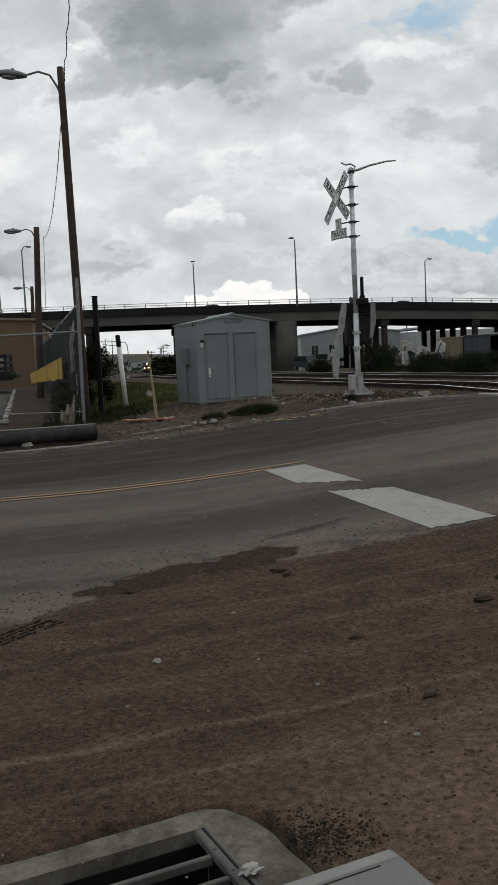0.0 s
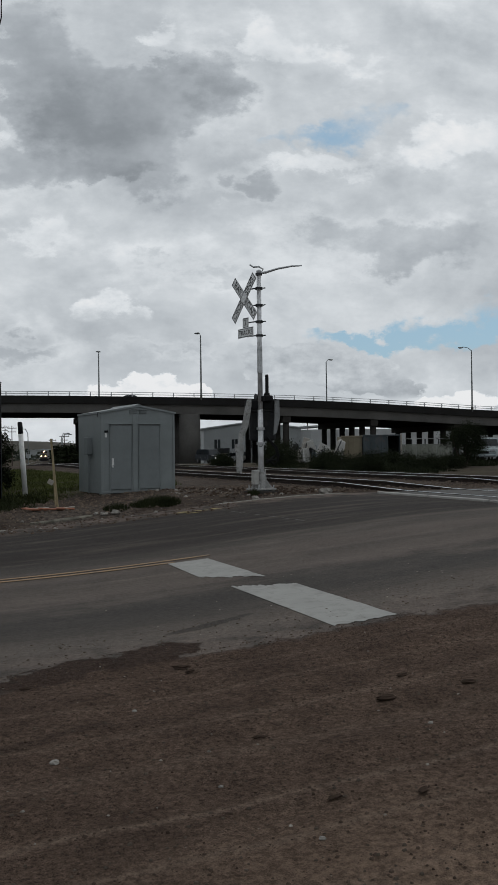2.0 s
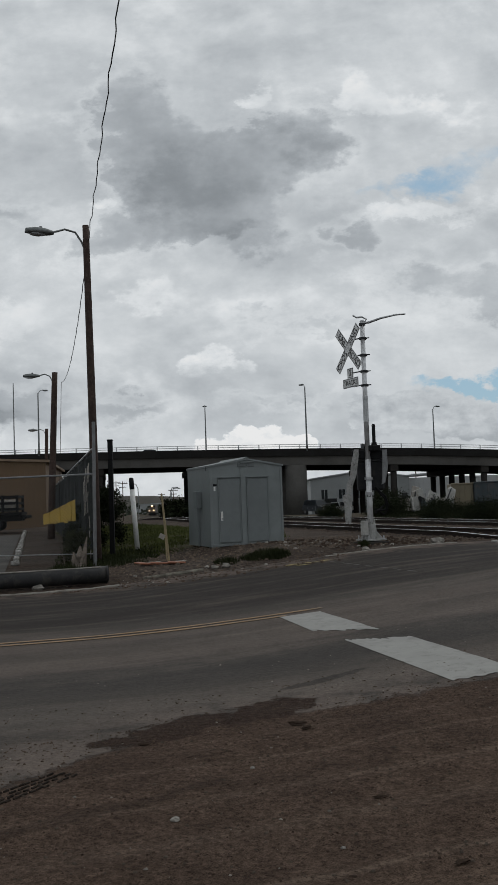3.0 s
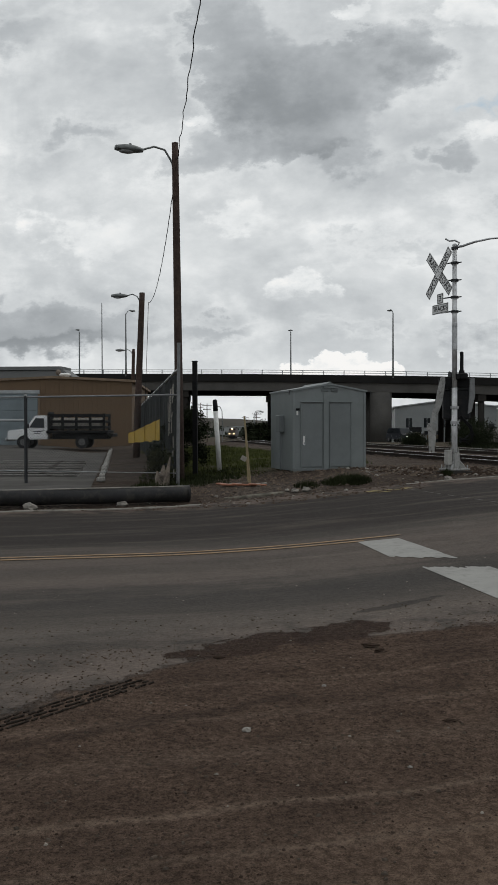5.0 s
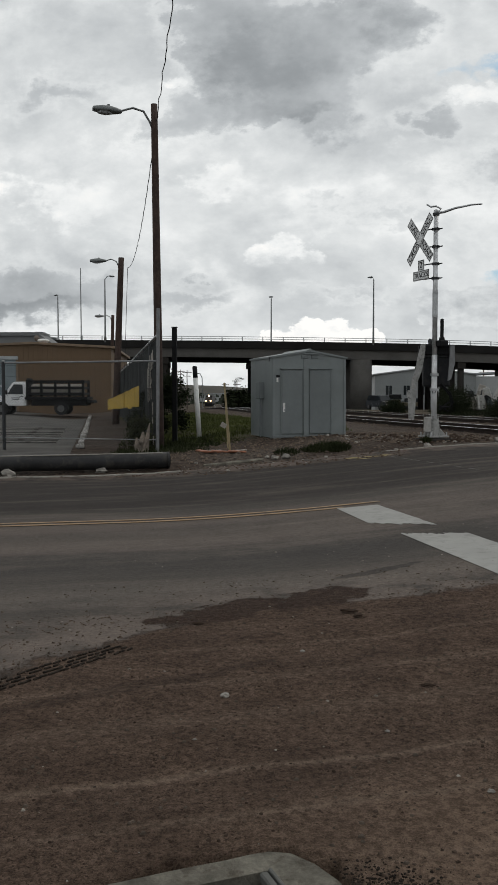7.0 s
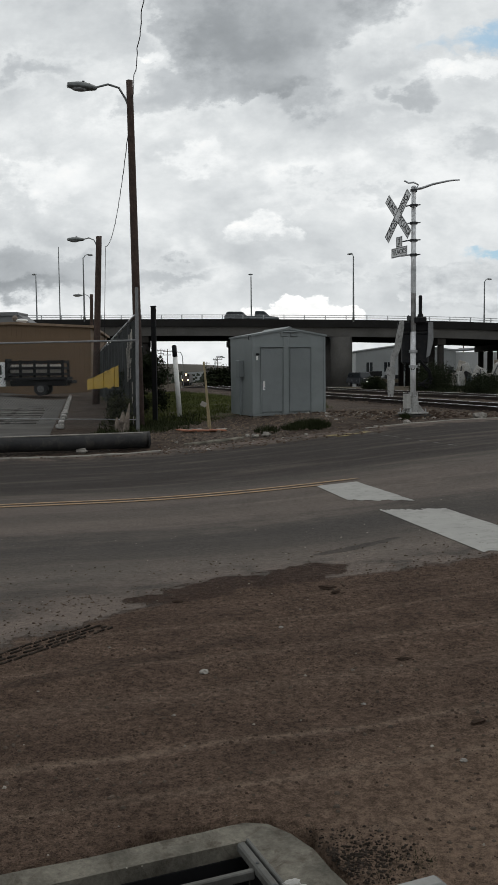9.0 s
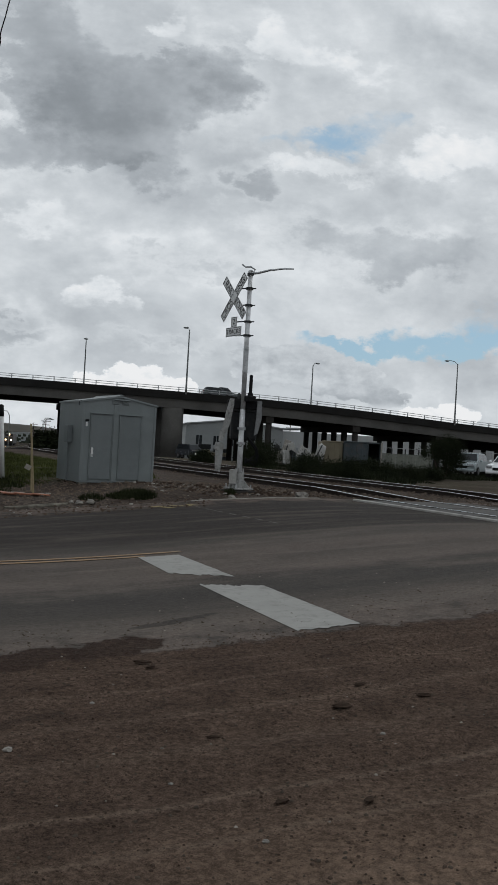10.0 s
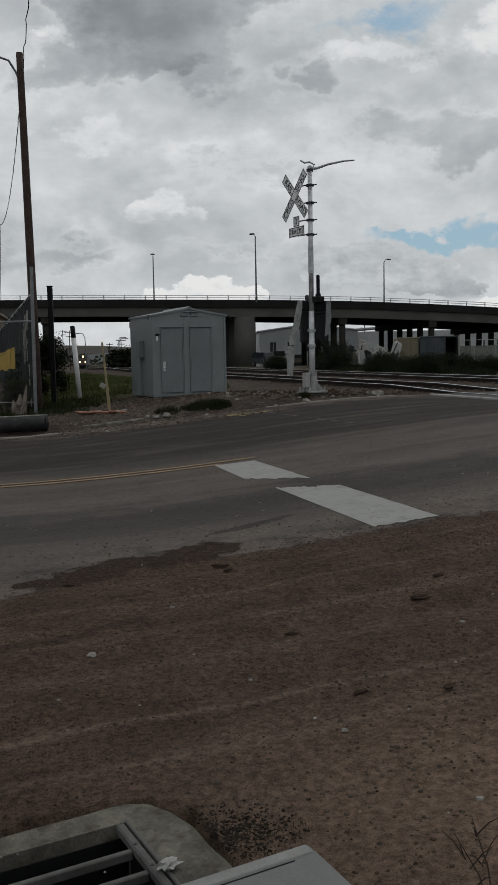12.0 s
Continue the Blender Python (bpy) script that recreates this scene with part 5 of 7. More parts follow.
def build_litter():
    bm = blob(B(), (0, 0, 0), (0.034, 0.023, 0.016), 0.7, 3, 4)
    for v in bm.verts:
        v.co += Vector((noise.noise(v.co * 60), noise.noise(v.co * 60 + Vector((5, 0, 0))), noise.noise(v.co * 70))) * 0.007
    ob = part("crumpled_wrapper", bm, M["gate_white"])
    ob.matrix_world = DRAIN @ Matrix.Translation((-0.262, 0.375, 0.022))
    return tagged(ob, "crumpled white plastic wrapper beside the grate", "litter")


build_litter()


# ---- things along the far kerb ----
def drop(x, y, dz=0.0):
    return Matrix.Translation((x, y, land(x, y) + dz))


M["kerb"] = mat("kerb_concrete", (0.24, 0.225, 0.20), 0.9, scale=3, grain=60, dirt=(0.09, 0.075, 0.06), dirt_amount=0.8, bump=0.3)


def build_pipe():
    a, b = Vector((-13.2, 14.85, 0)), Vector((-3.42, 18.45, 0))
    d = (b - a).normalized()
    o = thing("drain_pipe", drop(a.x, a.y, 0.16) @ Matrix.Rotation(math.atan2(d.y, d.x), 4, "Z"), "long dark grey pipe lying along the kerb", "pipe")
    ln = (b - a).length
    z1 = land(b.x, b.y) - land(a.x, a.y)
    bm = tube(B(), [(ln * k / 20, 0.015 * math.sin(k * 1.3), z1 * k / 20 + 0.004 * math.sin(k)) for k in range(21)], 0.165, 20)
    part("shell", bm, M["pipe"], o, "", True)
    part("end_ring", tube(B(), [(ln - 0.03, 0, z1), (ln + 0.01, 0, z1)], 0.170, 20), M["pipe"], o)
    # black disc on the closed end stands for the dark inside
    part("bore_disc", rod(B(), (ln + 0.015, 0, z1), (ln + 0.024, 0, z1), 0.135, None, 20), M["black"], o, "black disc painted as the shaded hollow")
    # narrow paler box set along the top of the pipe
    part("pale_ridge", box(B(), (ln / 2 - 0.03, -0.05, z1 / 2 + 0.150), (ln - 0.2, 0.075, 0.028), 0.01, Matrix.Rotation(-math.atan2(z1, ln), 4, "Y")), M["kerb"], o, "pale ridge along the top")
    for f in (0.35, 0.68):
        part("coupling", tube(B(), [(ln * f - 0.08, 0, z1 * f), (ln * f + 0.08, 0, z1 * f)], 0.173, 20), M["pipe"], o)
    return o


build_pipe()


def kerb_run(name, s0, s1, v, width, height, material, label, rough=0.02):
    """A low broken kerb along the road, following the land."""
    verts, faces = [], []
    n = max(4, int((s1 - s0) / 0.25))
    prof = [(-0.5, -0.12), (-0.46, 0.75), (-0.36, 1.0), (0.40, 1.0), (0.5, 0.8), (0.5, -0.12)]
    for k in range(n + 1):
        s = s0 + (s1 - s0) * k / n
        for a, b in prof:
            x, y = road_point(s, v + a * width + rough * noise.noise((s * 1.7, a, 1)))
            verts.append((x, y, land(x, y) - 0.02 + height * b * (1 + 0.35 * noise.noise((s * 2.1, 0, 5)))))
    m = len(prof)
    for k in range(n):
        for i in range(m - 1):
            p = k * m + i
            faces.append((p, p + 1, p + m + 1, p + m))
    faces += [tuple(range(m)), tuple(range(n * m, n * m + m))[::-1]]
    me = bpy.data.meshes.new(name)
    me.from_pydata(verts, [], faces)
    return tagged(part_of(name, me, material), label, "kerb", "", "structure")


M["kerb_pale"] = mat("pale_edge_concrete", (0.33, 0.32, 0.30), 0.85, scale=2, grain=60, dirt=(0.25, 0.23, 0.21), bump=0.2)
S0 = along(-6.83, 16.8)
kerb_run("kerb", S0 - 8, S0 + 3.9, -0.26, 0.12, 0.045, M["kerb"], "low stained concrete kerb in front of the pipe")
kerb_run("kerb", S0 + 4.5, S0 + 5.8, 0.35, 0.12, 0.05, M["apron"], "broken old concrete kerb half buried in dirt", 0.12)
kerb_run("kerb", S0 + 8.4, S0 + 11.6, -0.05, 0.12, 0.035, M["kerb"], "chipped concrete kerb beside the crossing")


def build_corner_fence():
    cx, cy = -4.40, 22.24
    z0 = land(cx, cy)
    o = thing("chain_link_fence", Matrix(), "chain link yard fence with grey steel posts and top rail", "fence")
    lx, ly = -9.48, 23.37
    d = Vector((lx - cx, ly - cy, 0))
    far = d * 2.2
    part("corner_post", rod(B(), (cx, cy, z0 - 0.3), (cx + 0.04, cy, z0 + 3.52), 0.045, 0.042, 12), M["post_grey"], o, "tall grey steel corner post")
    top = z0 + 2.23
    part("top_rail", rod(B(), (cx, cy, top), (cx + far.x, cy + far.y, top), 0.024), M["post_grey"], o)
    for f in (0.84, 1.5, 2.2):
        x, y = cx + d.x * f, cy + d.y * f
        part("line_post", rod(B(), (x, y, land(x, y) - 0.3), (x, y, top + 0.03), 0.045, None, 10), M["dark_metal"], o)
        part("post_cap", blob(B(), (x, y, top + 0.05), (0.05, 0.05, 0.03), 0, 1), M["galv"], o)
    g0, g1 = 0.84, 1.5
    for z in (z0 + 1.62,):
        part("gate_rail", rod(B(), (cx + d.x * g0, cy + d.y * g0, z), (cx + d.x * g1, cy + d.y * g1, z), 0.024), M["galv"], o)
    part("bottom_wire", rod(B(), (cx, cy, z0 + 0.28), (cx + far.x, cy + far.y, z0 + 0.28), 0.012, None, 5), M["galv"], o)
    # woven wire
    verts, faces = [], []
    ln, h, st = far.length, 2.1, 0.085
    u = far.normalized()
    def wire(x0, za, x1, zb):
        i = len(verts)
        w = 0.0028
        for x, zz in ((x0, za), (x1, zb)):
            p = Vector((cx, cy, z0 + 0.12)) + u * x + Vector((0, 0, zz))
            verts.extend([(p.x, p.y, p.z + w), (p.x, p.y + w * 1.5, p.z - w), (p.x, p.y - w * 1.5, p.z - w)])
        faces.extend([(i, i + 1, i + 4, i + 3), (i + 1, i + 2, i + 5, i + 4), (i + 2, i, i + 3, i + 5)])
    k = -h
    while k < ln:
        a0, a1 = max(k, 0), min(k + h, ln)
        wire(a0, a0 - k, a1, a1 - k)
        wire(a0, h - (a0 - k), a1, h - (a1 - k))
        k += st
    me = bpy.data.meshes.new("wire_mesh")
    me.from_pydata(verts, [], faces)
    tagged(part_of("wire_mesh", me, M["mesh"], o), "", "", "", "stuff")
    return o


build_corner_fence()


def build_side_fence():
    """Slatted fence that runs back from the corner towards the building."""
    a, b = Vector((-4.42, 22.3, 0)), Vector((-13.2, 54.8, 0))
    d = (b - a).normalized()
    q = Matrix.Rotation(math.atan2(d.y, d.x), 4, "Z")
    o = thing("slatted_fence", Matrix(), "tall chain link fence filled with dark privacy slats", "fence")
    ln = (b - a).length
    n = 13
    def top(f):
        return 2.85 - 0.30 * f
    for k in range(n):
        f = k / (n - 1)
        p = a.lerp(b, f)
        z = land(p.x, p.y)
        if k:
            part("post", rod(B(), (p.x, p.y, z - 0.2), (p.x, p.y, z + top(f) + 0.05), 0.04, None, 10), M["dark_metal"], o)
    pts = [(a.lerp(b, k / 12).x, a.lerp(b, k / 12).y, land(*a.lerp(b, k / 12).xy) + top(k / 12)) for k in range(13)]
    part("top_rail", tube(B(), pts, 0.03, 8), M["galv"], o)
    me = None
    count = 260
    for k in range(count):
        f = (k + 0.5) / count
        if random.random() < 0.05:
            continue
        p = a.lerp(b, f)
        if me is None:
            bm = box(B(), (0, 0, 0.5), (ln / count * 0.86, 0.012, 1.0))
            me = bpy.data.meshes.new("slat")
            bm.to_mesh(me)
            bm.free()
            me.materials.append(M["slat"])
        s = new("slat", me)
        s.parent = o
        s.matrix_world = Matrix.Translation((p.x, p.y, land(p.x, p.y) + 0.06)) @ q @ Matrix.Rotation(random.uniform(-0.03, 0.03), 4, "Y") @ Matrix.Diagonal((1, 1, top(f) - 0.12 - random.random() * 0.05, 1))
    # torn pale sheets caught in the mesh
    for f, z, w, h in ((0.015, 2.35, 0.12, 0.35), (0.03, 1.75, 0.35, 0.06), (0.045, 2.0, 0.10, 0.9), (0.02, 0.75, 0.10, 0.16), (0.012, 0.25, 0.16, 0.20), (0.062, 1.75, 0.07, 1.05), (0.078, 1.65, 0.05, 0.95), (0.026, 2.25, 0.22, 0.40), (0.036, 1.45, 0.06, 0.35), (0.018, 1.05, 0.08, 0.30)):
        p = a.lerp(b, f) + Vector((-0.06, -0.03, 0))
        bm = box(B(), (p.x, p.y, land(p.x, p.y) + z), (w * 0.9, 0.02, h), 0.005, q @ Matrix.Rotation(0.25, 4, "Y"))
        part("torn_sheet", bm, M["cloth"], o, "torn pale plastic caught in the fence")
    return o


build_side_fence()


def build_yellow_guard():
    a, b = Vector((-5.15, 23.6, 1.72)), Vector((-6.75, 26.6, 1.45))
    o = thing("warning_banner", Matrix(), "faded yellow plastic banner tied inside the fence", "banner")
    n = 9
    for k in range(n):
        bm = B()
        ring = []
        for f in (k / n, (k + 0.97) / n):
            p = a.lerp(b, f)
            hi = p.z + 0.10 - 0.13 * f + 0.012 * math.sin(k * 2.6)
            lo = hi - (0.56 - 0.28 * f) - 0.015 * math.sin(k * 4.1)
            out = Vector((0.02 * math.sin(k * 1.9), 0.03, 0))
            ring.append([bm.verts.new((p.x + e * out.x, p.y + e * out.y, z)) for e, z in ((-0.5, lo), (0.5, lo), (0.5, hi), (-0.5, hi))])
        for i in range(4):
            bm.faces.new((ring[0][i], ring[0][(i + 1) % 4], ring[1][(i + 1) % 4], ring[1][i]))
        bm.faces.new(ring[0][::-1])
        bm.faces.new(ring[1])
        bmesh.ops.recalc_face_normals(bm, faces=bm.faces)
        part("strip", bm, M["yellow"], o)
    part("tie_rope", tube(B(), [(-4.45, 22.3, 1.75), a, b, (-7.6, 34.0, 1.2)], 0.008, 4), M["black"], o)
    return o


build_yellow_guard()


M["stump"] = mat("bleached_wood", (0.185, 0.155, 0.130), 0.9, scale=6, grain=40, vary=0.35, bump=0.5, dirt=(0.06, 0.05, 0.04))


def build_posts():
    z = land(-4.44, 24.95)
    o = thing("steel_post", drop(-4.44, 24.95), "tall black square steel post beside the fence", "post")
    part("shaft", box(B(), (0, 0, 1.58), (0.13, 0.13, 3.2), 0.01), M["black"], o)
    part("cap", box(B(), (0, 0, 3.20), (0.15, 0.15, 0.03), 0.006), M["black"], o)
    o = thing("marker_post", drop(-3.98, 26.50), "leaning white marker post with a black top", "post")
    a, b = Vector((0.0, 0, -0.1)), Vector((-0.14, 0, 2.08))
    part("shaft", rod(B(), a, a.lerp(b, 0.86), 0.075, 0.07, 14), M["white"], o, "scuffed white tube", True)
    part("tip", rod(B(), a.lerp(b, 0.86), b, 0.072, 0.07, 14), M["black"], o, "black rubber tip", True)
    part("dome", blob(B(), b, (0.07, 0.07, 0.045), 0), M["black"], o)
    o = thing("wooden_stake", drop(-2.46, 20.64), "leaning yellowish wooden survey stake", "stake")
    part("shaft", box(B(), (0, 0, 0.76), (0.042, 0.03, 1.66), 0.005, Matrix.Rotation(radians(-5), 4, "Y")), M["stake"], o)
    part("ribbon", box(B(), (-0.085, -0.03, 0.62), (0.13, 0.012, 0.11), 0.004, Matrix.Rotation(0.5, 4, "Y")), M["cloth"], o, "pale ribbon")
    o = thing("wooden_stake", drop(-2.62, 21.6), "thin leaning wooden survey stake", "stake")
    part("shaft", box(B(), (0.02, 0, 0.75), (0.03, 0.025, 1.6), 0.004, Matrix.Rotation(radians(-3), 4, "Y")), M["stake"], o)
    o = thing("log_stump", drop(-4.75, 22.05), "pale splintered stump wrapped at the fence foot", "stump")
    for k, (x, y, lean, w, h) in enumerate(((0.0, 0.0, 0.03, 0.10, 0.50), (0.09, 0.03, 0.10, 0.06, 0.72), (-0.09, 0.02, -0.05, 0.08, 0.36), (0.05, -0.06, 0.14, 0.05, 0.40))):
        part("splinter", tube(B(), [(x, y, -0.05), (x + lean * 0.4, y, h * 0.5), (x + lean, y + 0.01, h)], [w * 1.3, w, w * 0.25], 6), M["stump"], o)


build_posts()


def build_debris():
    for x, y, yaw, ln in ((-2.85, 20.75, 20, 0.5), (-2.45, 20.45, 8, 0.7), (-3.05, 21.0, -40, 0.45), (-2.2, 20.35, 15, 0.4)):
        o = thing("plastic_debris", drop(x, y, 0.03) @ Matrix.Rotation(radians(yaw), 4, "Z"), "broken faded orange plastic strip in the dirt", "debris", "orange debris by the kerb")
        part("strip", box(B(), (0, 0, 0), (ln, 0.16, 0.035), 0.01, Matrix.Rotation(0.06, 4, "Y")), M["orange"], o)
        part("fragment", box(B(), (ln * 0.4, 0.1, 0.02), (0.16, 0.07, 0.03), 0.008, Matrix.Rotation(0.6, 4, "Z")), M["cloth"], o)
    for x, y, sx in ((-1.28, 19.20, 0.09), (-1.05, 19.25, 0.11), (-1.45, 19.28, 0.06), (-6.3, 17.05, 0.17), (-4.67, 17.85, 0.13), (2.0, 20.1, 0.10), (3.7, 20.9, 0.17), (-0.2, 19.1, 0.05), (1.3, 19.7, 0.06), (-2.9, 18.8, 0.05)):
        ob = part("loose_rock", blob(B(), (0, 0, sx * 0.3), (sx * 0.85, sx * 0.6, sx * 0.5), 0.6, 2, x * 3 + y), M["rock"])
        ob.matrix_world = drop(x, y)
        tagged(ob, "pale broken stone lying by the kerb", "rock", "stones by the kerb")
    for x, y, w, h, yaw in ((0.35, 18.55, 0.32, 0.30, 10), (0.72, 18.62, 0.36, 0.22, -8), (1.02, 18.7, 0.22, 0.34, 20), (0.55, 18.28, 0.30, 0.16, 5)):
        c, q = math.cos(radians(yaw)), math.sin(radians(yaw))
        quad = [(x + c * a * w - q * b * h, y + q * a * w + c * b * h) for a, b in ((-0.5, 0.5), (0.5, 0.5), (0.5, -0.5), (-0.5, -0.5))]
        ragged_patch("painted_mark", quad, M["line_faded"], (0.8, 0.8, 0.8, 0.8), "smeared yellow utility paint on the asphalt", n=14)
    for k in range(7):
        f0, f1 = k / 7, (k + random.uniform(0.45, 0.9)) / 7
        strip("painted_line", (1.1 + 1.3 * f0, 18.3 - 3.4 * f0), (1.1 + 1.3 * f1, 18.3 - 3.4 * f1), 0.024, M["line_pale"], "thin broken white line on the asphalt", n=8)


M["line_faded"] = paint_material("smeared_yellow_paint", (0.24, 0.19, 0.07), 0.9)
M["line_pale"] = paint_material("faded_white_line", (0.11, 0.105, 0.10), 0.95)
build_debris()


# ---- grass, weeds and shrubs ----
def blades(name, spots, material, label, width=0.012):
    """Tufts of bent blades; spots of (x, y, radius, height, count)."""
    verts, faces = [], []
    for x, y, r, h, n in spots:
        for _ in range(n):
            a, q = random.uniform(0, 6.283), r * math.sqrt(random.random())
            bx, by = x + q * math.cos(a), y + q * math.sin(a)
            bz = land(bx, by) - 0.02
            hh = h * random.uniform(0.45, 1.0) * (1.1 - 0.5 * q / r)
            t, lean = random.uniform(0, 6.283), random.uniform(0.1, 0.7) * hh
            wx, wy = math.cos(t) * width, math.sin(t) * width
            dx, dy = -math.sin(t) * lean, math.cos(t) * lean
            i = len(verts)
            verts.extend([(bx - wx, by - wy, bz), (bx + wx, by + wy, bz), (bx + dx * 0.4 + wx * 0.8, by + dy * 0.4 + wy * 0.8, bz + hh * 0.6),
                          (bx + dx * 0.4 - wx * 0.8, by + dy * 0.4 - wy * 0.8, bz + hh * 0.6), (bx + dx, by + dy, bz + hh)])
            faces.extend([(i, i + 1, i + 2, i + 3), (i + 3, i + 2, i + 4)])
    me = bpy.data.meshes.new(name)
    me.from_pydata(verts, [], faces)
    return tagged(part_of(name, me, material), label, "grass", "", "stuff")


def spread(n, x0, x1, y0, y1, keep=lambda x, y: True):
    out = []
    while len(out) < n:
        x, y = random.uniform(x0, x1), random.uniform(y0, y1)
        if keep(x, y):
            out.append((x, y))
    return out


def verge(x, y):
    return past_kerb(x, y) > 2.6 and off_rail(x, y) > 3.0 and x > -4.2 - 0.27 * (y - 22) and not (-2.6 < x < 1.2 and 22.0 < y < 27.0)


blades("grass", [(x, y, 0.4, random.uniform(0.08, 0.24), 46) for x, y in spread(900, -12, 0.5, 23.5, 50, verge)], M["grass"], "rough green grass on the verge beside the track", 0.008)
blades("weeds", [(x + random.uniform(-0.06, 0.06), y + random.uniform(-0.12, 0.12), random.uniform(0.12, 0.30), random.uniform(0.12, 0.30), 380) for x, y in ((-0.55, 19.92), (-0.42, 19.95), (-0.3, 20.0), (-0.2, 20.02), (-0.1, 20.05), (0.02, 20.1), (0.12, 20.1), (-0.25, 20.1), (-0.15, 19.95), (-0.05, 20.0), (-1.0, 19.78), (2.0, 20.75))], M["tuft"], "dark tuft of weeds in front of the shed", 0.005)
blades("weeds", [(x, y, 0.07, random.uniform(0.012, 0.04), 60) for x, y in spread(46, -0.03, 0.38, 2.72, 3.06, lambda x, y: drain_at(x, y)[0] > 0.02 and noise.noise((x * 6, y * 6, 2)) > -0.25)], M["tuft"], "matted dark dead grass beside the drain apron", 0.002)
blades("weeds", [(x, y, 0.3, random.uniform(0.10, 0.26), 90) for x, y in spread(60, -5.2, -3.2, 21.4, 26, lambda x, y: True)], M["tuft"], "dark weeds round the fence foot", 0.007)
blades("weeds", [(x, y, 0.7, random.uniform(0.15, 0.45), 140) for x, y in spread(300, 6, 34, 33, 62, lambda x, y: off_rail(x, y) < -8.6 and not (x > 12.0 and y < 45.5))], M["leaf"], "dark tall weeds beyond the tracks", 0.012)


def build_shrub(name, x, y, w, h, count, leaf, material, label, trunk=True):
    o = thing(name, drop(x, y), label, "shrub")
    bm = B()
    if trunk:
        for k in range(5):
            a = k * 1.26 + x
            rod(bm, (0.05 * math.cos(a), 0.05 * math.sin(a), -0.1), (w * 0.28 * math.cos(a), w * 0.28 * math.sin(a), h * 0.55), 0.05, 0.015, 6)
        part("stems", bm, M["wood"], o)
    else:
        bm.free()
    verts, faces = [], []
    clumps = [(random.uniform(-1, 1), random.uniform(-1, 1), random.uniform(0.12, 1.0)) for _ in range(26)]
    for _ in range(count):
        cx, cy, cz = random.choice(clumps)
        k = math.sqrt(max(0.05, 1 - (2 * cz - 0.95) ** 2 * 0.8))
        p = Vector((cx * w * 0.42 * k, cy * w * 0.42 * k, cz * h * 0.86)) + Vector((random.gauss(0, 1), random.gauss(0, 1), random.gauss(0, 1))) * w * 0.085
        p.z = max(0.02, p.z)
        r = Matrix.Rotation(random.uniform(0, 6.28), 3, Vector((random.gauss(0, 1), random.gauss(0, 1), random.gauss(0, 1))))
        i = len(verts)
        for a, b in ((-1, -0.5), (1, -0.5), (1.2, 0.5), (-0.8, 0.5)):
            verts.append(tuple(p + r @ Vector((a * leaf, b * leaf, 0))))
        faces.append((i, i + 1, i + 2, i + 3))
    me = bpy.data.meshes.new("crown")
    me.from_pydata(verts, [], faces)
    part_of("crown", me, material, o)
    return o


build_shrub("bush", 14.75, 44.0, 2.2, 2.5, 26000, 0.022, M["leaf"], "dense dark rounded bush beyond the tracks")
for x, y, w, h in ((8.5, 37.5, 1.6, 0.6), (11.5, 39.5, 1.8, 0.6), (7.2, 41, 1.8, 0.6), (9.8, 43, 1.8, 0.7), (13.2, 41, 1.4, 0.5)):
    build_shrub("bush", x, y, w, h, 6500, 0.024, M["leaf"], "low dark scrub bush beyond the tracks", False)
for x, y, w, h in ((-13, 150, 6, 3.6), (-17.5, 158, 5, 3.4), (-31, 160, 7, 3.4), (-11, 170, 8, 4.4), (-15, 140, 4, 2.4), (-11.6, 112, 3.5, 2.3)):
    build_shrub("bush", x, y, w, h, 1800, 0.2, M["leaf"], "dark scrubby trees along the track")
for x, y, w, h in ((6.4, 50, 2.4, 0.8), (9.0, 48.5, 2.4, 0.7), (12.0, 47, 2.2, 0.6), (7.4, 57, 2.4, 1.5), (3.4, 54, 1.6, 0.6)):
    build_shrub("bush", x, y, w, h, 7000, 0.032, M["leaf"], "low dark scrub bush beyond the tracks", False)
build_shrub("bush", -5.0, 23.0, 0.9, 0.9, 2200, 0.028, M["leaf_olive"], "dusty weed bush at the fence foot", False)
build_shrub("bush", -5.2, 28.3, 1.3, 2.2, 5200, 0.035, M["leaf"], "tall dark weed bush beside the fence", False)
build_shrub("bush", -5.7, 27.5, 1.2, 1.6, 2400, 0.035, M["leaf"], "dark weed bush behind the fence post", False)


# ---- crossing panels ----
def build_panels():
    for first in (0.0, 4.4):
        o = thing("level_crossing", Matrix(), "dark concrete road crossing laid between the rails", "level crossing", "road crossings over the tracks")
        for off, w in ((-0.42, 0.62), (0.7175, 1.22), (1.86, 0.62)):
            y = -2.0
            while y < 20.4:
                p, d = track_point(y + 0.9, first + off)
                part("panel", box(B(), (p.x, p.y, track_height(y, 0) - 0.08), (w, 1.88, 0.16), 0.015, Matrix.Rotation(math.atan2(d.y, d.x) - math.pi / 2, 4, "Z")), M["panel"], o)
                y += 1.9
    o = thing("crossing_edge", Matrix(), "pale worn concrete edge strip along the near rail", "kerb", "", "structure")
    y = 0.0
    while y < 20.0:
        p, d = track_point(y + 0.9, -0.82)
        part("edge_strip", box(B(), (p.x, p.y, track_height(y, 0) - 0.05), (0.13, 1.86, 0.125), 0.012, Matrix.Rotation(math.atan2(d.y, d.x) - math.pi / 2, 4, "Z")), M["kerb_pale"], o)
        y += 1.9


M["panel"] = mat("panel_concrete", (0.075, 0.071, 0.066), 0.85, scale=2, grain=60, dirt=(0.07, 0.065, 0.06), piece=0.35, bump=0.3)
build_panels()


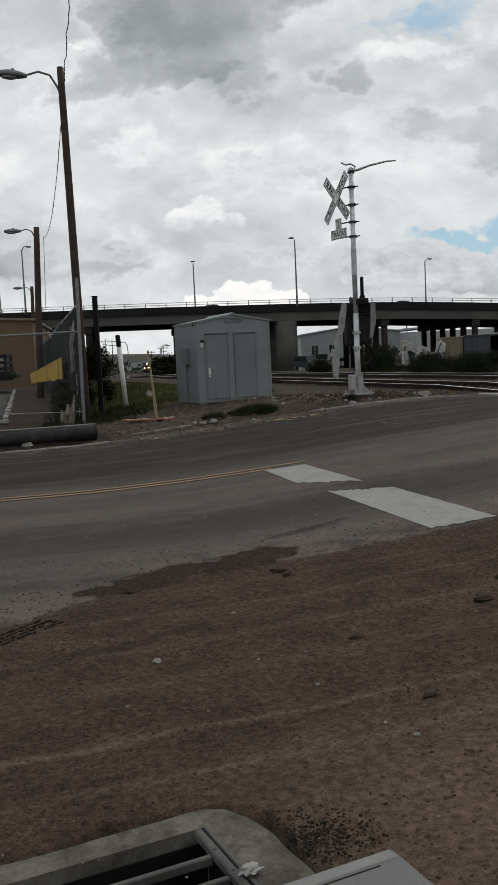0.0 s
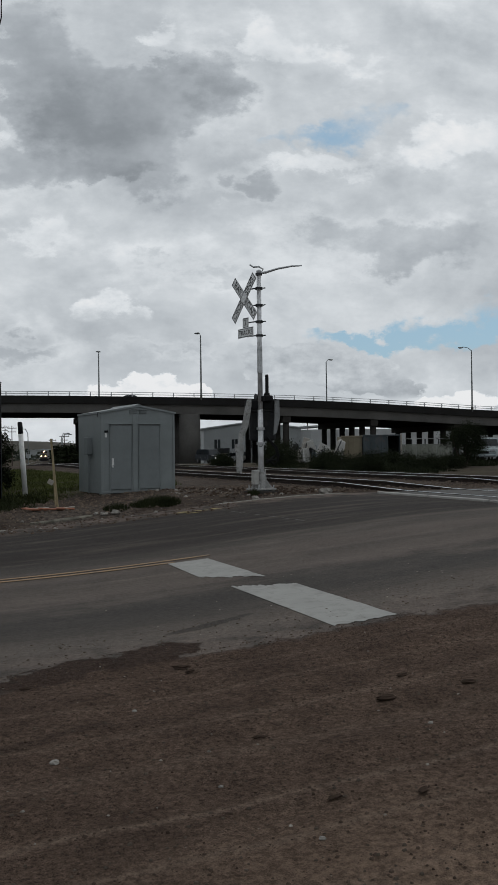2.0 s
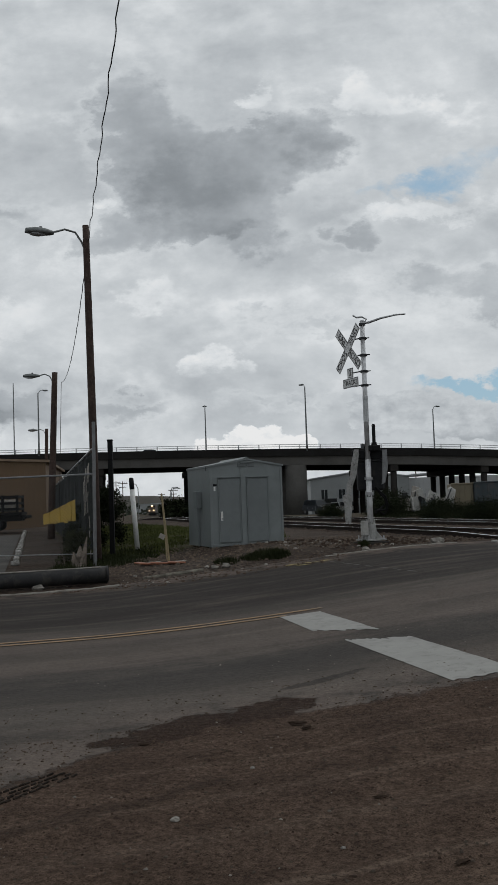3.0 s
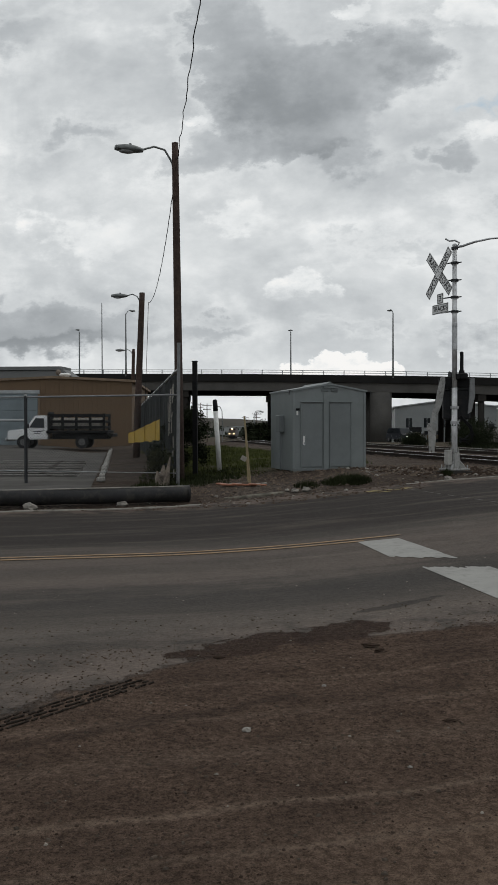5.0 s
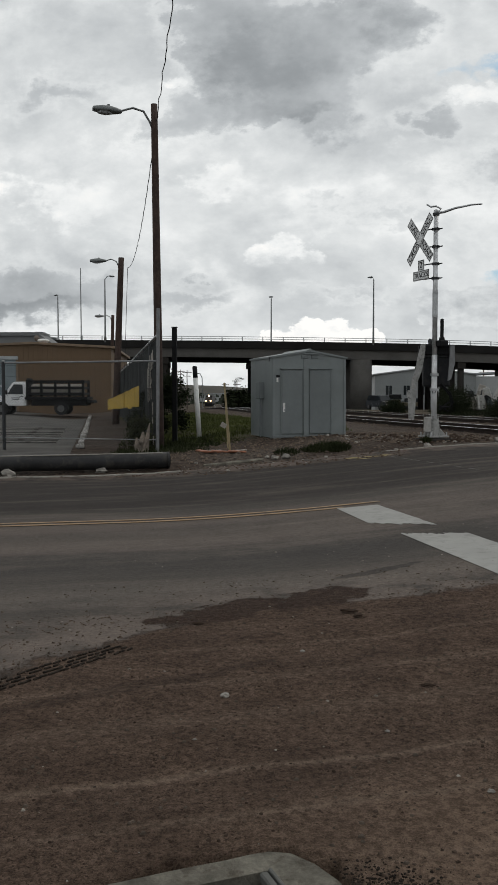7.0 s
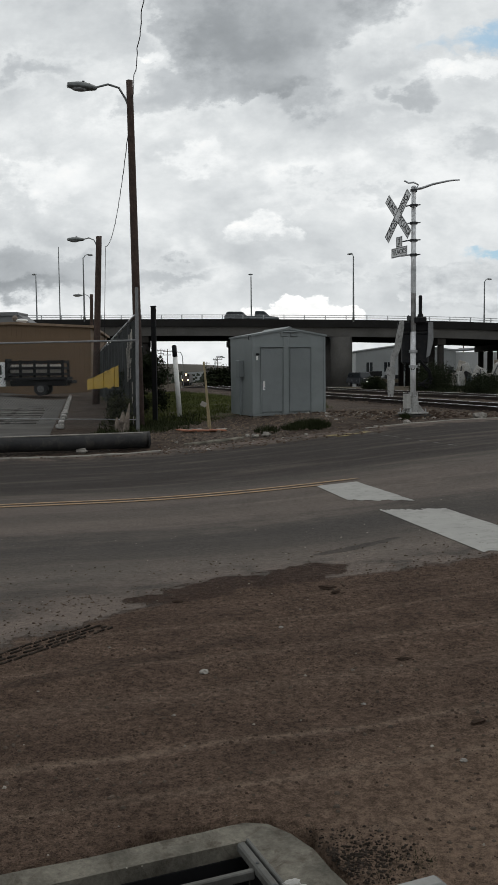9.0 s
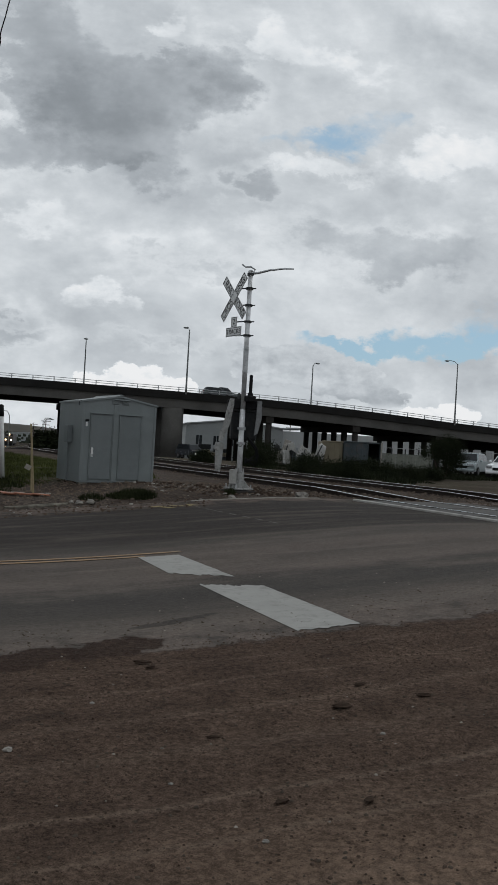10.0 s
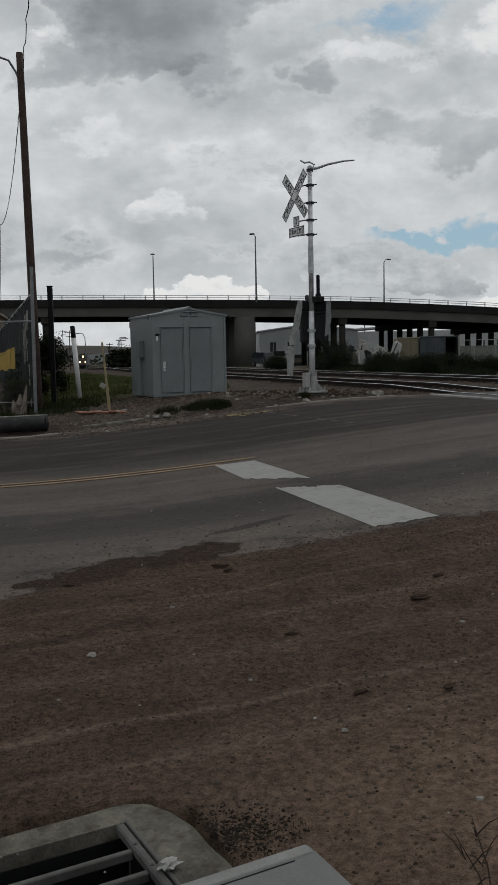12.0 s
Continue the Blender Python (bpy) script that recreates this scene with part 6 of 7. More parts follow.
# ---- yard, building and truck ----
def build_building():
    a = math.atan2(61.15 - 59.64, -15.27 + 24.2)
    o = thing("metal_building", Matrix.Translation((-15.27, 61.2, 0.42)) @ Matrix.Rotation(a, 4, "Z"), "tan ribbed metal workshop with a low gable roof", "building")
    w, dp, eave, peak = 10.6, 18.0, 4.32, 4.56
    part("gable_wall", prism(B(), [(0, -0.6), (0, eave), (-w / 2, peak), (-w, eave), (-w, -0.6)], 0.25), M["tan"], o)
    part("side_wall", box(B(), (-0.1, dp / 2 + 0.12, eave / 2 - 0.3), (0.2, dp, eave + 0.6)), M["tan"], o)
    part("side_wall", box(B(), (-w + 0.1, dp / 2 + 0.12, eave / 2 - 0.3), (0.2, dp, eave + 0.6)), M["tan"], o)
    for s in (0, 1):
        x0, x1 = (0.25, -w / 2) if not s else (-w / 2, -w - 0.25)
        z0, z1 = (eave - 0.03, peak) if not s else (peak, eave - 0.03)
        part("roof", prism(B(), [(x0, z0), (x1, z1), (x1, z1 + 0.16), (x0, z0 + 0.16)], dp + 0.5, Matrix.Translation((0, -0.2, 0))), M["tan_trim"], o)
    x = -0.15
    rib = None
    while x > -w:
        top = eave + (peak - eave) * (1 - abs(x + w / 2) / (w / 2)) - 0.05
        if not (-10.2 < x < -6.3):
            part("rib", box(B(), (x, -0.015, top / 2), (0.05, 0.03, top), 0.008), M["tan"], o)
        x -= 0.32
    # roller door with its frame
    d = part("roller_door", box(B(), (-8.25, -0.03, 1.75), (3.7, 0.06, 3.5), 0.01), M["door_grey"], o, "grey-blue roller door")
    for k in range(9):
        part("slat", box(B(), (-8.25, -0.07, 0.25 + 0.38 * k), (3.68, 0.04, 0.34), 0.015), M["door_grey"], d)
    part("door_header", box(B(), (-8.25, -0.08, 3.62), (4.0, 0.16, 0.24), 0.02), M["roof"], o)
    part("door_jamb", box(B(), (-6.32, -0.05, 1.8), (0.14, 0.1, 3.6), 0.01), M["tan_trim"], o)
    # roof ventilators
    v = part("roof_vent", rod(B(), (-w / 2 + 0.6, 1.0, peak - 0.1), (-w / 2 + 0.6, 1.0, peak + 0.25), 0.3, None, 14), M["white"], o, "pale round roof ventilator")
    part("cowl", blob(B(), (-w / 2 + 0.6, 1.0, peak + 0.3), (0.42, 0.42, 0.14), 0), M["white"], v)
    part("cowl", blob(B(), (-w / 2 + 0.05, 1.6, peak + 0.5), (0.20, 0.20, 0.22), 0), M["stump"], v)
    b = thing("warehouse", Matrix.Translation((-30.6, 92.2, -0.6)), "low dull grey flat-roofed building behind the workshop", "building")
    part("wall", box(B(), (-11, 1.5, 3.8), (22, 3, 8.8)), M["dull_siding"], b)
    part("roof", prism(B(), [(0.1, 8.25), (0.1, 8.6), (-22.4, 8.7), (-22.4, 8.25)], 3.4, Matrix.Translation((0, -0.2, 0))), M["dull_siding"], b)
    part("lean_to", prism(B(), [(0, -0.5), (0, 8.4), (1.3, 7.5), (1.3, -0.5)], 3), M["dull_siding"], b)
    return o


M["dull_siding"] = mat("dull_grey_siding", (0.16, 0.165, 0.165), 0.7, vary=0.08, scale=0.3, grain=8, dirt=(0.12, 0.12, 0.12))
M["door_grey"] = mat("roller_door_paint", (0.20, 0.24, 0.26), 0.6, scale=1, grain=20, dirt=(0.14, 0.16, 0.17))
build_building()


M["dark_rim"] = mat("dull_wheel_rim", (0.12, 0.12, 0.12), 0.6, 0.3, scale=8)


def wheel(parent, x, y, r, w, name="wheel"):
    t = part(name, rod(B(), (x, y - w / 2, r), (x, y + w / 2, r), r, None, 22), M["rubber"], parent)
    part("rim", rod(B(), (x, y - w / 2 - 0.006, r), (x, y + w / 2 + 0.006, r), r * 0.52, None, 16), M["dark_rim"], t, "grey steel rim")
    return t


def taper(bm, outline, w0, w1, zs, ze):
    """An x, z outline drawn across y, narrowing from half width w0 at height zs to w1 at ze."""
    def half(z):
        f = min(1, max(0, (z - zs) / (ze - zs)))
        return w0 + (w1 - w0) * f
    a = [bm.verts.new((x, -half(z), z)) for x, z in outline]
    b = [bm.verts.new((x, half(z), z)) for x, z in outline]
    n = len(a)
    bm.faces.new(a)
    bm.faces.new(b[::-1])
    for i in range(n):
        bm.faces.new((a[i], b[i], b[(i + 1) % n], a[(i + 1) % n]))
    bmesh.ops.recalc_face_normals(bm, faces=bm.faces)
    return bm


def build_car(m, paint, kind, label, lights=False, group=""):
    """Front at +x. kind: hatch, sedan, suv or pickup."""
    o = thing("car", m, label, "car", group)
    L, H, hood = {"hatch": (4.1, 1.52, 0.95), "sedan": (4.6, 1.45, 0.95), "suv": (4.8, 1.80, 1.10), "pickup": (5.6, 1.85, 1.10)}[kind]
    f, r = L / 2, -L / 2
    body = {"hatch": [(r, 0.35), (r + 0.02, 0.95), (f - 1.2, 0.98), (f - 0.25, 0.85), (f, 0.62), (f, 0.3)],
            "sedan": [(r, 0.35), (r + 0.05, 0.98), (f - 1.3, 0.96), (f - 0.25, 0.82), (f, 0.60), (f, 0.3)],
            "suv": [(r, 0.42), (r + 0.02, 1.10), (f - 1.3, 1.12), (f - 0.15, 1.0), (f, 0.75), (f, 0.38)],
            "pickup": [(r, 0.5), (r, 1.15), (f - 1.4, 1.16), (f - 0.12, 1.05), (f, 0.8), (f, 0.42)]}[kind]
    cab = {"hatch": [(r + 0.05, 0.93), (r + 0.35, 1.46), (r + 0.8, H), (0.35, H - 0.02), (f - 1.15, 0.95)],
           "sedan": [(r + 0.55, 0.95), (r + 1.25, H - 0.03), (r + 1.7, H), (0.35, H - 0.02), (f - 1.25, 0.94)],
           "suv": [(r + 0.04, 1.08), (r + 0.25, H - 0.05), (r + 0.6, H), (0.55, H - 0.02), (f - 1.2, 1.09)],
           "pickup": [(-0.55, 1.13), (-0.45, H - 0.04), (-0.25, H), (0.75, H - 0.02), (f - 1.3, 1.13)]}[kind]
    zb = body[1][1]
    bm = taper(B(), body, 0.86, 0.86, 0, 1)
    bmesh.ops.bevel(bm, geom=list(bm.edges), offset=0.05, segments=2, affect="EDGES")
    shell = part("body", bm, M[paint], o, "", False)
    bm = taper(B(), cab, 0.80, 0.62, zb - 0.02, H)
    bmesh.ops.bevel(bm, geom=list(bm.edges), offset=0.04, segments=2, affect="EDGES")
    c = part("cabin", bm, M[paint], o)
    # glass, a little proud of the cabin
    cx = sum(p[0] for p in cab) / len(cab)
    glass = [(cx + (x - cx) * 0.86, zb + 0.08 + (z - zb) * 0.76) for x, z in cab]
    mid = 0.02
    left = [p for p in glass]
    for side in (-1, 1):
        for lo, hi in ((-9, cx - mid), (cx + mid, 9)):
            pts = clip_x(left, lo, hi)
            if len(pts) < 3:
                continue
            bm = B()
            vs = [bm.verts.new((x, side * (0.80 + (0.62 - 0.80) * (z - zb) / (H - zb) + 0.012), z)) for x, z in pts]
            ws = [bm.verts.new((x, side * (0.80 + (0.62 - 0.80) * (z - zb) / (H - zb) - 0.02), z)) for x, z in pts]
            bm.faces.new(vs)
            for i in range(len(vs)):
                bm.faces.new((vs[i], ws[i], ws[(i + 1) % len(vs)], vs[(i + 1) % len(vs)]))
            part("side_window", bm, M["glass"], c)
    for (x0, z0), (x1, z1), nm in ((cab[-1], cab[-2], "windscreen"), (cab[0], cab[1], "rear_window")):
        bm = B()
        s = 0.02 if nm == "windscreen" else -0.02
        p0, p1 = Vector((x0, 0, z0)).lerp(Vector((x1, 0, z1)), 0.12), Vector((x0, 0, z0)).lerp(Vector((x1, 0, z1)), 0.9)
        q = [bm.verts.new((p.x + s, k * w, p.z + 0.01)) for p, w in ((p0, 0.70), (p1, 0.56)) for k in (-1, 1)]
        q2 = [bm.verts.new((p.x - s, k * w, p.z - 0.01)) for p, w in ((p0, 0.70), (p1, 0.56)) for k in (-1, 1)]
        bm.faces.new((q[0], q[1], q[3], q[2]))
        for i, j in ((0, 1), (1, 3), (3, 2), (2, 0)):
            bm.faces.new((q[i], q2[i], q2[j], q[j]))
        part(nm, bm, M["glass"], c)
    if kind == "pickup":
        part("bed_liner", box(B(), (r + 1.1, 0, 1.14), (2.0, 1.5, 0.06)), M["black"], o)
    rad = 0.31 if kind in ("hatch", "sedan") else 0.37
    for x in (f - 0.85, r + 0.80):
        for y in (-0.80, 0.80):
            wheel(o, x, y, rad, 0.22)
    for y in (-0.62, 0.62):
        part("headlight", box(B(), (f - 0.02, y, 0.72), (0.10, 0.34, 0.15), 0.03), M["lamp_on"] if lights and y < 0 else M["lens"], shell, "headlight")
        part("tail_light", box(B(), (r + 0.01, y, 0.82), (0.06, 0.22, 0.2), 0.02), M["tail"], shell, "red tail light")
        part("mirror", box(B(), (f - 1.45, y * 1.5, zb + 0.06), (0.12, 0.16, 0.12), 0.03), M[paint], c)
    part("grille", box(B(), (f + 0.01, 0, 0.60), (0.04, 0.8, 0.16), 0.01), M["black"], shell)
    part("bumper", box(B(), (f, 0, 0.40), (0.14, 1.66, 0.18), 0.05), M["black"] if kind in ("suv", "pickup") else M[paint], shell)
    return o


def clip_x(pts, lo, hi):
    """An outline cut to lo < x < hi."""
    for limit, keep in ((lo, lambda x: x >= lo), (hi, lambda x: x <= hi)):
        out = []
        for (x0, z0), (x1, z1) in zip(pts, pts[1:] + pts[:1]):
            if keep(x0):
                out.append((x0, z0))
            if keep(x0) != keep(x1):
                k = (limit - x0) / (x1 - x0)
                out.append((limit, z0 + (z1 - z0) * k))
        pts = out
    return pts


M["tail"] = mat("tail_light_red", (0.35, 0.02, 0.02), 0.3, bump=0)


def build_stake_truck():
    a = math.atan2(52.67 - 51.91, -14.15 + 20.57)
    z = 0.38
    o = thing("stake_truck", Matrix.Translation((-17.4, 52.3, z)) @ Matrix.Rotation(a + math.pi, 4, "Z"), "white pickup truck with a black stake bed, parked in the yard", "truck")
    f = 2.9
    bm = taper(B(), [(f - 2.3, 0.55), (f - 2.3, 1.15), (f - 1.25, 1.18), (f - 0.1, 1.08), (f, 0.9), (f, 0.5)], 0.95, 0.95, 0, 1)
    bmesh.ops.bevel(bm, geom=list(bm.edges), offset=0.06, segments=2, affect="EDGES")
    body = part("body", bm, M["car_white"], o)
    bm = taper(B(), [(f - 2.35, 0.55), (f - 2.38, 1.75), (f - 2.2, 1.95), (f - 1.55, 1.93), (f - 1.05, 1.16), (f - 1.0, 0.55)], 0.94, 0.78, 1.1, 1.95)
    bmesh.ops.bevel(bm, geom=list(bm.edges), offset=0.05, segments=2, affect="EDGES")
    cab = part("cab", bm, M["car_white"], o)
    for s in (-1, 1):
        bm = B()
        pts = [(f - 2.15, 1.22), (f - 2.12, 1.78), (f - 1.62, 1.78), (f - 1.28, 1.24)]
        vs = [bm.verts.new((x, s * (0.95 - 0.16 * (zz - 1.1) / 0.85 + 0.012), zz)) for x, zz in pts]
        ws = [bm.verts.new((x, s * 0.7, zz)) for x, zz in pts]
        bm.faces.new(vs)
        for i in range(4):
            bm.faces.new((vs[i], ws[i], ws[(i + 1) % 4], vs[(i + 1) % 4]))
        part("side_window", bm, M["glass"], cab)
        for k, (w, zz) in enumerate(((0.5, 1.0), (0.36, 0.90))):
            part("lettering_bar", box(B(), (f - 1.75, s * 0.952, zz), (w, 0.006, 0.045)), M["letters"], cab, "dark unreadable lettering on the door")
        part("mirror", box(B(), (f - 1.25, s * 1.08, 1.32), (0.10, 0.18, 0.26), 0.03), M["black"], cab)
        part("door_handle", box(B(), (f - 2.1, s * 0.96, 1.08), (0.14, 0.03, 0.04), 0.01), M["black"], cab)
    part("windscreen", box(B(), (f - 1.29, 0, 1.52), (0.03, 1.4, 0.70), 0.01, Matrix.Rotation(radians(-33), 4, "Y")), M["glass"], cab)
    part("grille", box(B(), (f, 0, 0.88), (0.06, 1.2, 0.28), 0.02), M["dark_metal"], body)
    part("bumper", box(B(), (f + 0.06, 0, 0.55), (0.16, 1.9, 0.22), 0.05), M["galv"], body)
    for s in (-1, 1):
        part("headlight", box(B(), (f - 0.01, s * 0.76, 0.92), (0.1, 0.28, 0.22), 0.03), M["lens"], body)
    bed = part("flat_bed", box(B(), (-1.2, 0, 0.98), (3.6, 2.2, 0.16), 0.02), M["black"], o, "black flat bed")
    part("bed_skirt", box(B(), (-1.3, 0, 0.72), (3.2, 1.7, 0.34), 0.03), M["black"], bed)
    for s in (-1, 1):
        for x in (0.45, -0.35, -1.15, -1.95, -2.75):
            part("stake", box(B(), (x, s * 1.05, 1.55), (0.16, 0.05, 1.0), 0.006), M["black"], bed)
        for zz in (1.24, 1.58, 1.94):
            part("rack_board", box(B(), (-1.15, s * 1.075, zz), (3.35, 0.035, 0.15), 0.006), M["black"], bed)
    for zz in (1.24, 1.58, 1.94):
        part("rack_board", box(B(), (0.5, 0, zz), (0.04, 2.1, 0.15), 0.006), M["black"], bed)
        part("rack_board", box(B(), (-2.80, 0, zz), (0.04, 2.1, 0.15), 0.006), M["black"], bed)
    part("load", box(B(), (-1.15, 0.1, 1.45), (2.9, 1.5, 0.7), 0.1), M["cloth"], bed, "pale sheeted load")
    part("headboard", box(B(), (0.54, 0, 1.6), (0.05, 1.5, 1.1), 0.01), M["black"], bed)
    part("step_bumper", box(B(), (-3.12, 0, 0.78), (0.3, 1.9, 0.2), 0.03), M["black"], bed)
    for x in (f - 0.95, -1.45):
        for y in (-0.86, 0.86):
            wheel(o, x, y, 0.39, 0.24)
    return o


build_stake_truck()


M["yard"] = mat("yard_asphalt", (0.088, 0.084, 0.079), 0.95, vary=0.25, scale=0.7, grain=30, bump=0.4, dirt=(0.055, 0.049, 0.043), dirt_amount=0.6, spec=0.08)
M["old_pipe"] = mat("old_pipe_metal", (0.20, 0.19, 0.18), 0.8, 0.1, scale=3, dirt=(0.05, 0.042, 0.036), dirt_amount=0.8)


def build_yard():
    def put(u, y):
        x1 = -7.15 - 0.2644 * (y - 24.3)
        return x1 - u, y, 0.0
    sheet("yard", steps((0, 0.6), (6, 3), (36, 1)), steps((19.8, 0.6), (60, 1)), put, M["yard"], 0.012, "dusty grey paved yard behind the fence", "yard")
    # a kerb of pale blocks between the lot and the fence
    blk = None
    for k in range(17):
        f = k / 16
        x, y = -6.95 + (-15.2 + 6.95) * f, 24.3 + (55.5 - 24.3) * f
        o = part("concrete_block", box(B(), (0, 0, 0.05), (0.17, 0.62, 0.13), 0.03), M["kerb_pale"]) if blk is None else new("concrete_block", blk.data)
        blk = blk or o
        o.matrix_world = drop(x, y) @ Matrix.Rotation(0.26 + random.uniform(-0.2, 0.2), 4, "Z") @ Matrix.Rotation(random.uniform(-0.06, 0.06), 4, "X")
        tagged(o, "pale broken concrete kerb block in the yard", "concrete block", "blocks edging the yard")
    # long pipes stacked low on the ground
    pipe = None
    for k in range(9):
        y = 26.4 + 1.15 * k + 0.25 * (k % 3)
        x1 = -7.9 - 0.27 * (y - 25)
        ln = 2.4 + 1.9 * random.random()
        o = part("long_pipe", rod(B(), (-0.5, 0, 0), (0.5, 0, 0), 0.028, None, 8), M["old_pipe"]) if pipe is None else new("long_pipe", pipe.data)
        pipe = pipe or o
        o.matrix_world = drop(x1 - ln / 2, y, 0.04) @ Matrix.Rotation(random.uniform(-0.10, 0.12), 4, "Z") @ Matrix.Diagonal((ln, 1, 1, 1))
        tagged(o, "long pale metal pipe lying on the yard", "pipe", "pipes on the yard")
    a = land(-22, 51)
    s = thing("notice_board", Matrix.Translation((-22.4, 52.6, land(-22.4, 52.6))), "white board with a black upright arrow", "sign")
    part("board", box(B(), (0, 0, 0.75), (1.3, 0.06, 0.95), 0.01), M["white"], s)
    part("arrow_shaft", box(B(), (0.45, -0.04, 0.72), (0.09, 0.02, 0.5)), M["letters"], s)
    part("arrow_head", prism(B(), [(0.28, 0.9), (0.62, 0.9), (0.45, 1.12)], 0.02, Matrix.Translation((0, -0.05, 0))), M["letters"], s)
    for x in (-0.5, 0.5):
        part("leg", box(B(), (x, 0.02, 0.15), (0.06, 0.06, 0.34)), M["galv"], s)


build_yard()


# ---- beyond the tracks ----
def build_bin(name, x, y, yaw, size, paint, label, open_end=False):
    w, d, h = size
    o = thing(name, drop(x, y) @ Matrix.Rotation(radians(yaw), 4, "Z"), label, "container")
    if open_end:
        for at, s in (((-w / 2 + 0.05, 0, h / 2), (0.1, d, h)), ((w / 2 - 0.05, 0, h / 2), (0.1, d, h)), ((0, 0, h - 0.05), (w, d, 0.1)), ((0, d / 2 - 0.05, h / 2), (w, 0.1, h)), ((0, 0, 0.06), (w, d, 0.12))):
            # the back wall is black: the shade inside is put into its colour
            part("panel", box(B(), at, s, 0.02), M["black"] if at[1] else M[paint], o)
        for x0 in (-w / 2, w / 2):
            part("door_leaf", box(B(), (x0, -d / 2 - 0.1, h / 2), (0.10, 0.35, h), 0.02), M["cloth"], o)
    else:
        part("shell", box(B(), (0, 0, h / 2 + 0.05), (w, d, h - 0.1), 0.03), M[paint], o)
        k = -w / 2 + 0.15
        while k < w / 2:
            part("rib", box(B(), (k, -d / 2 - 0.02, h / 2), (0.07, 0.05, h - 0.2), 0.01), M[paint], o)
            k += 0.36
        part("top_rail", box(B(), (0, -d / 2 - 0.02, h), (w + 0.06, 0.1, 0.1), 0.02), M[paint], o)
        part("skid", box(B(), (0, -d / 2 + 0.1, 0.05), (w, 0.12, 0.1)), M["dark_metal"], o)
    return o


build_bin("container", 12.65, 61.7, -4, (1.4, 2.4, 1.75), "tan_bin", "tan steel container in the scrap yard")
build_bin("container", 14.25, 61.5, -6, (1.65, 3.0, 1.8), "blue_bin", "blue-grey ribbed steel container in the scrap yard")
build_bin("container", 15.55, 61.2, -10, (0.95, 2.2, 1.85), "blue_bin", "open dark container with pale door leaves", True)


def build_scrap():
    for x, y, yaw, w, h, lean, paint in ((9.3, 60.3, 20, 0.5, 1.7, 0.25, "cloth"), (9.75, 60.1, -15, 0.7, 1.5, -0.35, "gate_white"), (10.35, 59.9, 35, 0.8, 1.3, 0.5, "gate_white"),
                                         (10.9, 60.2, 5, 0.9, 0.9, 0.1, "cloth"), (8.75, 60.5, 10, 0.35, 1.3, 0.0, "dark_metal"), (7.6, 60.4, 0, 0.8, 0.8, 0.05, "galv")):
        o = thing("scrap_metal", drop(x, y, 0.0) @ Matrix.Rotation(radians(yaw), 4, "Z"), "bent pale sheet metal panel leaning in the scrap yard", "scrap", "scrap beyond the tracks")
        part("panel", box(B(), (0, 0, h / 2), (w, 0.12, h), 0.03, Matrix.Rotation(lean, 4, "Y")), M[paint], o)
        part("stiffener", box(B(), (0.08, -0.09, h * 0.55), (w * 0.5, 0.08, 0.16), 0.02, Matrix.Rotation(lean + 0.5, 4, "Y")), M["dark_metal"], o)
    # crumpled pale sheets, bowed and standing on edge
    for x, y, yaw, w, h, bow, paint in ((9.3, 59.8, 12, 0.45, 1.45, 0.10, "cloth"), (10.0, 59.4, -20, 0.50, 1.05, -0.30, "dark_metal"), (10.5, 59.5, 35, 1.05, 1.30, 0.45, "gate_white"), (11.35, 59.7, -8, 0.70, 1.60, 0.36, "gate_white"), (12.0, 60.0, 30, 0.35, 0.95, -0.2, "tan_bin")):
        o = thing("bent_sheet", drop(x, y) @ Matrix.Rotation(radians(yaw), 4, "Z"), "bowed pale sheet of scrap metal standing on edge", "scrap", "bowed sheets in the scrap yard")
        bm = B()
        prism(bm, [(w * (u - 0.5) + bow * math.sin(u * 3.0) * 0.3, 0.0) for u in (0, 0.5, 1)] + [(w * (u - 0.5) * 0.8 + bow, h * (1 - 0.25 * abs(u - 0.4))) for u in (1, 0.7, 0.4, 0.15, 0)], 0.05)
        for v in bm.verts:
            v.co.y += bow * 1.2 * (v.co.z / h) ** 2 + 0.12 * math.sin(v.co.x * 6)
        part("sheet", bm, M[paint], o)
        part("flange", tube(B(), [(w * -0.4, -0.04, 0.05), (w * -0.2 + bow * 0.5, -0.05, h * 0.5), (bow, bow * 1.2 - 0.05, h * 0.92)], 0.04, 6), M["dark_metal"], o, "dark bent flange")
    rnd = random.Random(11)
    for k in range(26):
        x, y = rnd.uniform(7.2, 11.4), rnd.uniform(58.5, 61.5)
        o = thing("scrap_piece", drop(x, y) @ Matrix.Rotation(rnd.uniform(0, 6.28), 4, "Z"), "rusty and grey scrap metal piece in the yard", "scrap", "scrap pieces beyond the tracks")
        sx, sz = rnd.uniform(0.2, 0.7), rnd.uniform(0.3, 1.1)
        part("sheet", box(B(), (0, 0, sz / 2), (sx, rnd.uniform(0.05, 0.3), sz), 0.02, Matrix.Rotation(rnd.uniform(-0.5, 0.5), 4, "Y")), M[rnd.choice(("dark_metal", "gate_white", "tan_bin", "cloth", "blue_bin", "rail"))], o)
        part("tube", rod(B(), (-sx, 0, 0.05), (sx * 0.5, 0.1, sz * rnd.uniform(0.5, 1.2)), 0.03, None, 6), M["dark_metal"], o)
    w = thing("block_wall", Matrix.Translation((18.85, 64.9, land(18.85, 64.9))) @ Matrix.Rotation(radians(-10), 4, "Z"), "low grey-green plank wall beyond the tracks", "wall")
    for k in range(14):
        part("plank", box(B(), (-1.9 + 0.29 * k, 0, 0.55), (0.275, 0.06, 1.1), 0.01), M["fence_plank"], w)
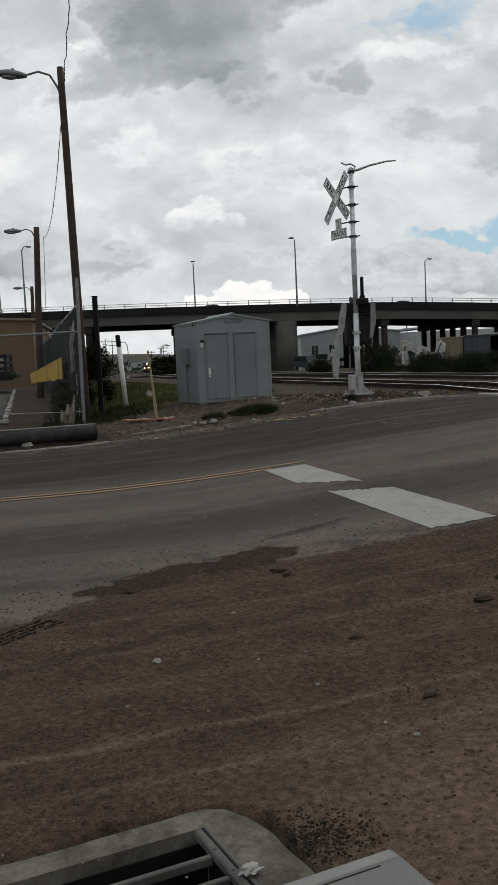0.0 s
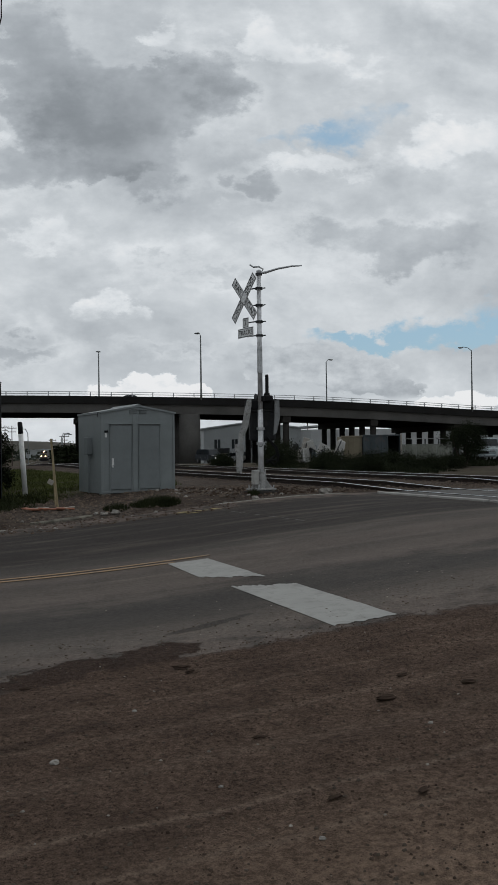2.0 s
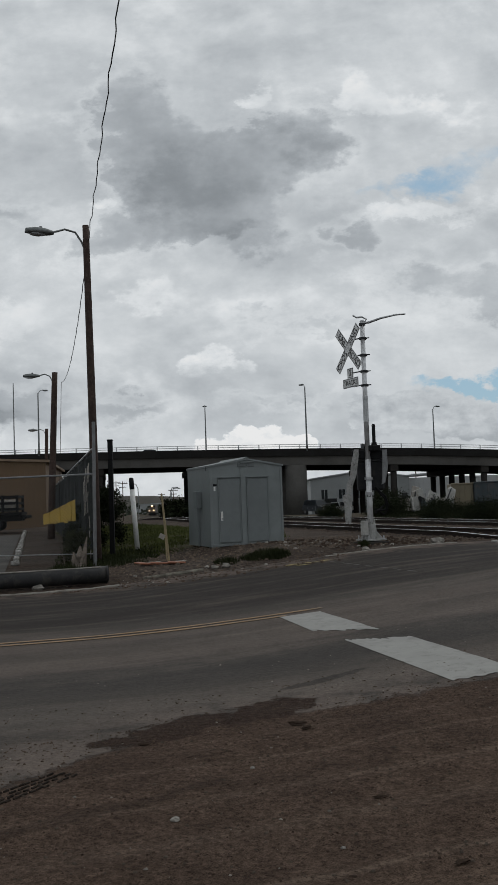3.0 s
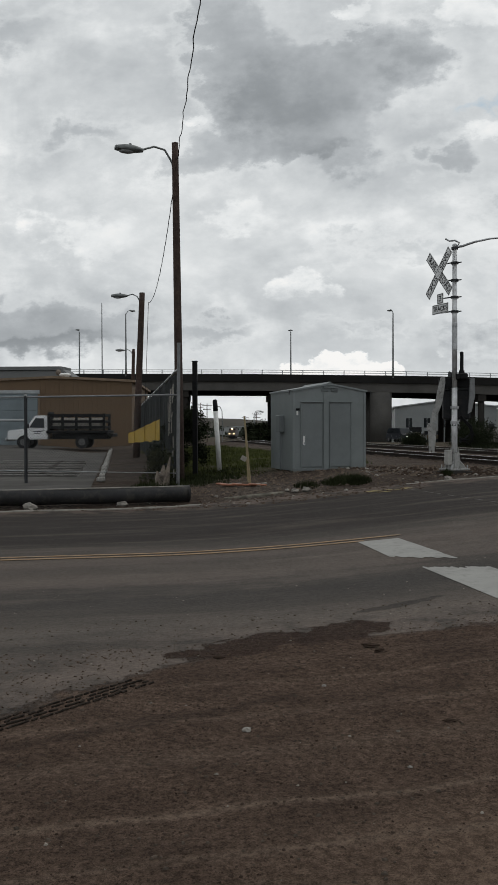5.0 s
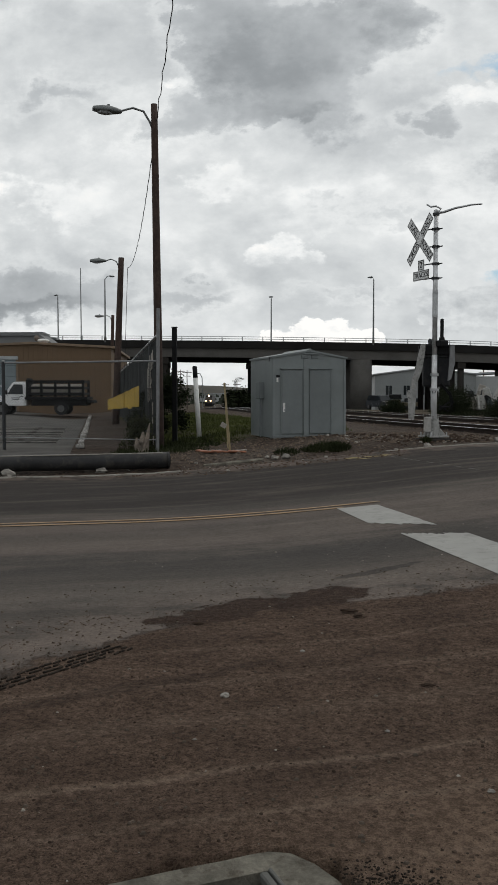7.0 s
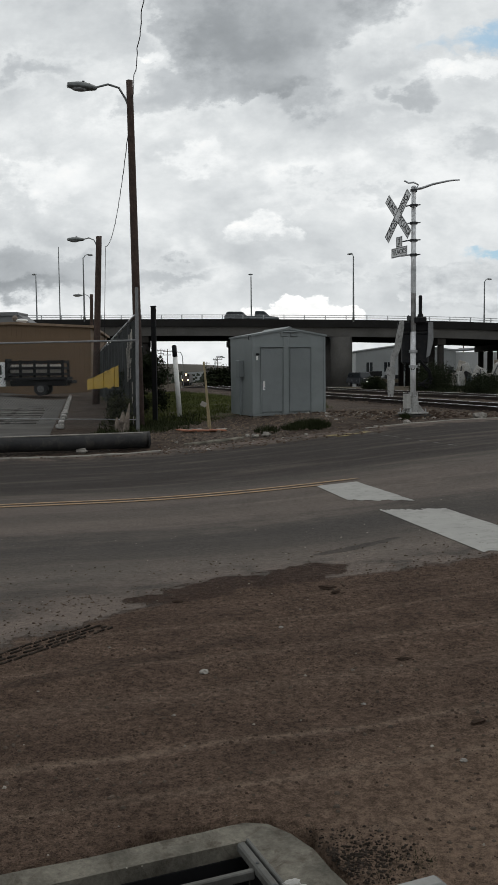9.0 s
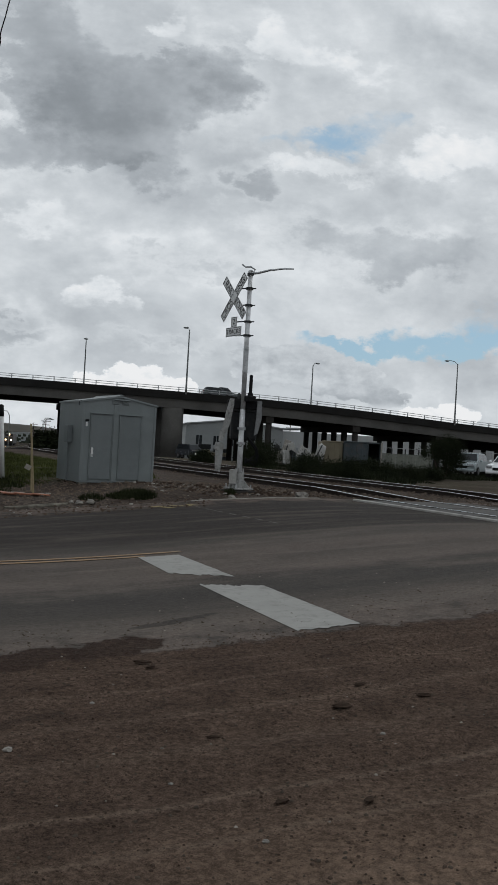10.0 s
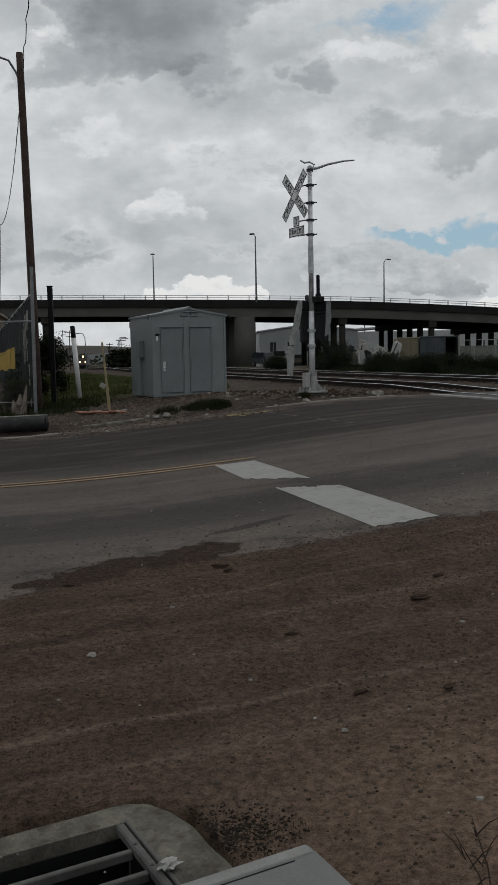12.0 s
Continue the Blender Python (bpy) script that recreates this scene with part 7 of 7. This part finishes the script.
    for k in range(5):
        part("post", box(B(), (-1.9 + 0.98 * k, 0.08, 0.75), (0.09, 0.09, 1.6), 0.01), M["dark_metal"], w)
    part("cap_rail", box(B(), (0.05, 0, 1.14), (4.1, 0.1, 0.07), 0.01), M["fence_plank"], w)
    c = thing("signal_cabinet", drop(19.15, 45.6), "pale metal trackside equipment cabinet", "cabinet")
    part("body", box(B(), (0, 0, 0.98), (0.95, 0.7, 1.85), 0.03), M["white"], c)
    part("door", box(B(), (-0.0, -0.37, 0.98), (0.80, 0.04, 1.65), 0.015), M["white"], c)
    part("plinth", box(B(), (0, 0, 0.03), (1.05, 0.8, 0.12), 0.02), M["concrete"], c)
    part("lid", box(B(), (0, 0, 1.93), (1.05, 0.8, 0.07), 0.02), M["galv"], c)
    # long wire fence
    f = thing("wire_fence", Matrix(), "low wire fence beyond the parked cars", "fence")
    for k in range(12):
        x = 16.5 + 1.6 * k
        y = 68 - 0.25 * k
        part("post", rod(B(), (x, y, land(x, y) - 0.2), (x, y, land(x, y) + 1.7), 0.04, None, 8), M["galv"], f)
    for z in (0.3, 0.95, 1.65):
        part("wire", tube(B(), [(16.5 + 1.6 * k, 68 - 0.25 * k, land(16.5 + 1.6 * k, 68 - 0.25 * k) + z) for k in range(12)], 0.018, 5), M["galv"], f)


M["fence_plank"] = mat("grey_green_plank", (0.20, 0.21, 0.18), 0.85, scale=1.2, grain=20, vary=0.15, piece=0.25, dirt=(0.13, 0.12, 0.1))
build_scrap()

build_car(drop(21.2, 57.8, 0.0) @ Matrix.Rotation(radians(236), 4, "Z"), "car_silver", "hatch", "silver-green hatchback parked beyond the tracks")
build_car(drop(22.35, 54.0, 0.0) @ Matrix.Rotation(radians(234), 4, "Z"), "car_white", "sedan", "white sedan parked beyond the tracks")
build_car(Matrix.Translation((5.6, 113.0, land(5.6, 113))) @ Matrix.Rotation(radians(-62), 4, "Z"), "car_dark", "suv", "dark car with a lit headlight beside the bridge pier", True)


def build_warehouse():
    o = thing("warehouse", Matrix.Translation((7.1, 167, -1.6)), "pale blue-grey metal warehouse beyond the overpass", "building")
    part("wall", prism(B(), [(0, -1), (0, 6.7), (9, 7.8), (18, 6.7), (18, -1)], 30), M["grey_siding"], o)
    for x0, z0, x1, z1 in ((-0.4, 6.65, 9, 7.85), (9, 7.85, 18.4, 6.65)):
        part("roof", prism(B(), [(x0, z0), (x1, z1), (x1, z1 + 0.2), (x0, z0 + 0.2)], 30.8, Matrix.Translation((0, -0.4, 0))), M["roof"], o)
    for k in range(5):
        w = part("window", box(B(), (2.5 + 3.2 * k, -0.06, 3.9), (1.1, 0.14, 1.7), 0.02), M["glass"], o)
        part("frame", box(B(), (2.5 + 3.2 * k, -0.1, 3.9), (0.08, 0.16, 1.7)), M["roof"], w)
    for k in range(40):
        part("rib", box(B(), (0.3 + 0.45 * k, -0.04, 2.8), (0.07, 0.08, 7.4)), M["grey_siding"], o)
    part("dock_canopy", box(B(), (5, -1.0, 2.1), (5.5, 2.0, 0.2), 0.03), M["roof"], o)
    b = thing("warehouse", Matrix.Translation((26.0, 172, -1.6)), "long white warehouse with a low pitched roof", "building")
    part("wall", box(B(), (18, 10, 2.8), (52, 20, 7.4)), M["white_siding"], b)
    part("roof", prism(B(), [(-8.6, 6.3), (16, 7.8), (44.6, 6.3), (44.6, 6.6), (16, 8.1), (-8.6, 6.6)], 21, Matrix.Translation((0, -0.5, 0))), M["roof"], b)
    for k in range(60):
        part("rib", box(B(), (-7.7 + 0.86 * k, -0.05, 2.8), (0.10, 0.1, 7.2)), M["white_siding"], b)
    for k in range(8):
        part("loading_door", box(B(), (-4 + 5.6 * k, -0.08, 1.9), (2.6, 0.16, 3.2), 0.03), M["grey_siding"], b)
    for x, y, w, h in ((9.5, 150, 2.4, 2.6), (12.5, 152, 3.2, 2.0), (22, 150, 3, 2.6), (17, 149, 2.2, 2.2)):
        t = thing("stacked_crate", Matrix.Translation((x, y, land(x, y))), "pile of tan and grey crates before the warehouse", "crate", "crates by the warehouse")
        for k in range(3):
            part("crate", box(B(), (0.1 * (-1) ** k, 0, h * (k + 0.5) / 3), (w * (1 - 0.08 * k), 1.6, h / 3 - 0.05), 0.04), M["tan_bin"] if k % 2 else M["dark_metal"], t)


M["white_siding"] = mat("white_siding", (0.44, 0.45, 0.45), 0.6, vary=0.06, scale=0.3, grain=8, dirt=(0.34, 0.34, 0.33))
build_warehouse()


# ---- distance ----
def build_far():
    n = 0
    for x, y, h in ((-27, 249, 8.6), (-40, 330, 9), (31.6, 200, 9.7), (34.5, 200.5, 9.5), (-41, 250, 11), (-50.7, 296, 13)):
        o = thing("far_utility_pole", Matrix.Translation((x, y, land(x, y))), "distant wooden power pole with a crossarm", "utility pole", "distant poles")
        part("shaft", rod(B(), (0, 0, -0.3), (0, 0, h), 0.16, 0.11, 6), M["wood"], o)
        part("crossarm", box(B(), (0, 0, h - 0.6), (2.6, 0.14, 0.16)), M["wood"], o)
        part("crossarm", box(B(), (0, 0, h - 1.6), (2.0, 0.14, 0.16)), M["wood"], o)
        for k in (-1.1, -0.5, 0.5, 1.1):
            part("insulator", rod(B(), (k, 0, h - 0.52), (k, 0, h - 0.28), 0.06, None, 6), M["galv"], o)
    for x, y, h, s in ((-29.1, 198, 8.0, -1), (-24.0, 215, 7.6, 1), (-21, 190, 6.5, 1)):
        o = thing("far_street_lamp", Matrix.Translation((x, y, land(x, y))), "distant curved street lamp by the track", "street lamp", "distant lamps")
        part("pole", tube(B(), [(0, 0, -0.3), (0, 0, h * 0.7), (0.05 * s, 0, h * 0.88), (0.5 * s, 0, h), (1.4 * s, 0, h + 0.05)], 0.09, 6), M["lamp_head"], o)
        part("head", blob(B(), (1.6 * s, 0, h), (0.4, 0.2, 0.12), 0), M["lamp_head"], o)
    # a long low hill and its scrub
    verts, faces = [], []
    for i in range(61):
        x = -420 + 14 * i
        h = 4.0 + 6.5 * ease((-20 - x) / 160) + 1.2 * noise.noise((x * 0.02, 0, 2))
        for y, z in ((640, -6), (700, h), (1100, h * 1.2), (1300, -6)):
            verts.append((x, y, z))
    for i in range(60):
        for k in range(3):
            a = i * 4 + k
            faces.append((a, a + 4, a + 5, a + 1))
    me = bpy.data.meshes.new("far_hill")
    me.from_pydata(verts, [], faces)
    tagged(part_of("far_hill", me, M["hill"], None, "", True), "low brown hill on the horizon", "hill", "", "structure")
    verts, faces = [], []
    for _ in range(5200):
        x = random.uniform(-330, 330)
        y = random.uniform(420, 640)
        z = land(x, y) + random.random() ** 1.6 * (4.5 + 2.5 * noise.noise((x * 0.05, y * 0.01, 4)))
        s = random.uniform(0.5, 1.2)
        i = len(verts)
        a = random.uniform(0, 3.14)
        for p, q in ((-1, -0.6), (1, -0.5), (0.8, 0.6), (-0.7, 0.7)):
            verts.append((x + p * s * math.cos(a), y + p * s * math.sin(a), z + q * s))
        faces.append((i, i + 1, i + 2, i + 3))
    me = bpy.data.meshes.new("far_woods")
    me.from_pydata(verts, [], faces)
    tagged(part_of("far_woods", me, M["far_tree"]), "distant dark line of trees and scrub", "trees", "", "stuff")
    for x, y, w, h, d in ((-16.2, 150, 3, 1.1, 2), (-62, 520, 30, 5, 10), (-20, 330, 22, 4.5, 10), (90, 300, 40, 7, 20), (-120, 300, 40, 7, 15)):
        o = thing("far_building", Matrix.Translation((x, y, land(x, y))), "distant low pale building", "building", "distant buildings")
        part("wall", box(B(), (0, 0, h / 2 - 0.2), (w, d, h + 0.4)), M["grey_siding"], o)
        part("roof", prism(B(), [(-w / 2 - 0.3, h), (0, h + 0.7), (w / 2 + 0.3, h)], d + 0.6, Matrix.Translation((0, -d / 2 - 0.3, 0))), M["roof"], o)


build_far()


# ---- pebbles, clods and weeds near the camera ----
def scatter(name, n, area, sizes, material, label, seed, keep=None):
    verts, faces = [], []
    rnd = random.Random(seed)
    while n:
        x, y = rnd.uniform(area[0], area[1]), rnd.uniform(area[2], area[3])
        if keep and not keep(x, y):
            continue
        n -= 1
        s = sizes[0] + (sizes[1] - sizes[0]) * rnd.random() ** 3
        z = land(x, y) + s * 0.25 + (mud_relief(x, y) if past_kerb(x, y) < -10 else 0.0)
        i = len(verts)
        yaw = rnd.uniform(0, 6.28)
        pts = []
        for k in range(5):
            a = yaw + k * 1.2566
            r = s * rnd.uniform(0.7, 1.25)
            pts.append((x + r * math.cos(a), y + r * 0.8 * math.sin(a), z - s * 0.2))
        verts.extend(pts)
        for k in range(5):
            p = pts[k]
            verts.append((x + (p[0] - x) * 0.6, y + (p[1] - y) * 0.6, z + s * rnd.uniform(0.25, 0.6)))
        for k in range(5):
            faces.append((i + k, i + (k + 1) % 5, i + 5 + (k + 1) % 5, i + 5 + k))
        faces.append((i + 5, i + 6, i + 7, i + 8, i + 9))
    me = bpy.data.meshes.new(name)
    me.from_pydata(verts, [], faces)
    return tagged(part_of(name, me, material), label, "stones", "", "stuff")


def on_mud(x, y):
    a, b = drain_at(x, y)
    return past_kerb(x, y) < -10.6 and not ((b < 0.95 and a < 0.0) or (b < 0.1 and a < 0.1))


M["speck"] = mat("pale_grit", (0.30, 0.27, 0.23), 0.95, scale=8, vary=0.4, bump=0)
scatter("grit", 6500, (-4, 4.5, 2.4, 9.5), (0.002, 0.013), M["pebble"], "brown grit and small stones on the mud", 1, on_mud)
scatter("grit", 420, (-4, 4.5, 2.4, 12), (0.003, 0.012), M["speck"], "pale grit scattered over the road edge", 2, lambda x, y: on_mud(x, y) or past_kerb(x, y) < -9)
scatter("dirt_clods", 1300, (-4, 4.5, 2.6, 8.2), (0.003, 0.010), M["clod"], "dark clods of mud on the road edge", 3, lambda x, y: on_mud(x, y) and past_kerb(x, y) < -11.5)
M["crumb"] = mat("dark_leaf_crumbs", (0.036, 0.029, 0.024), 0.95, scale=20, vary=0.6, bump=0, spec=0.05)
M["mud_lump"] = mat("mud_lumps", (0.100, 0.072, 0.056), 0.95, scale=15, vary=0.35, bump=0, spec=0.03)
crumb_odds = random.Random(4)
scatter("leaf_litter", 1100, (-0.04, 0.40, 2.68, 3.10), (0.002, 0.008), M["crumb"], "dark dead leaf crumbs beside the drain apron", 9, lambda x, y: drain_at(x, y)[0] > -0.06 and drain_at(x, y)[1] > 0.02 and crumb_odds.random() < math.exp(-((x - 0.15) ** 2 / 0.018 + (y - 2.88) ** 2 / 0.014)))
scatter("mud_lumps", 9000, (-3.2, 3.2, 2.6, 7.6), (0.003, 0.012), M["mud_lump"], "small lumps of brown mud on the road edge", 12, lambda x, y: on_mud(x, y) and past_kerb(x, y) < -11.5)
scatter("gravel", 3000, (-4, 4.8, 18.6, 26), (0.008, 0.05), M["pebble"], "coarse gravel round the shed and signal", 5, lambda x, y: past_kerb(x, y) > 0.3 and off_rail(x, y) > 0.9)
scatter("gravel", 70, (-1, 4.8, 19.6, 24), (0.02, 0.06), M["rock"], "pale broken stones beside the track", 6, lambda x, y: past_kerb(x, y) > 0.5 and 0.8 < off_rail(x, y) < 5.0)
scatter("spilled_dirt", 900, (-5.5, 1.5, 17.0, 21.5), (0.008, 0.035), M["mud_lump"], "brown lumps of dirt spilled over the kerb", 21, lambda x, y: -1.3 < past_kerb(x, y) < 0.5)
scatter("spilled_dirt", 60, (-4.5, 0.5, 17.5, 21.0), (0.010, 0.045), M["rock"], "pale stone chips spilled over the kerb", 22, lambda x, y: -0.9 < past_kerb(x, y) < 0.5)
scatter("gravel", 420, (-1.0, 5.0, 19.8, 24.5), (0.02, 0.07), M["clod"], "dark clods and stones beside the track", 23, lambda x, y: past_kerb(x, y) > 0.4 and 0.7 < off_rail(x, y) < 4.5)
scatter("ballast_stones", 2400, (-2, 12, 20.8, 36), (0.025, 0.06), M["pebble"], "dark ballast stones between the rails", 7, lambda x, y: -7 < off_rail(x, y) < 0.8)

for x, y, s in ((-0.58, 4.73, 0.019), (0.62, 3.62, 0.012), (1.02, 3.05, 0.012), (1.33, 3.2, 0.013), (1.45, 4.9, 0.012), (0.25, 4.3, 0.010), (-0.2, 5.6, 0.012)):
    ob = part("loose_stone", blob(B(), (0, 0, s * 0.4), (s * 1.3, s, s * 0.7), 0.5, 2, x * 7), M["rock"])
    ob.matrix_world = drop(x, y, mud_relief(x, y))
    tagged(ob, "single pale stone on the muddy street edge", "rock", "stones on the mud")
for x, y, s, yaw in ((1.32, 5.4, 0.05, 0.3), (1.55, 5.9, 0.035, 0.5), (1.9, 5.6, 0.04, 0.2), (0.5, 4.95, 0.03, 0.2), (0.75, 4.05, 0.03, 0.4), (1.15, 4.0, 0.035, 0.9), (0.1, 6.55, 0.05, 0.1), (0.16, 6.4, 0.04, 0.8), (-0.95, 6.2, 0.03, 0.2)):
    ob = part("mud_clod", blob(B(), (0, 0, s * 0.3), (s * 1.3, s * 0.5, s * 0.28), 0.8, 2, x * 5 + y), M["clod"])
    ob.matrix_world = drop(x, y, mud_relief(x, y)) @ Matrix.Rotation(yaw, 4, "Z")
    tagged(ob, "dark clod of dried mud on the street", "clod", "clods on the mud")


scatter("leaf_litter", 1100, (0.40, 1.75, 1.75, 2.36), (0.003, 0.010), M["crumb"], "dark dead leaves and crumbs beside the kerb slab", 31, lambda x, y: drain_at(x, y)[0] > 0.03 and noise.noise((x * 4, y * 4, 5)) + (2.22 - y) * 1.6 > 0.05)
scatter("leaf_litter", 130, (0.40, 1.75, 1.55, 2.35), (0.003, 0.009), M["speck"], "pale chips among the dead leaves", 32, lambda x, y: drain_at(x, y)[0] > 0.03 and y < 2.25)


def build_tyre_print():
    """Rows of small ridges pressed into the mud."""
    bm = B()
    a, b = Vector((-2.35, 3.98, 0)), Vector((-1.34, 5.60, 0))
    d = (b - a).normalized()
    side = Vector((-d.y, d.x, 0))
    yaw = math.atan2(d.y, d.x)
    for n, off in enumerate((-0.085, -0.035, 0.015, 0.065)):
        for k in range(34):
            if random.random() < 0.10:
                continue
            c = a.lerp(b, (k + random.uniform(0.3, 0.7)) / 34) + side * (off + random.uniform(-0.006, 0.006))
            box(bm, (c.x, c.y, land(c.x, c.y) + 0.003), (random.uniform(0.035, 0.06), 0.015, 0.013), 0.003, Matrix.Rotation(yaw + random.uniform(-0.1, 0.25), 4, "Z"))
    return tagged(part("tyre_print", bm, M["crumb"]), "tyre tread print pressed in dark mud", "tyre print", "", "stuff")


build_tyre_print()
blades("weeds", [(x, y, 0.10, random.uniform(0.03, 0.09), 22) for x, y in spread(30, 0.42, 1.6, 1.6, 2.55, lambda x, y: drain_at(x, y)[0] > 0.06 and y < 2.45 - 0.10 * x)], M["tuft"], "sparse dark weeds beside the kerb slab", 0.0022)


def build_dry_weed(x, y, h, seed):
    rnd = random.Random(seed)
    o = thing("dry_weed", drop(x, y), "bare dry branching weed beside the slab", "weed", "dry weeds")
    for k in range(4):
        a = rnd.uniform(0, 6.28)
        top = Vector((math.cos(a) * h * 0.4, math.sin(a) * h * 0.4, h * rnd.uniform(0.7, 1)))
        bm = tube(B(), [(0, 0, -0.02), top * 0.5 + Vector((0.01, 0.01, 0.02)), top], [0.003, 0.0022, 0.0012], 5)
        for j in range(4):
            p = top * rnd.uniform(0.35, 0.9)
            b = rnd.uniform(0, 6.28)
            tube(bm, [p, p + Vector((math.cos(b) * h * 0.12, math.sin(b) * h * 0.12, h * 0.14)), p + Vector((math.cos(b) * h * 0.22, math.sin(b) * h * 0.22, h * 0.2))], [0.0025, 0.002, 0.001], 4)
        part("stem", bm, M["dry"], o)


for k, (x, y, h) in enumerate(((0.86, 2.30, 0.30), (1.05, 2.22, 0.34), (1.18, 2.38, 0.25), (0.95, 2.10, 0.3), (0.55, 2.42, 0.08), (1.25, 2.15, 0.3))):
    build_dry_weed(x, y, h, k)


# ---- what moves ----
def build_train():
    o = thing("locomotive", Matrix.Translation((-54, 430, 0)), "oncoming freight locomotive with three lit headlamps", "train")
    bm = taper(B(), [(-8, 1.0), (-8, 4.2), (4, 4.5), (6, 4.4), (6.3, 3.4), (8, 3.2), (8.4, 1.2), (8.4, 1.0)], 1.5, 1.35, 1.0, 4.5)
    bmesh.ops.bevel(bm, geom=list(bm.edges), offset=0.12, segments=2, affect="EDGES")
    body = part("hood", bm, M["loco"], o)
    part("frame", box(B(), (0, 0, 1.0), (17, 2.8, 0.5), 0.05), M["black"], o)
    part("plough", box(B(), (8.6, 0, 0.55), (0.3, 2.8, 0.8), 0.05), M["black"], o)
    for y in (-0.62, 0.62):
        part("windscreen", box(B(), (6.2, y, 3.85), (0.2, 0.9, 0.55), 0.04), M["glass"], body)
    for s in (-5.2, 5.2):
        t = part("bogie", box(B(), (s, 0, 0.55), (4.2, 2.4, 0.6), 0.08), M["black"], o)
        for k in (-1.4, 0, 1.4):
            part("axle", rod(B(), (s + k, -0.8, 0.5), (s + k, 0.8, 0.5), 0.5, None, 14), M["dark_metal"], t)
    part("headlamp", rod(B(), (6.35, 0, 4.15), (6.75, 0, 4.15), 0.30, None, 14), M["amber"], body, "lit headlamp")
    for y in (-0.95, 0.95):
        part("ditch_light", rod(B(), (8.45, y, 2.2), (8.75, y, 2.2), 0.28, None, 14), M["amber"], body, "lit ditch light")
    return o


locomotive = build_train()
GO = "traffic on the overpass"
car_a = build_car(Matrix(), "car_backlit", "hatch", "grey hatchback, darkened against the sky, driving over the overpass", False, GO)
car_b = build_car(Matrix(), "car_backlit", "pickup", "grey pickup, darkened against the sky, driving over the overpass", False, GO)
car_c = build_car(Matrix(), "car_dark", "sedan", "dark sedan driving over the overpass", False, GO)
car_d = build_car(Matrix(), "car_dark", "sedan", "dark sedan driving over the overpass", False, GO)
pickup = build_car(Matrix(), "car_white", "pickup", "white pickup driving under the overpass")


def deck_pose(x, lane, way):
    """On the deck, at x along it, lane metres in from the near parapet."""
    e = 0.5
    dy, dz = deck_y(x + e) - deck_y(x - e), deck_z(x + e) - deck_z(x - e)
    yaw = math.degrees(math.atan2(dy, 2 * e))
    return pose(x, deck_y(x) + lane, deck_z(x) - 0.41, 0, -math.degrees(math.atan2(dz, 2 * e)) * way, yaw + (0 if way > 0 else 180))


def motions():
    rows = []
    for k in range(13):
        y = 430 - 100 * k / 12
        p, d = track_point(y, 0.7175)
        rows.append((k * 1.0, pose(p.x, p.y, track_height(y, 0), 0, 0, math.degrees(math.atan2(-d.y, -d.x)))))
    walk(locomotive, rows)
    for car, x0, v, gain, lane, way in ((car_a, -10.2, 17.0, 2.4, 2.6, 1), (car_b, -7.9, 17.0, 0.9, 6.2, 1)):
        walk(car, [(t, deck_pose(x0 + v * (t - 9.0) + gain * ease((t - 9.0) / 0.9), lane, way)) for t in (0.0, 1.5, 3.0, 4.5, 6.0, 7.0, 8.2, 9.0, 9.5, 10.0, 10.5, 11.0, 11.5, 12.0)])
    for car, x0, v, t0 in ((car_c, -7.4, -13.0, 0.0), (car_d, -11.8, -13.0, 2.5)):
        walk(car, [(t, deck_pose(x0 + v * (t - t0), 15.0, -1)) for t in (0.0, 0.5, 1.0, 1.5, 2.0, 2.5, 3.0, 3.5, 4.0, 5.0, 6.0, 8.0, 10.0, 12.0)])
    walk(pickup, [(t, pose(7.9 - 0.9 * (t - 5.5), 146.0, land(8, 146) + 0.02, 0, 0, 180)) for t in (0.0, 2.0, 4.0, 5.0, 5.5, 6.0, 6.5, 7.0, 8.0, 10.0, 12.0)])


motions()
